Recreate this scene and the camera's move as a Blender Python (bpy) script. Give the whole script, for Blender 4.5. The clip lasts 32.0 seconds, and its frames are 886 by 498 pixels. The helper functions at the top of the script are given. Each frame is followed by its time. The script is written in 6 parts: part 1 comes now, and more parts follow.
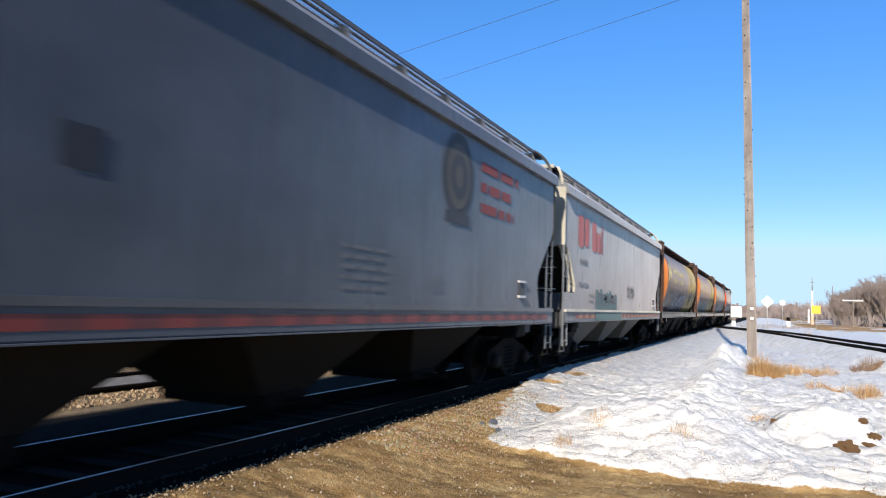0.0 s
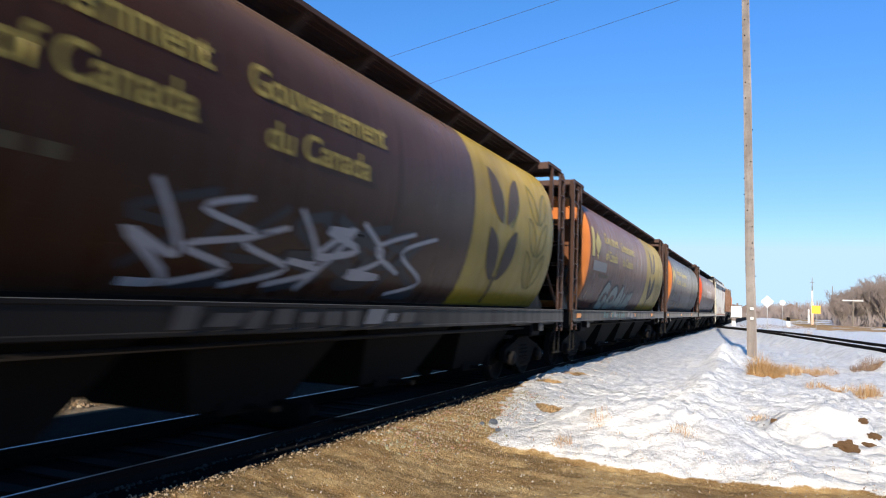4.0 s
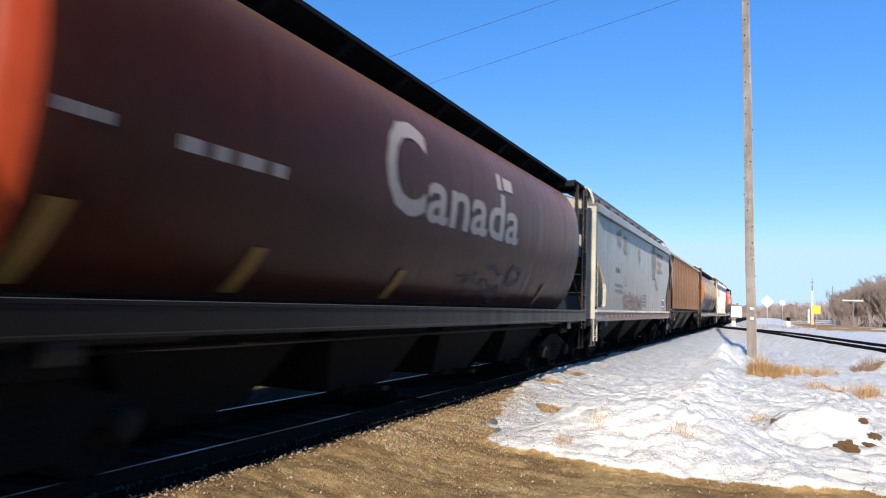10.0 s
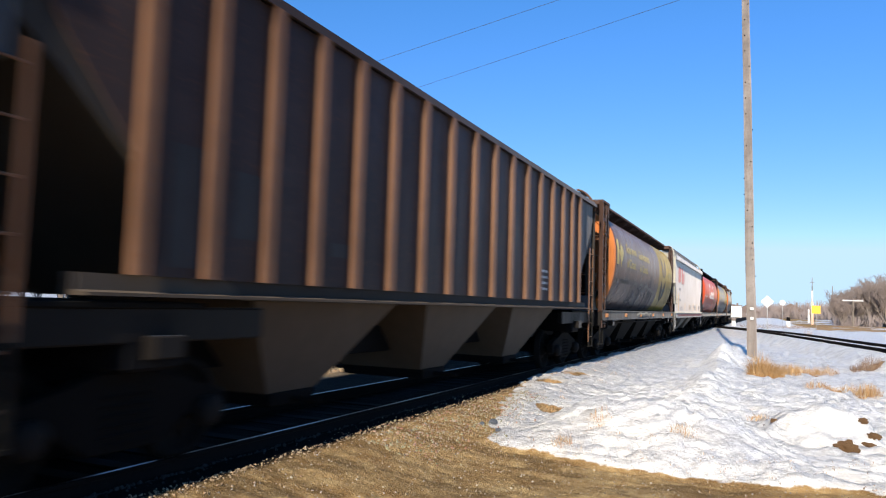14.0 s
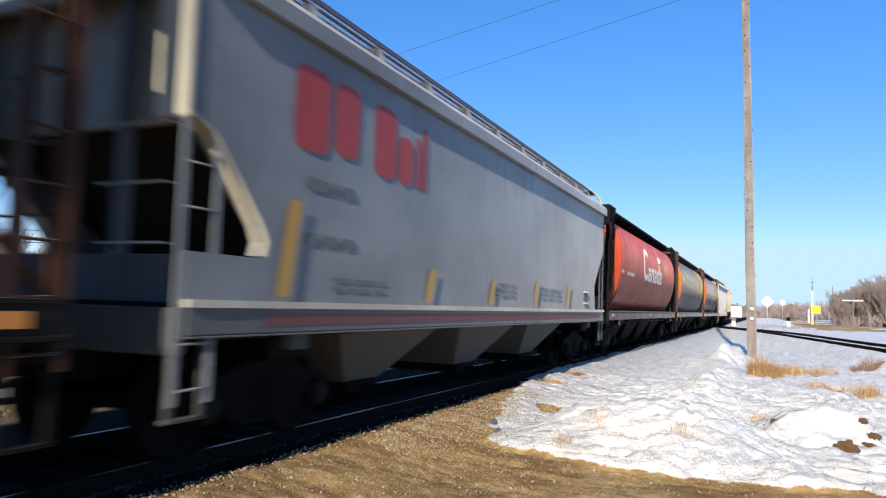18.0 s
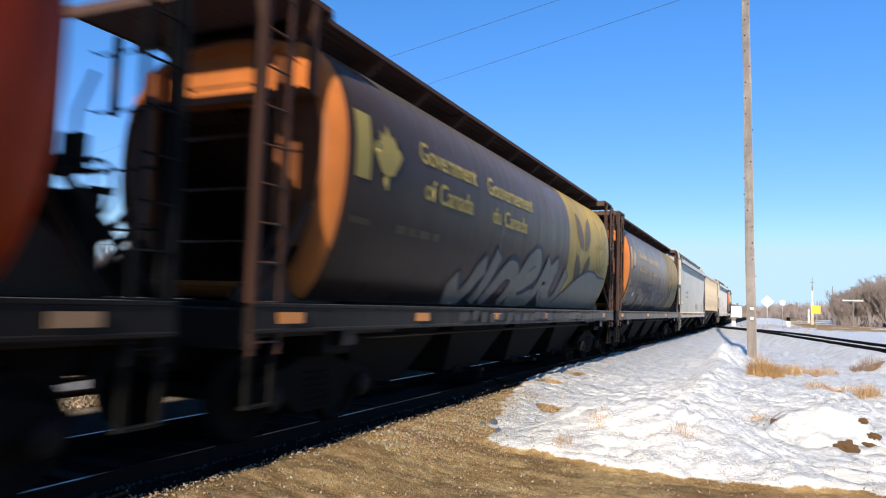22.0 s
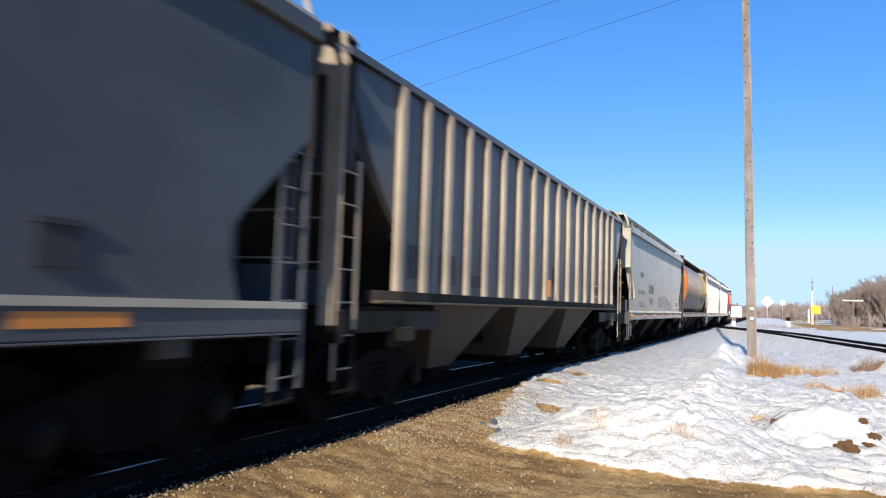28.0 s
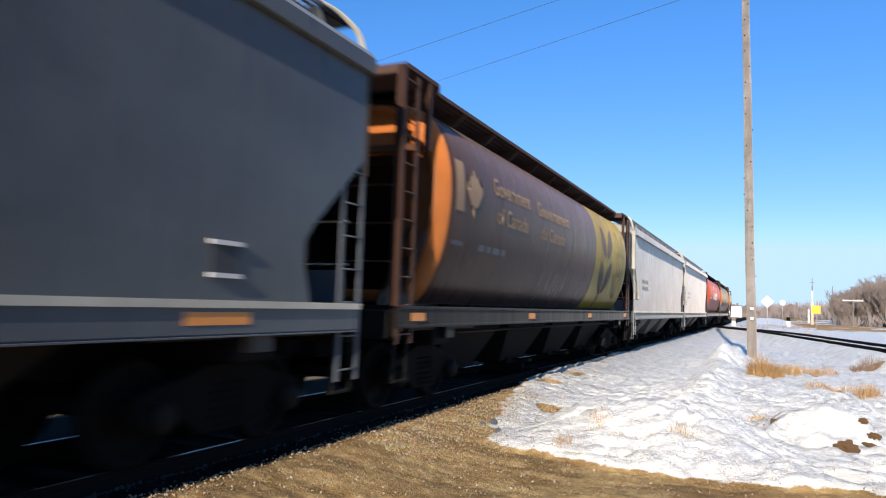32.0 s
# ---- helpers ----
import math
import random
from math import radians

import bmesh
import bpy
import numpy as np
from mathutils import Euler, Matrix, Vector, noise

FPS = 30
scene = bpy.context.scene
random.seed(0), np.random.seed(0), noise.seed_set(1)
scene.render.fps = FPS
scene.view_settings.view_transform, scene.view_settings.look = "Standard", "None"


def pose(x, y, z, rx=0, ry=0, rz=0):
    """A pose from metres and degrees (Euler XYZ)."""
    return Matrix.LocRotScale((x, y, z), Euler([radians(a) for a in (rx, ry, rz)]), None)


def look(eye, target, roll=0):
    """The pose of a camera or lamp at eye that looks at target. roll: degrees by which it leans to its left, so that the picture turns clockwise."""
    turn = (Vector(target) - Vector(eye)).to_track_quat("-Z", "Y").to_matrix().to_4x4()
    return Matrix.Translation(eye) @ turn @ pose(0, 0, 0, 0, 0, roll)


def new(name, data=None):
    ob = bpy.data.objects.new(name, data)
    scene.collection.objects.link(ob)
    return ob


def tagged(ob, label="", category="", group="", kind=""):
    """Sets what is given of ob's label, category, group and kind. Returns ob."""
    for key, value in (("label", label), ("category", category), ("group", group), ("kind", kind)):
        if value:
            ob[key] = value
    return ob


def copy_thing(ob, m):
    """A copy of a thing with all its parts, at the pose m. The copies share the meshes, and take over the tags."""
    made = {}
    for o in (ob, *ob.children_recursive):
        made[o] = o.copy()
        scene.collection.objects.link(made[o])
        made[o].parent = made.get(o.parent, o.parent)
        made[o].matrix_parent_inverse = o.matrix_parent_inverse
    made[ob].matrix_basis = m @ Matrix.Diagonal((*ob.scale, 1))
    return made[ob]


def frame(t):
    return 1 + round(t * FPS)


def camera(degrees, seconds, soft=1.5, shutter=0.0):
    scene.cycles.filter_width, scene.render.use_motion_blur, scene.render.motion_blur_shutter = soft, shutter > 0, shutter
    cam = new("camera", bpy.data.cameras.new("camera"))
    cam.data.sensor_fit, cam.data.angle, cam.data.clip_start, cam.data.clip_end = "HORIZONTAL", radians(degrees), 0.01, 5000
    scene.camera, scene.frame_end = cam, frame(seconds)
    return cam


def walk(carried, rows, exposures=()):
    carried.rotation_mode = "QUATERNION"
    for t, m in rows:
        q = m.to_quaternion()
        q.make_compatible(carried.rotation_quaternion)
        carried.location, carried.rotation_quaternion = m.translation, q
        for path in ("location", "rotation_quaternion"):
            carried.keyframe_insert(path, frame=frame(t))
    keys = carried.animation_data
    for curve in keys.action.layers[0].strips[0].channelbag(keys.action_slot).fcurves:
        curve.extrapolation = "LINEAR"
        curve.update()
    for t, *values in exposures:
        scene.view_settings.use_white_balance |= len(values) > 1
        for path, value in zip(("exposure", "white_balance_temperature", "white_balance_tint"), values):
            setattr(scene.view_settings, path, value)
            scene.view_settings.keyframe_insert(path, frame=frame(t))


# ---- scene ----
EYE = Vector((0.0, 0.0, 1.48))
AIM = Vector((-0.4042, 0.9117, 0.0745))
SPEED = 8.626
cam = camera(62.4, 32.0, soft=1.15, shutter=0.55)
walk(cam, [(0.0, look(EYE, EYE + AIM, 1.83)), (32.0, look(EYE, EYE + AIM, 1.83))],
     exposures=[(0.0, 0.58), (32.0, 0.58)])

# ---- world and sun: low spring sun behind the camera, almost along the track ----
SUN_EL, SUN_SIDE = radians(21.5), radians(4.6)
world = bpy.data.worlds.new("sky")
scene.world = world
world.use_nodes = True
wn, wl = world.node_tree.nodes, world.node_tree.links
wn.clear()
sky = wn.new("ShaderNodeTexSky")
sky.sky_type = "NISHITA"
sky.sun_disc = False
sky.sun_elevation = SUN_EL
sky.sun_rotation = math.pi - SUN_SIDE
sky.air_density, sky.dust_density, sky.ozone_density = 0.8, 0.0, 1.4
tint = wn.new("ShaderNodeHueSaturation")
tint.inputs["Saturation"].default_value = 1.25
filt = wn.new("ShaderNodeMix")
filt.data_type, filt.blend_type = "RGBA", "MULTIPLY"
filt.inputs[0].default_value = 1.0
filt.inputs[7].default_value = (1.18, 1.35, 1.74, 1)
bg = wn.new("ShaderNodeBackground")
bg.inputs["Strength"].default_value = 0.109
wout = wn.new("ShaderNodeOutputWorld")
soften = wn.new("ShaderNodeGamma")
soften.inputs["Gamma"].default_value = 0.78
wl.new(sky.outputs[0], soften.inputs["Color"])
wl.new(soften.outputs[0], filt.inputs[6])
wl.new(filt.outputs[2], tint.inputs["Color"])
bands = wn.new("ShaderNodeSeparateColor")
clear = wn.new("ShaderNodeCombineColor")
wl.new(tint.outputs[0], bands.inputs[0])
for k, (gain, power) in enumerate(((0.95, 1.06), (1.10, 0.88), (1.02, 1.0))):
    bend, lift = wn.new("ShaderNodeMath"), wn.new("ShaderNodeMath")
    bend.operation, lift.operation = "POWER", "MULTIPLY"
    bend.inputs[1].default_value, lift.inputs[1].default_value = power, gain
    wl.new(bands.outputs[k], bend.inputs[0])
    wl.new(bend.outputs[0], lift.inputs[0])
    wl.new(lift.outputs[0], clear.inputs[k])
haze = wn.new("ShaderNodeMix")
haze.data_type, haze.blend_type = "RGBA", "DARKEN"
haze.inputs[0].default_value = 1.0
haze.inputs[7].default_value = (3.7, 5.3, 6.9, 1)
wl.new(clear.outputs[0], haze.inputs[6])
wl.new(haze.outputs[2], bg.inputs["Color"])
wl.new(bg.outputs[0], wout.inputs["Surface"])
sun = new("sun", bpy.data.lights.new("sun", "SUN"))
sun.data.energy, sun.data.angle, sun.data.color = 5.0, radians(0.53), (1.0, 0.9, 0.76)
SUN_FROM = Vector((math.sin(SUN_SIDE) * math.cos(SUN_EL), -math.cos(SUN_SIDE) * math.cos(SUN_EL), math.sin(SUN_EL)))
sun.matrix_world = look(SUN_FROM * 60, (0, 0, 0))


# ---- materials ----
def material(name):
    m = bpy.data.materials.new(name)
    m.use_nodes = True
    nt = m.node_tree
    return m, nt, nt.nodes["Principled BSDF"]


def node(nt, kind, **values):
    n = nt.nodes.new(kind)
    for k, val in values.items():
        n.inputs[k].default_value = val
    return n


def coords(nt, scale=(1, 1, 1)):
    tc = nt.nodes.new("ShaderNodeTexCoord")
    mp = nt.nodes.new("ShaderNodeMapping")
    mp.inputs["Scale"].default_value = scale
    nt.links.new(tc.outputs["Object"], mp.inputs["Vector"])
    return mp.outputs["Vector"]


def noise_tex(nt, vec, scale, detail=4.0, rough=0.55):
    n = node(nt, "ShaderNodeTexNoise", Scale=scale, Detail=detail, Roughness=rough)
    nt.links.new(vec, n.inputs["Vector"])
    return n.outputs["Fac"]


def ramp(nt, fac, stops):
    r = nt.nodes.new("ShaderNodeValToRGB")
    e = r.color_ramp.elements
    while len(e) < len(stops):
        e.new(0.5)
    for el, (p, c) in zip(e, stops):
        el.position = p
        el.color = (*c, 1) if len(c) == 3 else (c[0], c[0], c[0], 1)
    nt.links.new(fac, r.inputs["Fac"])
    return r.outputs["Color"]


def mix(nt, fac, a, b, blend="MIX"):
    m = nt.nodes.new("ShaderNodeMix")
    m.data_type, m.blend_type = "RGBA", blend
    for sock, val in ((m.inputs[0], fac), (m.inputs[6], a), (m.inputs[7], b)):
        if isinstance(val, (int, float)):
            sock.default_value = val
        elif isinstance(val, tuple):
            sock.default_value = (*val, 1)
        else:
            nt.links.new(val, sock)
    return m.outputs[2]


def bump(nt, bsdf, fac, strength, distance):
    b = node(nt, "ShaderNodeBump", Strength=strength, Distance=distance)
    nt.links.new(fac, b.inputs["Height"])
    nt.links.new(b.outputs["Normal"], bsdf.inputs["Normal"])


def shade(c, k):
    return tuple(min(1.0, x * k) for x in c)


def paint(name, col, rough=0.5, grime=0.35, dirt=(0.10, 0.075, 0.055), rust=0.0):
    """Weathered vehicle paint: vertical streaks, broad fading, dust low down in the seams, rust specks."""
    m, nt, b = material(name)
    streak = noise_tex(nt, coords(nt, (1.0, 2.2, 0.16)), 2.6, 5, 0.6)
    broad = noise_tex(nt, coords(nt, (0.5, 0.35, 0.6)), 1.3, 3)
    fine = noise_tex(nt, coords(nt), 24.0, 4, 0.65)
    patch = noise_tex(nt, coords(nt, (1.0, 0.8, 1.3)), 2.3, 6, 0.68)
    c = mix(nt, ramp(nt, broad, [(0.3, (0.0,)), (0.72, (1.0,))]), shade(col, 0.72), shade(col, 1.22))
    f = nt.nodes.new("ShaderNodeMath")
    f.operation = "MULTIPLY"
    f.inputs[1].default_value = grime
    nt.links.new(ramp(nt, streak, [(0.42, (0.0,)), (0.75, (1.0,))]), f.inputs[0])
    c = mix(nt, f.outputs[0], c, dirt)
    g = nt.nodes.new("ShaderNodeMath")
    g.operation = "MULTIPLY"
    g.inputs[1].default_value = grime * 0.9
    nt.links.new(ramp(nt, patch, [(0.52, (0.0,)), (0.70, (1.0,))]), g.inputs[0])
    c = mix(nt, g.outputs[0], c, shade(col, 0.55))
    if rust:
        c = mix(nt, ramp(nt, fine, [(0.66 - rust * 0.2, (0.0,)), (0.74, (1.0,))]), c, (0.16, 0.06, 0.025))
    nt.links.new(c, b.inputs["Base Color"])
    nt.links.new(ramp(nt, streak, [(0.3, (rough * 0.55,)), (0.8, (min(1, rough * 1.1),))]), b.inputs["Roughness"])
    b.inputs["Specular IOR Level"].default_value = 0.08 if max(col) < 0.085 else (0.12 if max(col) - min(col) > 0.08 else 0.25)
    b.inputs["Diffuse Roughness"].default_value = 1.0
    b.inputs["Sheen Weight"].default_value = 0.11 if max(col) - min(col) < 0.085 and max(col) < 0.085 and col[2] < 0.03 else (0.04 if max(col) - min(col) > 0.08 else (0.15 if max(col) < 0.12 else 0.24))
    b.inputs["Sheen Roughness"].default_value = 0.3
    b.inputs["Sheen Tint"].default_value = (0.96, 0.97, 1.0, 1) if max(col) - min(col) < 0.03 else (1.0, 0.86, 0.8, 1)
    bump(nt, b, fine, 0.10, 0.004)
    return m


def plain(name, col, rough=0.6, metal=0.0, var=0.25, scale=14.0, depth=0.004):
    m, nt, b = material(name)
    n = noise_tex(nt, coords(nt), scale, 5, 0.6)
    big = noise_tex(nt, coords(nt), scale * 0.12, 3)
    c = mix(nt, n, shade(col, 1 - var), shade(col, 1 + var))
    c = mix(nt, big, c, shade(col, 1 - var * 0.6))
    nt.links.new(c, b.inputs["Base Color"])
    b.inputs["Roughness"].default_value = rough
    b.inputs["Metallic"].default_value = metal
    b.inputs["Diffuse Roughness"].default_value = 0.8
    b.inputs["Specular IOR Level"].default_value = (0.06 if max(col) < 0.03 else 0.2) if rough > 0.5 else 0.4
    bump(nt, b, n, 0.25, depth)
    return m


M = {}
M["brown"] = paint("brown_paint", (0.050, 0.021, 0.011), 0.42, 0.30, (0.055, 0.042, 0.036), rust=0.15)
M["brown_red"] = paint("red_brown_paint", (0.074, 0.0222, 0.00888), 0.45, 0.30, (0.06, 0.03, 0.02), rust=0.15)
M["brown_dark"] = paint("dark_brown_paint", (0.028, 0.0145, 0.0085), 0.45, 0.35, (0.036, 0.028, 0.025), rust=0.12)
M["maroon"] = paint("maroon_paint", (0.05, 0.0115, 0.0055), 0.45, 0.30, (0.04, 0.03, 0.026))
M["red"] = paint("red_paint", (0.35, 0.036, 0.005), 0.5, 0.25, (0.09, 0.03, 0.018))
M["orange"] = paint("orange_paint", (0.44, 0.145, 0.036), 0.5, 0.25)
M["orange_red"] = paint("orange_red_paint", (0.46, 0.066, 0.021), 0.48, 0.2)
M["yellow"] = paint("yellow_paint", (0.275, 0.185, 0.013), 0.5, 0.25, (0.14, 0.11, 0.04))
M["olive"] = paint("olive_paint", (0.030, 0.0245, 0.0095), 0.55, 0.4, (0.02, 0.018, 0.015))
M["dull_yellow"] = paint("dull_yellow_paint", (0.17, 0.115, 0.022), 0.6, 0.4, (0.08, 0.055, 0.02))
# grey and white sides are darkened for shade; sunlit ends keep a bright cream
M["grey"] = paint("shaded_grey_paint", (0.077, 0.09, 0.111), 0.42, 0.25, (0.04, 0.042, 0.048))
M["grey_blue"] = paint("shaded_blue_grey_paint", (0.076, 0.085, 0.098), 0.45, 0.3, (0.075, 0.072, 0.07))
M["pale"] = paint("shaded_pale_grey_paint", (0.15, 0.163, 0.181), 0.45, 0.25, (0.15, 0.15, 0.148))
M["white"] = paint("shaded_white_paint", (0.185, 0.20, 0.218), 0.45, 0.25, (0.19, 0.188, 0.18))
# sill colour pulled near black for the shade below the body
M["sill_dark"] = paint("shaded_sill_paint", (0.012, 0.010, 0.009), 0.6, 0.3, (0.022, 0.02, 0.018))
M["grey_light"] = paint("shaded_light_grey_paint", (0.080, 0.086, 0.092), 0.45, 0.3, (0.12, 0.118, 0.112))
M["cream"] = paint("cream_paint", (0.50, 0.47, 0.39), 0.5, 0.3, (0.26, 0.22, 0.16))
# cream dulled partway between its sunlit and its shaded look
M["cream_dull"] = paint("half_shaded_cream_paint", (0.34, 0.32, 0.27), 0.55, 0.4, (0.20, 0.17, 0.13))
# end orange darkened for the shade between two wagons
M["sooty_orange"] = paint("shaded_orange_paint", (0.15, 0.05, 0.016), 0.6, 0.45)
M["rib_brown"] = paint("ribbed_brown_paint", (0.056, 0.037, 0.033), 0.6, 0.5, (0.035, 0.036, 0.045), rust=0.4)
M["rib_tan"] = paint("tan_rib_paint", (0.18, 0.095, 0.055), 0.6, 0.45, (0.10, 0.055, 0.035), rust=0.6)
M["rib_grey"] = paint("ribbed_grey_paint", (0.064, 0.076, 0.096), 0.5, 0.35, (0.04, 0.042, 0.048), rust=0.1)
# ribs far paler than the sheet, for the sun on their faces
M["rib_cream"] = paint("sunlit_rib_paint", (0.42, 0.36, 0.28), 0.55, 0.4, (0.24, 0.16, 0.10), rust=0.25)
# underframe and truck colours hold the shade beneath the wagons
M["black"] = plain("shade_black_steel", (0.008, 0.008, 0.009), 0.7, 0.0, 0.4)
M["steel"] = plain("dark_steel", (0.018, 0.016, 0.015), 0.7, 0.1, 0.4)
M["bogie"] = plain("dirty_shaded_cast_steel", (0.0085, 0.0075, 0.007), 0.85, 0.0, 0.5)
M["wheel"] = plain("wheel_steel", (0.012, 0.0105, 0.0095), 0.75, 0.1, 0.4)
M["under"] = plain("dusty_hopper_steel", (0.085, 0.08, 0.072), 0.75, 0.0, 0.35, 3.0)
M["under_dark"] = plain("shade_dark_hopper_steel", (0.009, 0.0085, 0.008), 0.8, 0.0, 0.4, 3.0)
M["under_pale"] = plain("pale_hopper_steel", (0.12, 0.112, 0.098), 0.75, 0.0, 0.4, 3.0)
M["under_tan"] = plain("tan_hopper_steel", (0.095, 0.072, 0.052), 0.75, 0.0, 0.4, 3.0)
M["under_grey"] = plain("shaded_hopper_steel", (0.017, 0.0155, 0.013), 0.8, 0.0, 0.4, 3.0)
M["walk_grey"] = plain("grey_grating", (0.14, 0.145, 0.165), 0.6, 0.2, 0.3)
M["galv"] = plain("galvanised_grating", (0.16, 0.165, 0.17), 0.5, 0.5, 0.3)
M["rust_grating"] = plain("rusty_grating", (0.10, 0.056, 0.042), 0.75, 0.0, 0.4)
M["dark_grating"] = plain("dark_grating", (0.016, 0.016, 0.019), 0.7, 0.1, 0.3)
M["railtop"] = plain("polished_rail", (0.11, 0.115, 0.13), 0.3, 1.0, 0.15)
# rail sides and ties darkened for the shade under the train
M["rail"] = plain("rusted_rail", (0.013, 0.010, 0.009), 0.85, 0.0, 0.35)
M["tie"] = plain("shaded_creosoted_wood", (0.011, 0.010, 0.0095), 0.9, 0.0, 0.4, 9.0)
M["let_yellow"] = plain("yellow_lettering", (0.36, 0.28, 0.07), 0.6, 0, 0.35)
M["let_tan"] = plain("faded_tan_lettering", (0.30, 0.19, 0.11), 0.65, 0, 0.3)
M["let_white"] = plain("white_lettering", (0.62, 0.60, 0.58), 0.6, 0, 0.2)
M["let_grey"] = plain("grey_lettering", (0.20, 0.195, 0.185), 0.65, 0, 0.25)
M["let_dim"] = plain("faded_dark_lettering", (0.14, 0.148, 0.16), 0.6, 0, 0.3)
# two darker tones that stand for shade on wagon ends and bins
M["grimy"] = plain("shaded_end_plate", (0.04, 0.034, 0.028), 0.75, 0, 0.4, 2.0)
M["grimy_shadow"] = plain("shaded_end_sheet", (0.105, 0.115, 0.13), 0.6, 0, 0.35, 2.0)
M["let_worn"] = plain("worn_white_lettering", (0.34, 0.31, 0.30), 0.65, 0, 0.35)
M["dash_dull"] = plain("dull_yellow_stripe_paint", (0.24, 0.125, 0.03), 0.6, 0, 0.35)
M["let_faint"] = plain("faint_yellow_lettering", (0.11, 0.085, 0.045), 0.65, 0, 0.35)
M["let_red"] = plain("red_lettering", (0.36, 0.028, 0.022), 0.5, 0, 0.2)
M["let_mid"] = plain("worn_dark_lettering", (0.055, 0.06, 0.07), 0.6, 0, 0.35)
M["let_rose"] = plain("faded_red_lettering", (0.22, 0.035, 0.035), 0.6, 0, 0.3)
M["post_brown"] = paint("brown_post_paint", (0.062, 0.029, 0.019), 0.6, 0.35, (0.03, 0.024, 0.02))
M["let_black"] = plain("black_lettering", (0.05, 0.05, 0.055), 0.6, 0, 0.3)
M["leaf_brown"] = plain("brown_leaf_mark", (0.04, 0.02, 0.010), 0.6, 0, 0.3)
M["leaf_tan"] = plain("tan_leaf_mark", (0.30, 0.14, 0.045), 0.6, 0, 0.3)
M["leaf_tan_dull"] = plain("dull_rust_panel", (0.10, 0.045, 0.025), 0.65, 0, 0.3)
M["stain"] = plain("pale_water_stain", (0.13, 0.125, 0.105), 0.6, 0, 0.5, 3.0)
M["faint_tan"] = plain("faint_tan_overspray", (0.40, 0.12, 0.035), 0.6, 0, 0.4, 4.0)
M["leaf_dark"] = plain("dark_yellow_line", (0.13, 0.105, 0.012), 0.6, 0, 0.3)
M["spray_white"] = plain("white_spray_paint", (0.13, 0.135, 0.15), 0.6, 0, 0.5, 3.0)
M["spray_bright"] = plain("bright_white_spray_paint", (0.40, 0.40, 0.42), 0.6, 0, 0.3, 4.0)
M["spray_pale"] = plain("pale_green_spray_paint", (0.22, 0.25, 0.21), 0.6, 0, 0.4, 4.0)
M["spray_grey"] = plain("grey_spray_paint", (0.20, 0.185, 0.145), 0.6, 0, 0.4, 4.0)
M["spray_dim"] = plain("worn_grey_spray_paint", (0.05, 0.047, 0.047), 0.65, 0, 0.5, 3.0)
M["spray_teal"] = plain("teal_spray_paint", (0.010, 0.085, 0.09), 0.55, 0, 0.4, 4.0)
M["spray_black"] = plain("black_spray_paint", (0.03, 0.033, 0.04), 0.55, 0, 0.4, 5.0)
M["spray_pink"] = plain("pink_spray_paint", (0.145, 0.085, 0.085), 0.6, 0, 0.4, 4.0)
M["spray_rose"] = plain("dull_red_spray_paint", (0.10, 0.035, 0.033), 0.6, 0, 0.45, 4.0)
M["spray_blue"] = plain("dark_blue_spray_paint", (0.02, 0.03, 0.055), 0.6, 0, 0.35, 5.0)
M["spray_green"] = plain("green_spray_paint", (0.035, 0.085, 0.05), 0.6, 0, 0.45, 5.0)
M["chalk_yellow"] = plain("yellow_stripe_paint", (0.50, 0.30, 0.08), 0.6, 0, 0.3)
M["refl_orange"] = plain("orange_reflector", (0.70, 0.26, 0.04), 0.4, 0, 0.15)
M["refl_red"] = plain("red_reflector", (0.22, 0.03, 0.02), 0.4, 0, 0.2)
M["refl_tan"] = plain("tan_reflector", (0.33, 0.19, 0.09), 0.4, 0, 0.2)
M["refl_dark"] = plain("dark_red_stripe", (0.14, 0.034, 0.03), 0.5, 0, 0.2)
M["crest_dark"] = plain("dark_crest", (0.035, 0.04, 0.05), 0.55, 0, 0.3)
M["crest_tan"] = plain("tan_crest", (0.078, 0.072, 0.062), 0.55, 0, 0.3)
M["wood_pole"] = paint("weathered_pole_wood", (0.28, 0.245, 0.22), 0.85, 0.85, (0.13, 0.105, 0.09), 0.35)
M["far_pole"] = plain("grey_pole_wood", (0.20, 0.17, 0.14), 0.85, 0, 0.3)
M["wire"] = plain("dark_wire", (0.05, 0.06, 0.08), 0.6, 0, 0.1)
M["sign_white"] = plain("white_sign", (0.62, 0.61, 0.59), 0.5, 0, 0.12)
M["sign_yellow"] = plain("yellow_sign", (0.80, 0.46, 0.02), 0.5, 0, 0.08)
M["sign_post"] = plain("galvanised_post", (0.42, 0.42, 0.42), 0.5, 0.3, 0.15)
M["sign_orange"] = plain("orange_post", (0.72, 0.50, 0.38), 0.55, 0, 0.1)
M["bark"] = plain("grey_brown_bark", (0.25, 0.21, 0.18), 0.9, 0, 0.35, 4.0)
M["twig"] = plain("brown_twigs", (0.24, 0.195, 0.175), 0.9, 0, 0.35, 1.0)
M["far_twig"] = plain("pale_twigs", (0.30, 0.25, 0.235), 0.9, 0, 0.3, 0.6)
def mixed_stone(name, tones):
    m, nt, b = material(name)
    geo = nt.nodes.new("ShaderNodeNewGeometry")
    n = noise_tex(nt, coords(nt), 60.0, 4, 0.6)
    c = ramp(nt, geo.outputs["Random Per Island"], [(k / len(tones), t) for k, t in enumerate(tones)])
    nt.links.new(mix(nt, n, c, mix(nt, 0.5, c, (0.12, 0.09, 0.06))), b.inputs["Base Color"])
    b.inputs["Roughness"].default_value = 0.85
    b.inputs["Specular IOR Level"].default_value = 0.2
    return m


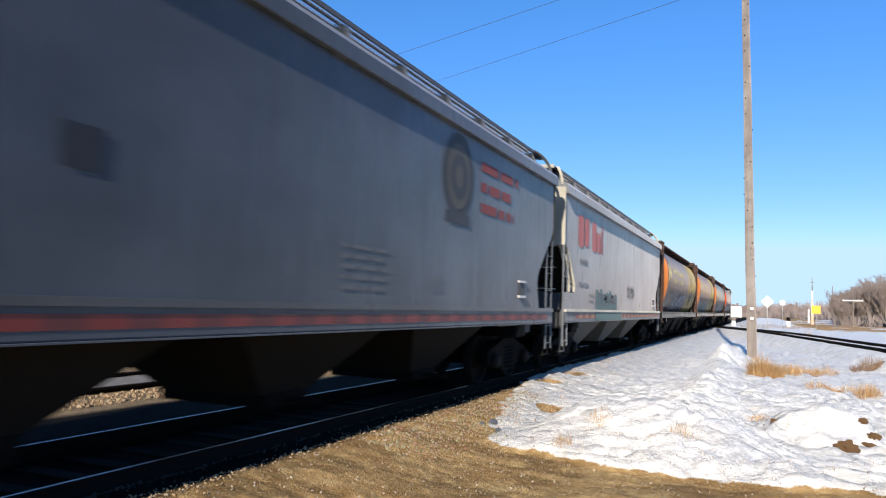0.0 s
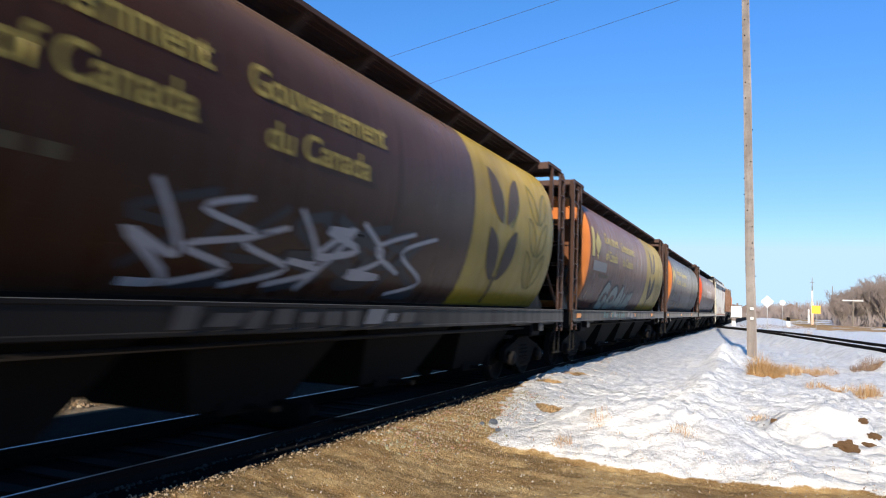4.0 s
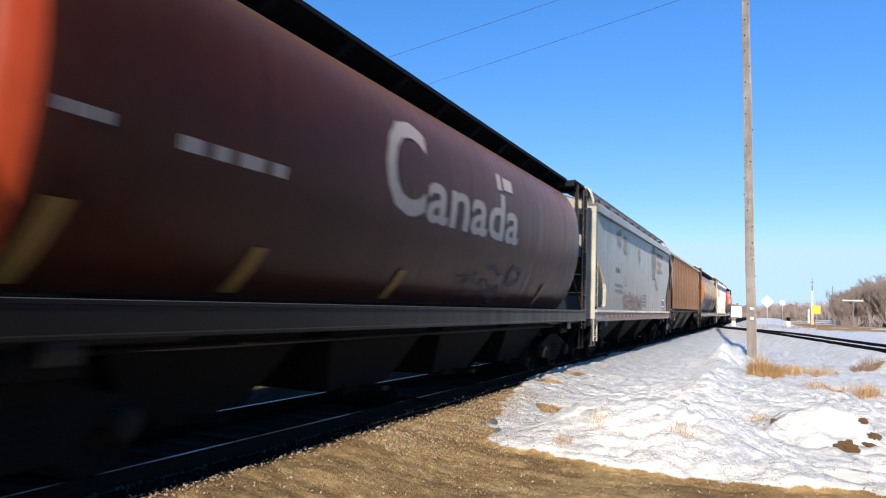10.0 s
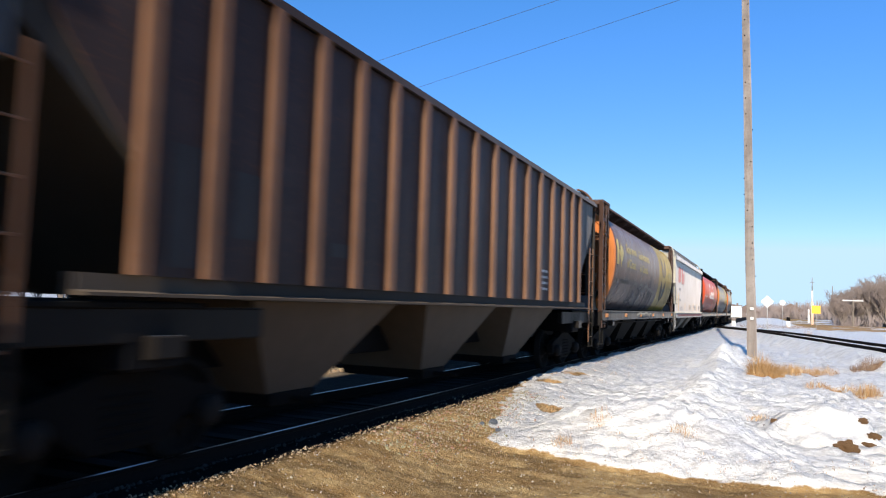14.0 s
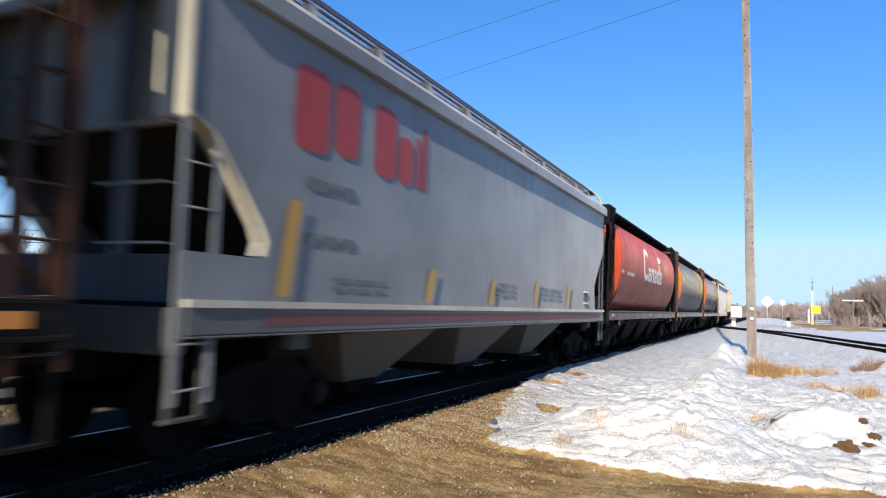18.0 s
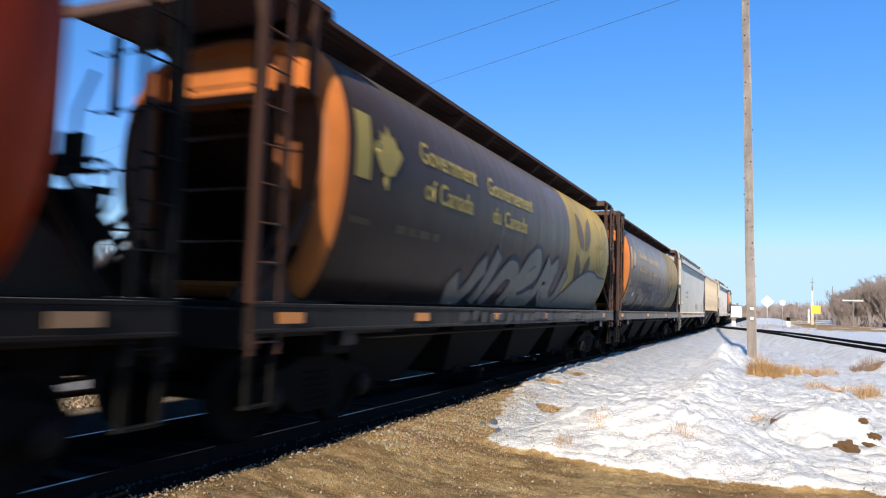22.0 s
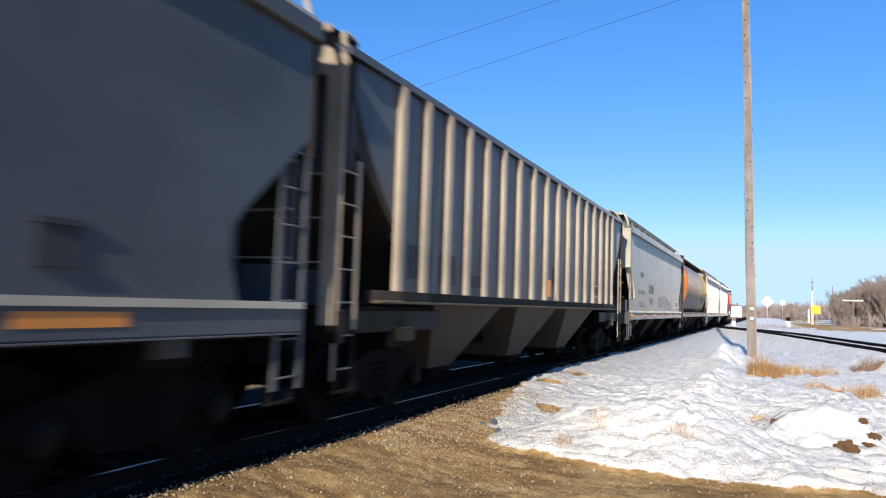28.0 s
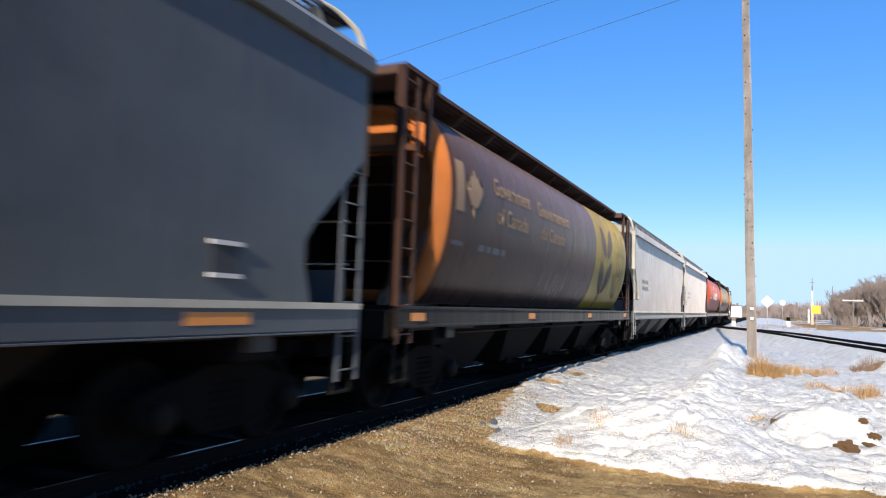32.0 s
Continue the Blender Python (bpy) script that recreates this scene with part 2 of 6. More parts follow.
M["stone"] = mixed_stone("gravel_stone", [(0.24, 0.16, 0.085), (0.34, 0.25, 0.15), (0.16, 0.11, 0.07), (0.42, 0.36, 0.28), (0.30, 0.17, 0.10), (0.50, 0.44, 0.36)])
M["straw"] = mixed_stone("dry_grass", [(0.66, 0.43, 0.19), (0.52, 0.26, 0.09), (0.76, 0.58, 0.34), (0.60, 0.33, 0.12), (0.70, 0.46, 0.21), (0.38, 0.20, 0.08)])
M["straw_red"] = mixed_stone("reddish_dry_weed", [(0.24, 0.12, 0.07), (0.34, 0.22, 0.14), (0.14, 0.07, 0.05), (0.42, 0.30, 0.20)])
M["shoulder"] = mixed_stone("pale_shoulder_stone", [(0.40, 0.29, 0.17), (0.26, 0.18, 0.11), (0.48, 0.38, 0.25), (0.18, 0.13, 0.09), (0.42, 0.28, 0.16)])
M["pebble"] = mixed_stone("mixed_pebble", [(0.30, 0.10, 0.06), (0.34, 0.27, 0.17), (0.15, 0.17, 0.08), (0.50, 0.42, 0.34), (0.38, 0.16, 0.10), (0.12, 0.10, 0.08), (0.36, 0.34, 0.20)])
M["ice_stone"] = plain("grey_blue_frozen_stone", (0.075, 0.085, 0.105), 0.5, 0, 0.5, 9.0, 0.02)
# dark stone for the strip in the train's shade; lit stones use paler mixes
M["ballast"] = plain("shaded_ballast_stone", (0.05, 0.045, 0.042), 0.85, 0, 0.5, 5.0)
M["clod"] = plain("brown_earth_clod", (0.115, 0.066, 0.032), 0.95, 0, 0.4, 12.0, 0.02)
M["wall_white"] = plain("white_siding", (0.75, 0.74, 0.72), 0.6, 0, 0.06, 2.0)
M["wall_brown"] = plain("brown_siding", (0.22, 0.18, 0.16), 0.8, 0, 0.2, 2.0)
M["roof"] = plain("brown_shingles", (0.20, 0.15, 0.13), 0.85, 0, 0.25, 4.0)
M["glass"] = plain("dark_window_glass", (0.03, 0.035, 0.045), 0.08, 0, 0.1)


# thin paint on the wagons catches the light along the wall as the paint under it does
for key, m in M.items():
    if key.split("_")[0] in ("let", "spray", "crest", "stain", "leaf", "faint", "chalk", "dash"):
        b = m.node_tree.nodes["Principled BSDF"]
        b.inputs["Sheen Weight"].default_value = 0.12
        b.inputs["Sheen Roughness"].default_value = 0.3


# ---- mesh helpers ----
def box(bm, x0, x1, y0, y1, z0, z1, m=0):
    v = [bm.verts.new(p) for p in ((x0, y0, z0), (x1, y0, z0), (x1, y1, z0), (x0, y1, z0),
                                   (x0, y0, z1), (x1, y0, z1), (x1, y1, z1), (x0, y1, z1))]
    for q in ((0, 3, 2, 1), (4, 5, 6, 7), (0, 1, 5, 4), (1, 2, 6, 5), (2, 3, 7, 6), (3, 0, 4, 7)):
        bm.faces.new([v[i] for i in q]).material_index = m


def bevel_all(bm, w=0.02, seg=2):
    bmesh.ops.bevel(bm, geom=bm.edges[:], offset=w, segments=seg, affect="EDGES", profile=0.5)


def tube(bm, pts, r, n=6, r1=None, cap=True):
    """A round bar along pts; r1: its radius at the end."""
    pts = [Vector(p) for p in pts]
    rings = []
    for i, p in enumerate(pts):
        d = (pts[min(i + 1, len(pts) - 1)] - pts[max(i - 1, 0)]).normalized()
        a = d.orthogonal().normalized() if not rings else (axis - d * axis.dot(d)).normalized()
        axis = a
        b = d.cross(a)
        rr = r if r1 is None else r + (r1 - r) * i / (len(pts) - 1)
        rings.append([bm.verts.new(p + (a * math.cos(k * math.tau / n) + b * math.sin(k * math.tau / n)) * rr) for k in range(n)])
    for s, e in zip(rings, rings[1:]):
        for k in range(n):
            f = bm.faces.new((s[k], s[(k + 1) % n], e[(k + 1) % n], e[k]))
            f.smooth = n > 5
    if cap:
        bm.faces.new(rings[0][::-1])
        bm.faces.new(rings[-1])


def prism(bm, outline, axis, a, b, m=0):
    """An outline of 2D points drawn out along an axis from a to b."""
    put = {"x": lambda p, t: (t, p[0], p[1]), "y": lambda p, t: (p[0], t, p[1]), "z": lambda p, t: (p[0], p[1], t)}[axis]
    s = [bm.verts.new(put(p, a)) for p in outline]
    e = [bm.verts.new(put(p, b)) for p in outline]
    n = len(outline)
    for k in range(n):
        bm.faces.new((s[k], s[(k + 1) % n], e[(k + 1) % n], e[k])).material_index = m
    bm.faces.new(s[::-1]).material_index = m
    bm.faces.new(e).material_index = m


def lathe(bm, profile, n, axis="z"):
    """A turned body from (radius, height) pairs."""
    rings = []
    for r, h in profile:
        ring = []
        for k in range(n):
            c, s = r * math.cos(k * math.tau / n), r * math.sin(k * math.tau / n)
            ring.append(bm.verts.new((c, s, h) if axis == "z" else (h, c, s)))
        rings.append(ring)
    for s, e in zip(rings, rings[1:]):
        for k in range(n):
            bm.faces.new((s[k], s[(k + 1) % n], e[(k + 1) % n], e[k])).smooth = True
    bm.faces.new(rings[0][::-1])
    bm.faces.new(rings[-1])


MESHES = {}


def finish(bm, name, slots=1):
    bmesh.ops.recalc_face_normals(bm, faces=bm.faces[:])
    me = bpy.data.meshes.new(name)
    bm.to_mesh(me)
    bm.free()
    for _ in range(slots):
        me.materials.append(None)
    return me


def shared(key, build, slots=1):
    """The mesh that build(bm) draws, made once for each key."""
    if key not in MESHES:
        bm = bmesh.new()
        build(bm)
        MESHES[key] = finish(bm, str(key[0] if isinstance(key, tuple) else key), slots)
    return MESHES[key]


def part(name, me, mats, parent, label="", at=None):
    """Links a mesh (or bmesh) as one object under a thing or a part."""
    mats = mats if isinstance(mats, (list, tuple)) else [mats]
    if isinstance(me, bmesh.types.BMesh):
        me = finish(me, name, len(mats))
    ob = new(name, me)
    ob.parent = parent
    if at is not None:
        ob.matrix_basis = at
    for slot, m in zip(ob.material_slots, mats):
        slot.link = "OBJECT"
        slot.material = m
    if label:
        ob["label"] = label
    return ob


def thing(name, label, category, group="", kind="", at=None, me=None, mats=()):
    ob = part(name, me, mats, None, "", at) if me is not None else new(name)
    if me is None and at is not None:
        ob.matrix_basis = at
    return tagged(ob, label, category, group, kind)


# ---- the ground: dirt, gravel and old snow in one sheet ----
def smooth(a, b, t):
    t = min(1.0, max(0.0, (t - a) / (b - a)))
    return t * t * (3 - 2 * t)


def nz(x, y, s, k=0.0):
    return noise.noise(Vector((x * s, y * s, k)))


TRACK_X = -5.75
BEND_Y, BEND_R = 96.0, 400.0


def along(s):
    """The track's centre line and heading at s metres past the camera."""
    if s <= BEND_Y:
        return Vector((TRACK_X, s, 0)), 0.0
    a = (s - BEND_Y) / BEND_R
    return Vector((TRACK_X - BEND_R * (1 - math.cos(a)), BEND_Y + BEND_R * math.sin(a), 0)), a


def ground_at(x, y):
    """Height and amount of snow at a place."""
    ax = along(y)[0].x
    off = abs(x - ax)
    z = -0.33 + 0.03 * nz(x, y, 0.25)
    # the packed bed: level with the ties between the rails, a little higher on its shoulders
    bed = smooth(3.0, 1.35, off)
    z += 0.22 * bed - 0.07 * smooth(0.95, 0.7, off)
    left = smooth(-7.0, -7.8, x) * smooth(-14.5, -12.0, x)
    z += 0.24 * left * (1 - bed)
    # the edge of the snow: a melting front before the camera, and the gravel beside the track
    front = y - (8.45 + 0.06 * (max(-4.0, min(3.0, x)) + 0.5) ** 2 + 0.22 * nz(x, y, 0.9, 3) + 0.2 * nz(x, y, 2.6, 5))
    side = x - (-3.5 + 0.3 * nz(x, y, 0.8, 7) + 0.2 * nz(x, y, 3.1, 8) - max(0.0, min(1.4, 0.2 * (y - 9.2))))
    snow = smooth(-0.05, 0.16, front) * smooth(-0.12, 0.25, side)
    if x < -12.5 or y < -40:
        far = x + 0.9 * nz(x, y, 0.35, 4)
        snow = max(smooth(-13.1, -13.7, far) * smooth(-15.0, -14.4, far) * smooth(-0.3, 0.15, nz(x, y, 0.5, 6)), smooth(-15.6, -16.2, far))
        if x < -24:
            snow *= smooth(-0.5, -0.1, nz(x, y, 0.05, 2) + 0.3 * nz(x, y, 0.3, 4))
        z += snow * (0.5 + 0.3 * nz(x, y, 0.9, 41)) * math.exp(-((x + 18.2) / 1.3) ** 2)
    if -11.0 < x < -9.64:
        z = -0.07 + 0.012 * nz(x, y, 2.0, 42)
    # thawed patches with dry grass
    for px, py, pr in ((0.0, 22.0, 0.45), (1.1, 24.3, 0.45), (1.5, 19.3, 0.4), (3.2, 27.9, 0.35), (-3.3, 12.2, 0.35), (-4.2, 15.2, 0.5), (-4.2, 17.4, 0.5)):
        d = math.hypot(x - px, (y - py) * 0.6) + 0.3 * nz(x, y, 2.0, 9)
        snow *= smooth(pr * 0.35, pr, d)
    if y > 75:
        patch = smooth(-0.02, 0.2, 0.13 + 0.6 * nz(x, y * 0.5, 0.06, 12) + 0.5 * nz(x, y * 0.6, 0.35, 13)) * smooth(80, 105, y) * smooth(2, 6, x)
        snow *= 1 - 0.85 * patch
    if snow > 0:
        lump = 0.5 + 0.5 * nz(x, y, 1.1, 1)
        rough = 0.05 * nz(x, y, 1.6, 14) + 0.05 * nz(x * 0.6, y * 1.5, 4.2, 15) + 0.05 * nz(x * 0.7, y * 1.3, 11.0, 16) + 0.12 * (0.3 - abs(nz(x * 0.4, y * 1.5, 1.9, 33))) + 0.12 * (0.3 - abs(nz(x * 0.5, y * 1.6, 6.0, 34)))
        by = y - 10.3 - 0.4 * nz(x, 0, 0.6, 17)
        bank = math.exp(-abs(by / (1.05 if by < 0 else 0.62)) ** 2.4) * (0.42 + 0.16 * lump) * smooth(-3.3, -1.9, x) * (0.25 + 0.75 * smooth(0.3, -0.9, x))
        heap = (0.42 + 0.1 * nz(x, y, 2.2, 40)) * math.exp(-((x - 0.62 - 0.22 * nz(x, y, 1.7, 45)) / 0.6) ** 6) * smooth(10.25, 10.95, y + 0.16 * nz(x, y, 2.4, 46)) * smooth(12.6, 11.2, y)
        cone = (0.24 + 0.5 * nz(x, y, 1.1, 47)) * math.exp(-((x + 1.5) / 0.95) ** 2 - ((y - 26.6) / 2.6) ** 2)
        rx = x - (-1.15 + 0.25 * nz(0, y, 0.35, 18))
        ridge = math.exp(-(rx / 0.42) ** 2) * (0.22 + 0.22 * nz(x, y, 0.9, 19)) * smooth(12.5, 15, y) * smooth(46, 36, y)
        near = smooth(60, 25, y)
        z += snow * (0.07 + rough * (0.35 + 0.65 * near) * (0.55 + 0.45 * smooth(-3.8, -1.5, x)) + max(bank, 0) + heap + cone + max(ridge, 0))
        z += 0.28 * smooth(0.5, 4.5, x) * smooth(22, 40, y) * snow * smooth(130, 60, y)
    else:
        z += 0.018 * nz(x, y, 1.8, 20) + (0.024 * nz(x * 0.6, y * 1.3, 5.0, 21) + 0.016 * nz(x, y, 12.0, 48)) * smooth(-4.8, -4.2, x)
        z += 0.03 * nz(x * 0.25, y, 1.3, 22) * smooth(-4.5, -3.5, x)
    # the bank of the line on the right
    d3 = abs(x - (9.93 - 0.18 * y))
    if d3 < 3.2 and -20 < y < 90:
        k = smooth(2.0, 1.0, d3)
        z = z * (1 - k) + (0.4 - 0.35 * smooth(45, 90, y) - 0.13 + 0.02 * nz(x, y, 1.5, 30)) * k
    return z, snow


def spread(dense0, dense1, step, lo, hi, grow=1.18):
    a = list(np.arange(dense0, dense1 + 1e-6, step))
    d, p = step, dense1
    while p < hi:
        d *= grow
        p += d
        a.append(p)
    d, p, front = step, dense0, []
    while p > lo:
        d *= grow
        p -= d
        front.append(p)
    return front[::-1] + a


def ground_material():
    m, nt, b = material("ground_surface")
    att = nt.nodes.new("ShaderNodeAttribute")
    att.attribute_name = "snow"
    vec = coords(nt)
    fine = noise_tex(nt, vec, 38.0, 6, 0.7)
    mid = noise_tex(nt, vec, 6.0, 6, 0.65)
    big = noise_tex(nt, vec, 0.9, 5, 0.6)
    streak = noise_tex(nt, coords(nt, (0.35, 2.1, 1)), 2.0, 6, 0.65)
    dirt = mix(nt, ramp(nt, mid, [(0.3, (0.0,)), (0.7, (1.0,))]), (0.32, 0.18, 0.066), (0.66, 0.46, 0.21))
    dirt = mix(nt, ramp(nt, streak, [(0.50, (0.0,)), (0.66, (0.7,))]), dirt, (0.21, 0.105, 0.038))
    patchy = noise_tex(nt, coords(nt, (0.6, 1.4, 1)), 3.4, 6, 0.7)
    dirt = mix(nt, ramp(nt, patchy, [(0.53, (0.0,)), (0.66, (0.7,))]), dirt, (0.66, 0.47, 0.23))
    blot = noise_tex(nt, coords(nt, (0.8, 1.3, 1)), 1.6, 7, 0.72)
    dirt = mix(nt, ramp(nt, blot, [(0.48, (0.0,)), (0.58, (0.75,))]), dirt, (0.19, 0.115, 0.05))
    dirt = mix(nt, ramp(nt, fine, [(0.56, (0.0,)), (0.70, (0.75,))]), dirt, (0.66, 0.52, 0.32))
    speck = node(nt, "ShaderNodeTexVoronoi", Scale=70.0)
    nt.links.new(vec, speck.inputs["Vector"])
    near_stone = ramp(nt, speck.outputs["Distance"], [(0.18, (1.0,)), (0.34, (0.0,))])
    picked = nt.nodes.new("ShaderNodeSeparateColor")
    nt.links.new(speck.outputs["Color"], picked.inputs[0])
    chosen = nt.nodes.new("ShaderNodeMath")
    chosen.operation = "MULTIPLY"
    nt.links.new(near_stone, chosen.inputs[0])
    nt.links.new(ramp(nt, picked.outputs[0], [(0.62, (0.0,)), (0.66, (0.85,))]), chosen.inputs[1])
    dirt = mix(nt, chosen.outputs[0], dirt, ramp(nt, picked.outputs[1], [(0.0, (0.20, 0.08, 0.04)), (0.3, (0.55, 0.44, 0.28)), (0.6, (0.22, 0.20, 0.10)), (0.85, (0.70, 0.62, 0.50))]))
    dirt = mix(nt, ramp(nt, big, [(0.46, (0.0,)), (0.64, (0.4,))]), dirt, (0.34, 0.185, 0.065))
    # crushed stone along the tracks
    pos = nt.nodes.new("ShaderNodeSeparateXYZ")
    nt.links.new(vec, pos.inputs[0])
    vor = node(nt, "ShaderNodeTexVoronoi", Scale=26.0)
    nt.links.new(vec, vor.inputs["Vector"])
    grav = mix(nt, vor.outputs["Color"], (0.15, 0.10, 0.06), (0.46, 0.36, 0.23))
    grav = mix(nt, 0.5, grav, mix(nt, mid, (0.13, 0.085, 0.05), (0.36, 0.26, 0.15)))
    wob = nt.nodes.new("ShaderNodeMath")
    wob.operation = "MULTIPLY_ADD"
    nt.links.new(big, wob.inputs[0])
    wob.inputs[1].default_value = 1.2
    nt.links.new(pos.outputs["X"], wob.inputs[2])
    rail_zone = node(nt, "ShaderNodeMapRange", **{"From Min": -3.95, "From Max": -4.35})
    nt.links.new(wob.outputs[0], rail_zone.inputs["Value"])
    base = mix(nt, rail_zone.outputs[0], dirt, grav)
    # packed grey dirt between the rails of the far track
    plank = nt.nodes.new("ShaderNodeMath")
    plank.operation = "ADD"
    plank.inputs[1].default_value = 10.32
    nt.links.new(pos.outputs["X"], plank.inputs[0])
    plank_d = nt.nodes.new("ShaderNodeMath")
    plank_d.operation = "ABSOLUTE"
    nt.links.new(plank.outputs[0], plank_d.inputs[0])
    packed = node(nt, "ShaderNodeMapRange", **{"From Min": 0.74, "From Max": 0.70})
    nt.links.new(plank_d.outputs[0], packed.inputs["Value"])
    base = mix(nt, packed.outputs[0], base, mix(nt, mid, (0.17, 0.155, 0.14), (0.33, 0.30, 0.27)))
    # brake dust between the rails, widened to a near-black band for the train's shade
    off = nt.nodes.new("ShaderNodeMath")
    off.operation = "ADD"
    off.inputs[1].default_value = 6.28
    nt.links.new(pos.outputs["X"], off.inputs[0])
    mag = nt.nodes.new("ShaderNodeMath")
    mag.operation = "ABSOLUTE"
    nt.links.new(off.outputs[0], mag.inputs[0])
    shade_band = node(nt, "ShaderNodeMapRange", **{"From Min": 1.98, "From Max": 1.78})
    nt.links.new(mag.outputs[0], shade_band.inputs["Value"])
    base = mix(nt, shade_band.outputs[0], base, mix(nt, mid, (0.007, 0.007, 0.008), (0.019, 0.018, 0.018)))
    crust = noise_tex(nt, coords(nt, (0.55, 1.5, 1)), 9.0, 7, 0.72)
    melt = noise_tex(nt, coords(nt, (0.3, 1.0, 1)), 1.7, 6, 0.7)
    snowc = mix(nt, ramp(nt, big, [(0.35, (0.0,)), (0.6, (1.0,))]), (0.87, 0.855, 0.84), (0.93, 0.90, 0.835))
    snowc = mix(nt, ramp(nt, crust, [(0.48, (0.0,)), (0.59, (0.72,))]), snowc, (0.66, 0.65, 0.635))
    drift = noise_tex(nt, coords(nt, (0.22, 0.95, 1)), 3.0, 8, 0.75)
    snowc = mix(nt, ramp(nt, drift, [(0.515, (0.0,)), (0.58, (0.66,))]), snowc, (0.60, 0.575, 0.54))
    snowc = mix(nt, ramp(nt, melt, [(0.55, (0.0,)), (0.68, (0.55,))]), snowc, (0.62, 0.585, 0.53))
    snowc = mix(nt, ramp(nt, mid, [(0.57, (0.0,)), (0.70, (0.4,))]), snowc, (0.62, 0.54, 0.43))
    snowc = mix(nt, ramp(nt, fine, [(0.62, (0.0,)), (0.74, (0.55,))]), snowc, (0.36, 0.31, 0.25))
    # the thin, gritty snow beside the gravel
    grit = node(nt, "ShaderNodeMapRange", **{"From Min": -1.6, "From Max": -3.6})
    nt.links.new(wob.outputs[0], grit.inputs["Value"])
    thin = nt.nodes.new("ShaderNodeMath")
    thin.operation = "MULTIPLY"
    nt.links.new(grit.outputs[0], thin.inputs[0])
    nt.links.new(ramp(nt, crust, [(0.36, (0.1,)), (0.58, (0.9,))]), thin.inputs[1])
    snowc = mix(nt, thin.outputs[0], snowc, (0.44, 0.425, 0.40))
    edge = nt.nodes.new("ShaderNodeMath")
    edge.operation = "MULTIPLY_ADD"
    nt.links.new(mid, edge.inputs[0])
    edge.inputs[1].default_value = 0.9
    nt.links.new(att.outputs["Fac"], edge.inputs[2])
    fac = ramp(nt, edge.outputs[0], [(0.78, (0.0,)), (0.92, (1.0,))])
    nt.links.new(mix(nt, fac, base, snowc), b.inputs["Base Color"])
    nt.links.new(mix(nt, fac, (0.92, 0.92, 0.92), (0.55, 0.55, 0.55)), b.inputs["Roughness"])
    h = mix(nt, 0.5, fine, mix(nt, 0.6, mid, crust))
    nt.links.new(mix(nt, fac, (0.02, 0.02, 0.02), (0.25, 0.25, 0.25)), b.inputs["Specular IOR Level"])
    bump(nt, b, h, 0.75, 0.13)
    return m


def build_ground():
    xs = spread(-5.0, 3.4, 0.052, -2600, 2600)
    ys = spread(4.2, 17.0, 0.052, -600, 4200, 1.03)
    nx = len(xs)
    verts, snow = [], []
    for y in ys:
        for x in xs:
            z, s = ground_at(x, y)
            verts.append((x, y, z))
            snow.append(s)
    faces = [(j * nx + i, j * nx + i + 1, (j + 1) * nx + i + 1, (j + 1) * nx + i) for j in range(len(ys) - 1) for i in range(nx - 1)]
    me = bpy.data.meshes.new("ground")
    me.from_pydata(verts, [], faces)
    me.attributes.new("snow", "FLOAT", "POINT").data.foreach_set("value", snow)
    me.polygons.foreach_set("use_smooth", [True] * len(faces))
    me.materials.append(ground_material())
    tagged(new("ground", me), "thawing dirt and gravel with patches of old crusted snow", "ground", kind="structure")


build_ground()


# ---- railway tracks ----
RAIL = ((-0.075, -0.17), (0.075, -0.17), (0.075, -0.155), (0.02, -0.135), (0.012, -0.05), (0.036, -0.035), (0.036, -0.006),
        (0.016, 0.0), (-0.016, 0.0), (-0.036, -0.006), (-0.036, -0.035), (-0.012, -0.05), (-0.02, -0.135), (-0.075, -0.155))


def rail_along(points, side):
    """A rail swept beside a centre line of (place, heading) pairs."""
    bm = bmesh.new()
    rings = []
    for p, a in points:
        r = Vector((math.cos(a), math.sin(a), 0))
        rings.append([bm.verts.new(p + r * (side + u) + Vector((0, 0, w))) for u, w in RAIL])
    n = len(RAIL)
    for s, e in zip(rings, rings[1:]):
        for k in range(n):
            bm.faces.new((s[k], s[(k + 1) % n], e[(k + 1) % n], e[k])).material_index = 1 if k == 7 else 0
    return bm


def tie_mesh(bm):
    box(bm, -1.02, 1.02, -0.11, 0.11, -0.33, -0.165)
    bevel_all(bm, 0.015, 1)


def build_track(name, points, label, ties, tie_from, tie_to, rail_mats):
    track = thing(name, label, "railway track", kind="structure")
    for side in (-0.753, 0.753):
        part("rail", rail_along(points, side), rail_mats, track, "steel rail with a polished head")
    for place, heading in ties:
        if tie_from <= place.y <= tie_to:
            jog = random.uniform(-0.03, 0.03)
            at = Matrix.Translation(place + Vector((jog, random.uniform(-0.02, 0.02), random.uniform(-0.008, 0.004)))) @ Matrix.Rotation(heading + random.uniform(-0.02, 0.02), 4, "Z")
            part("tie", shared("tie", tie_mesh), M["tie"], track, at=at)
    return track


main_line = [along(s) for s in list(np.arange(-300, 96, 8.0)) + list(np.arange(96, 440, 5.0))]
build_track("track_1", main_line, "siding track of steel rails on wooden ties, darkened for shade", [along(s) for s in np.arange(2.0, 75.0, 0.56)], 0, 80, [M["rail"], M["railtop"]])
left_line = [(Vector((-10.32, y, 0.0)), 0.0) for y in np.arange(-300, 440, 12.0)]
build_track("track_2", left_line, "rusty second track set in packed dirt beyond the train", [], 0, 40, [M["rail"], M["rail"]])
HEAD3 = math.atan(0.18)
right_line = [(Vector((9.93 - 0.18 * y, y, 0.4 - 0.35 * smooth(45, 90, y))), HEAD3) for y in np.arange(-20, 89, 4.0)]
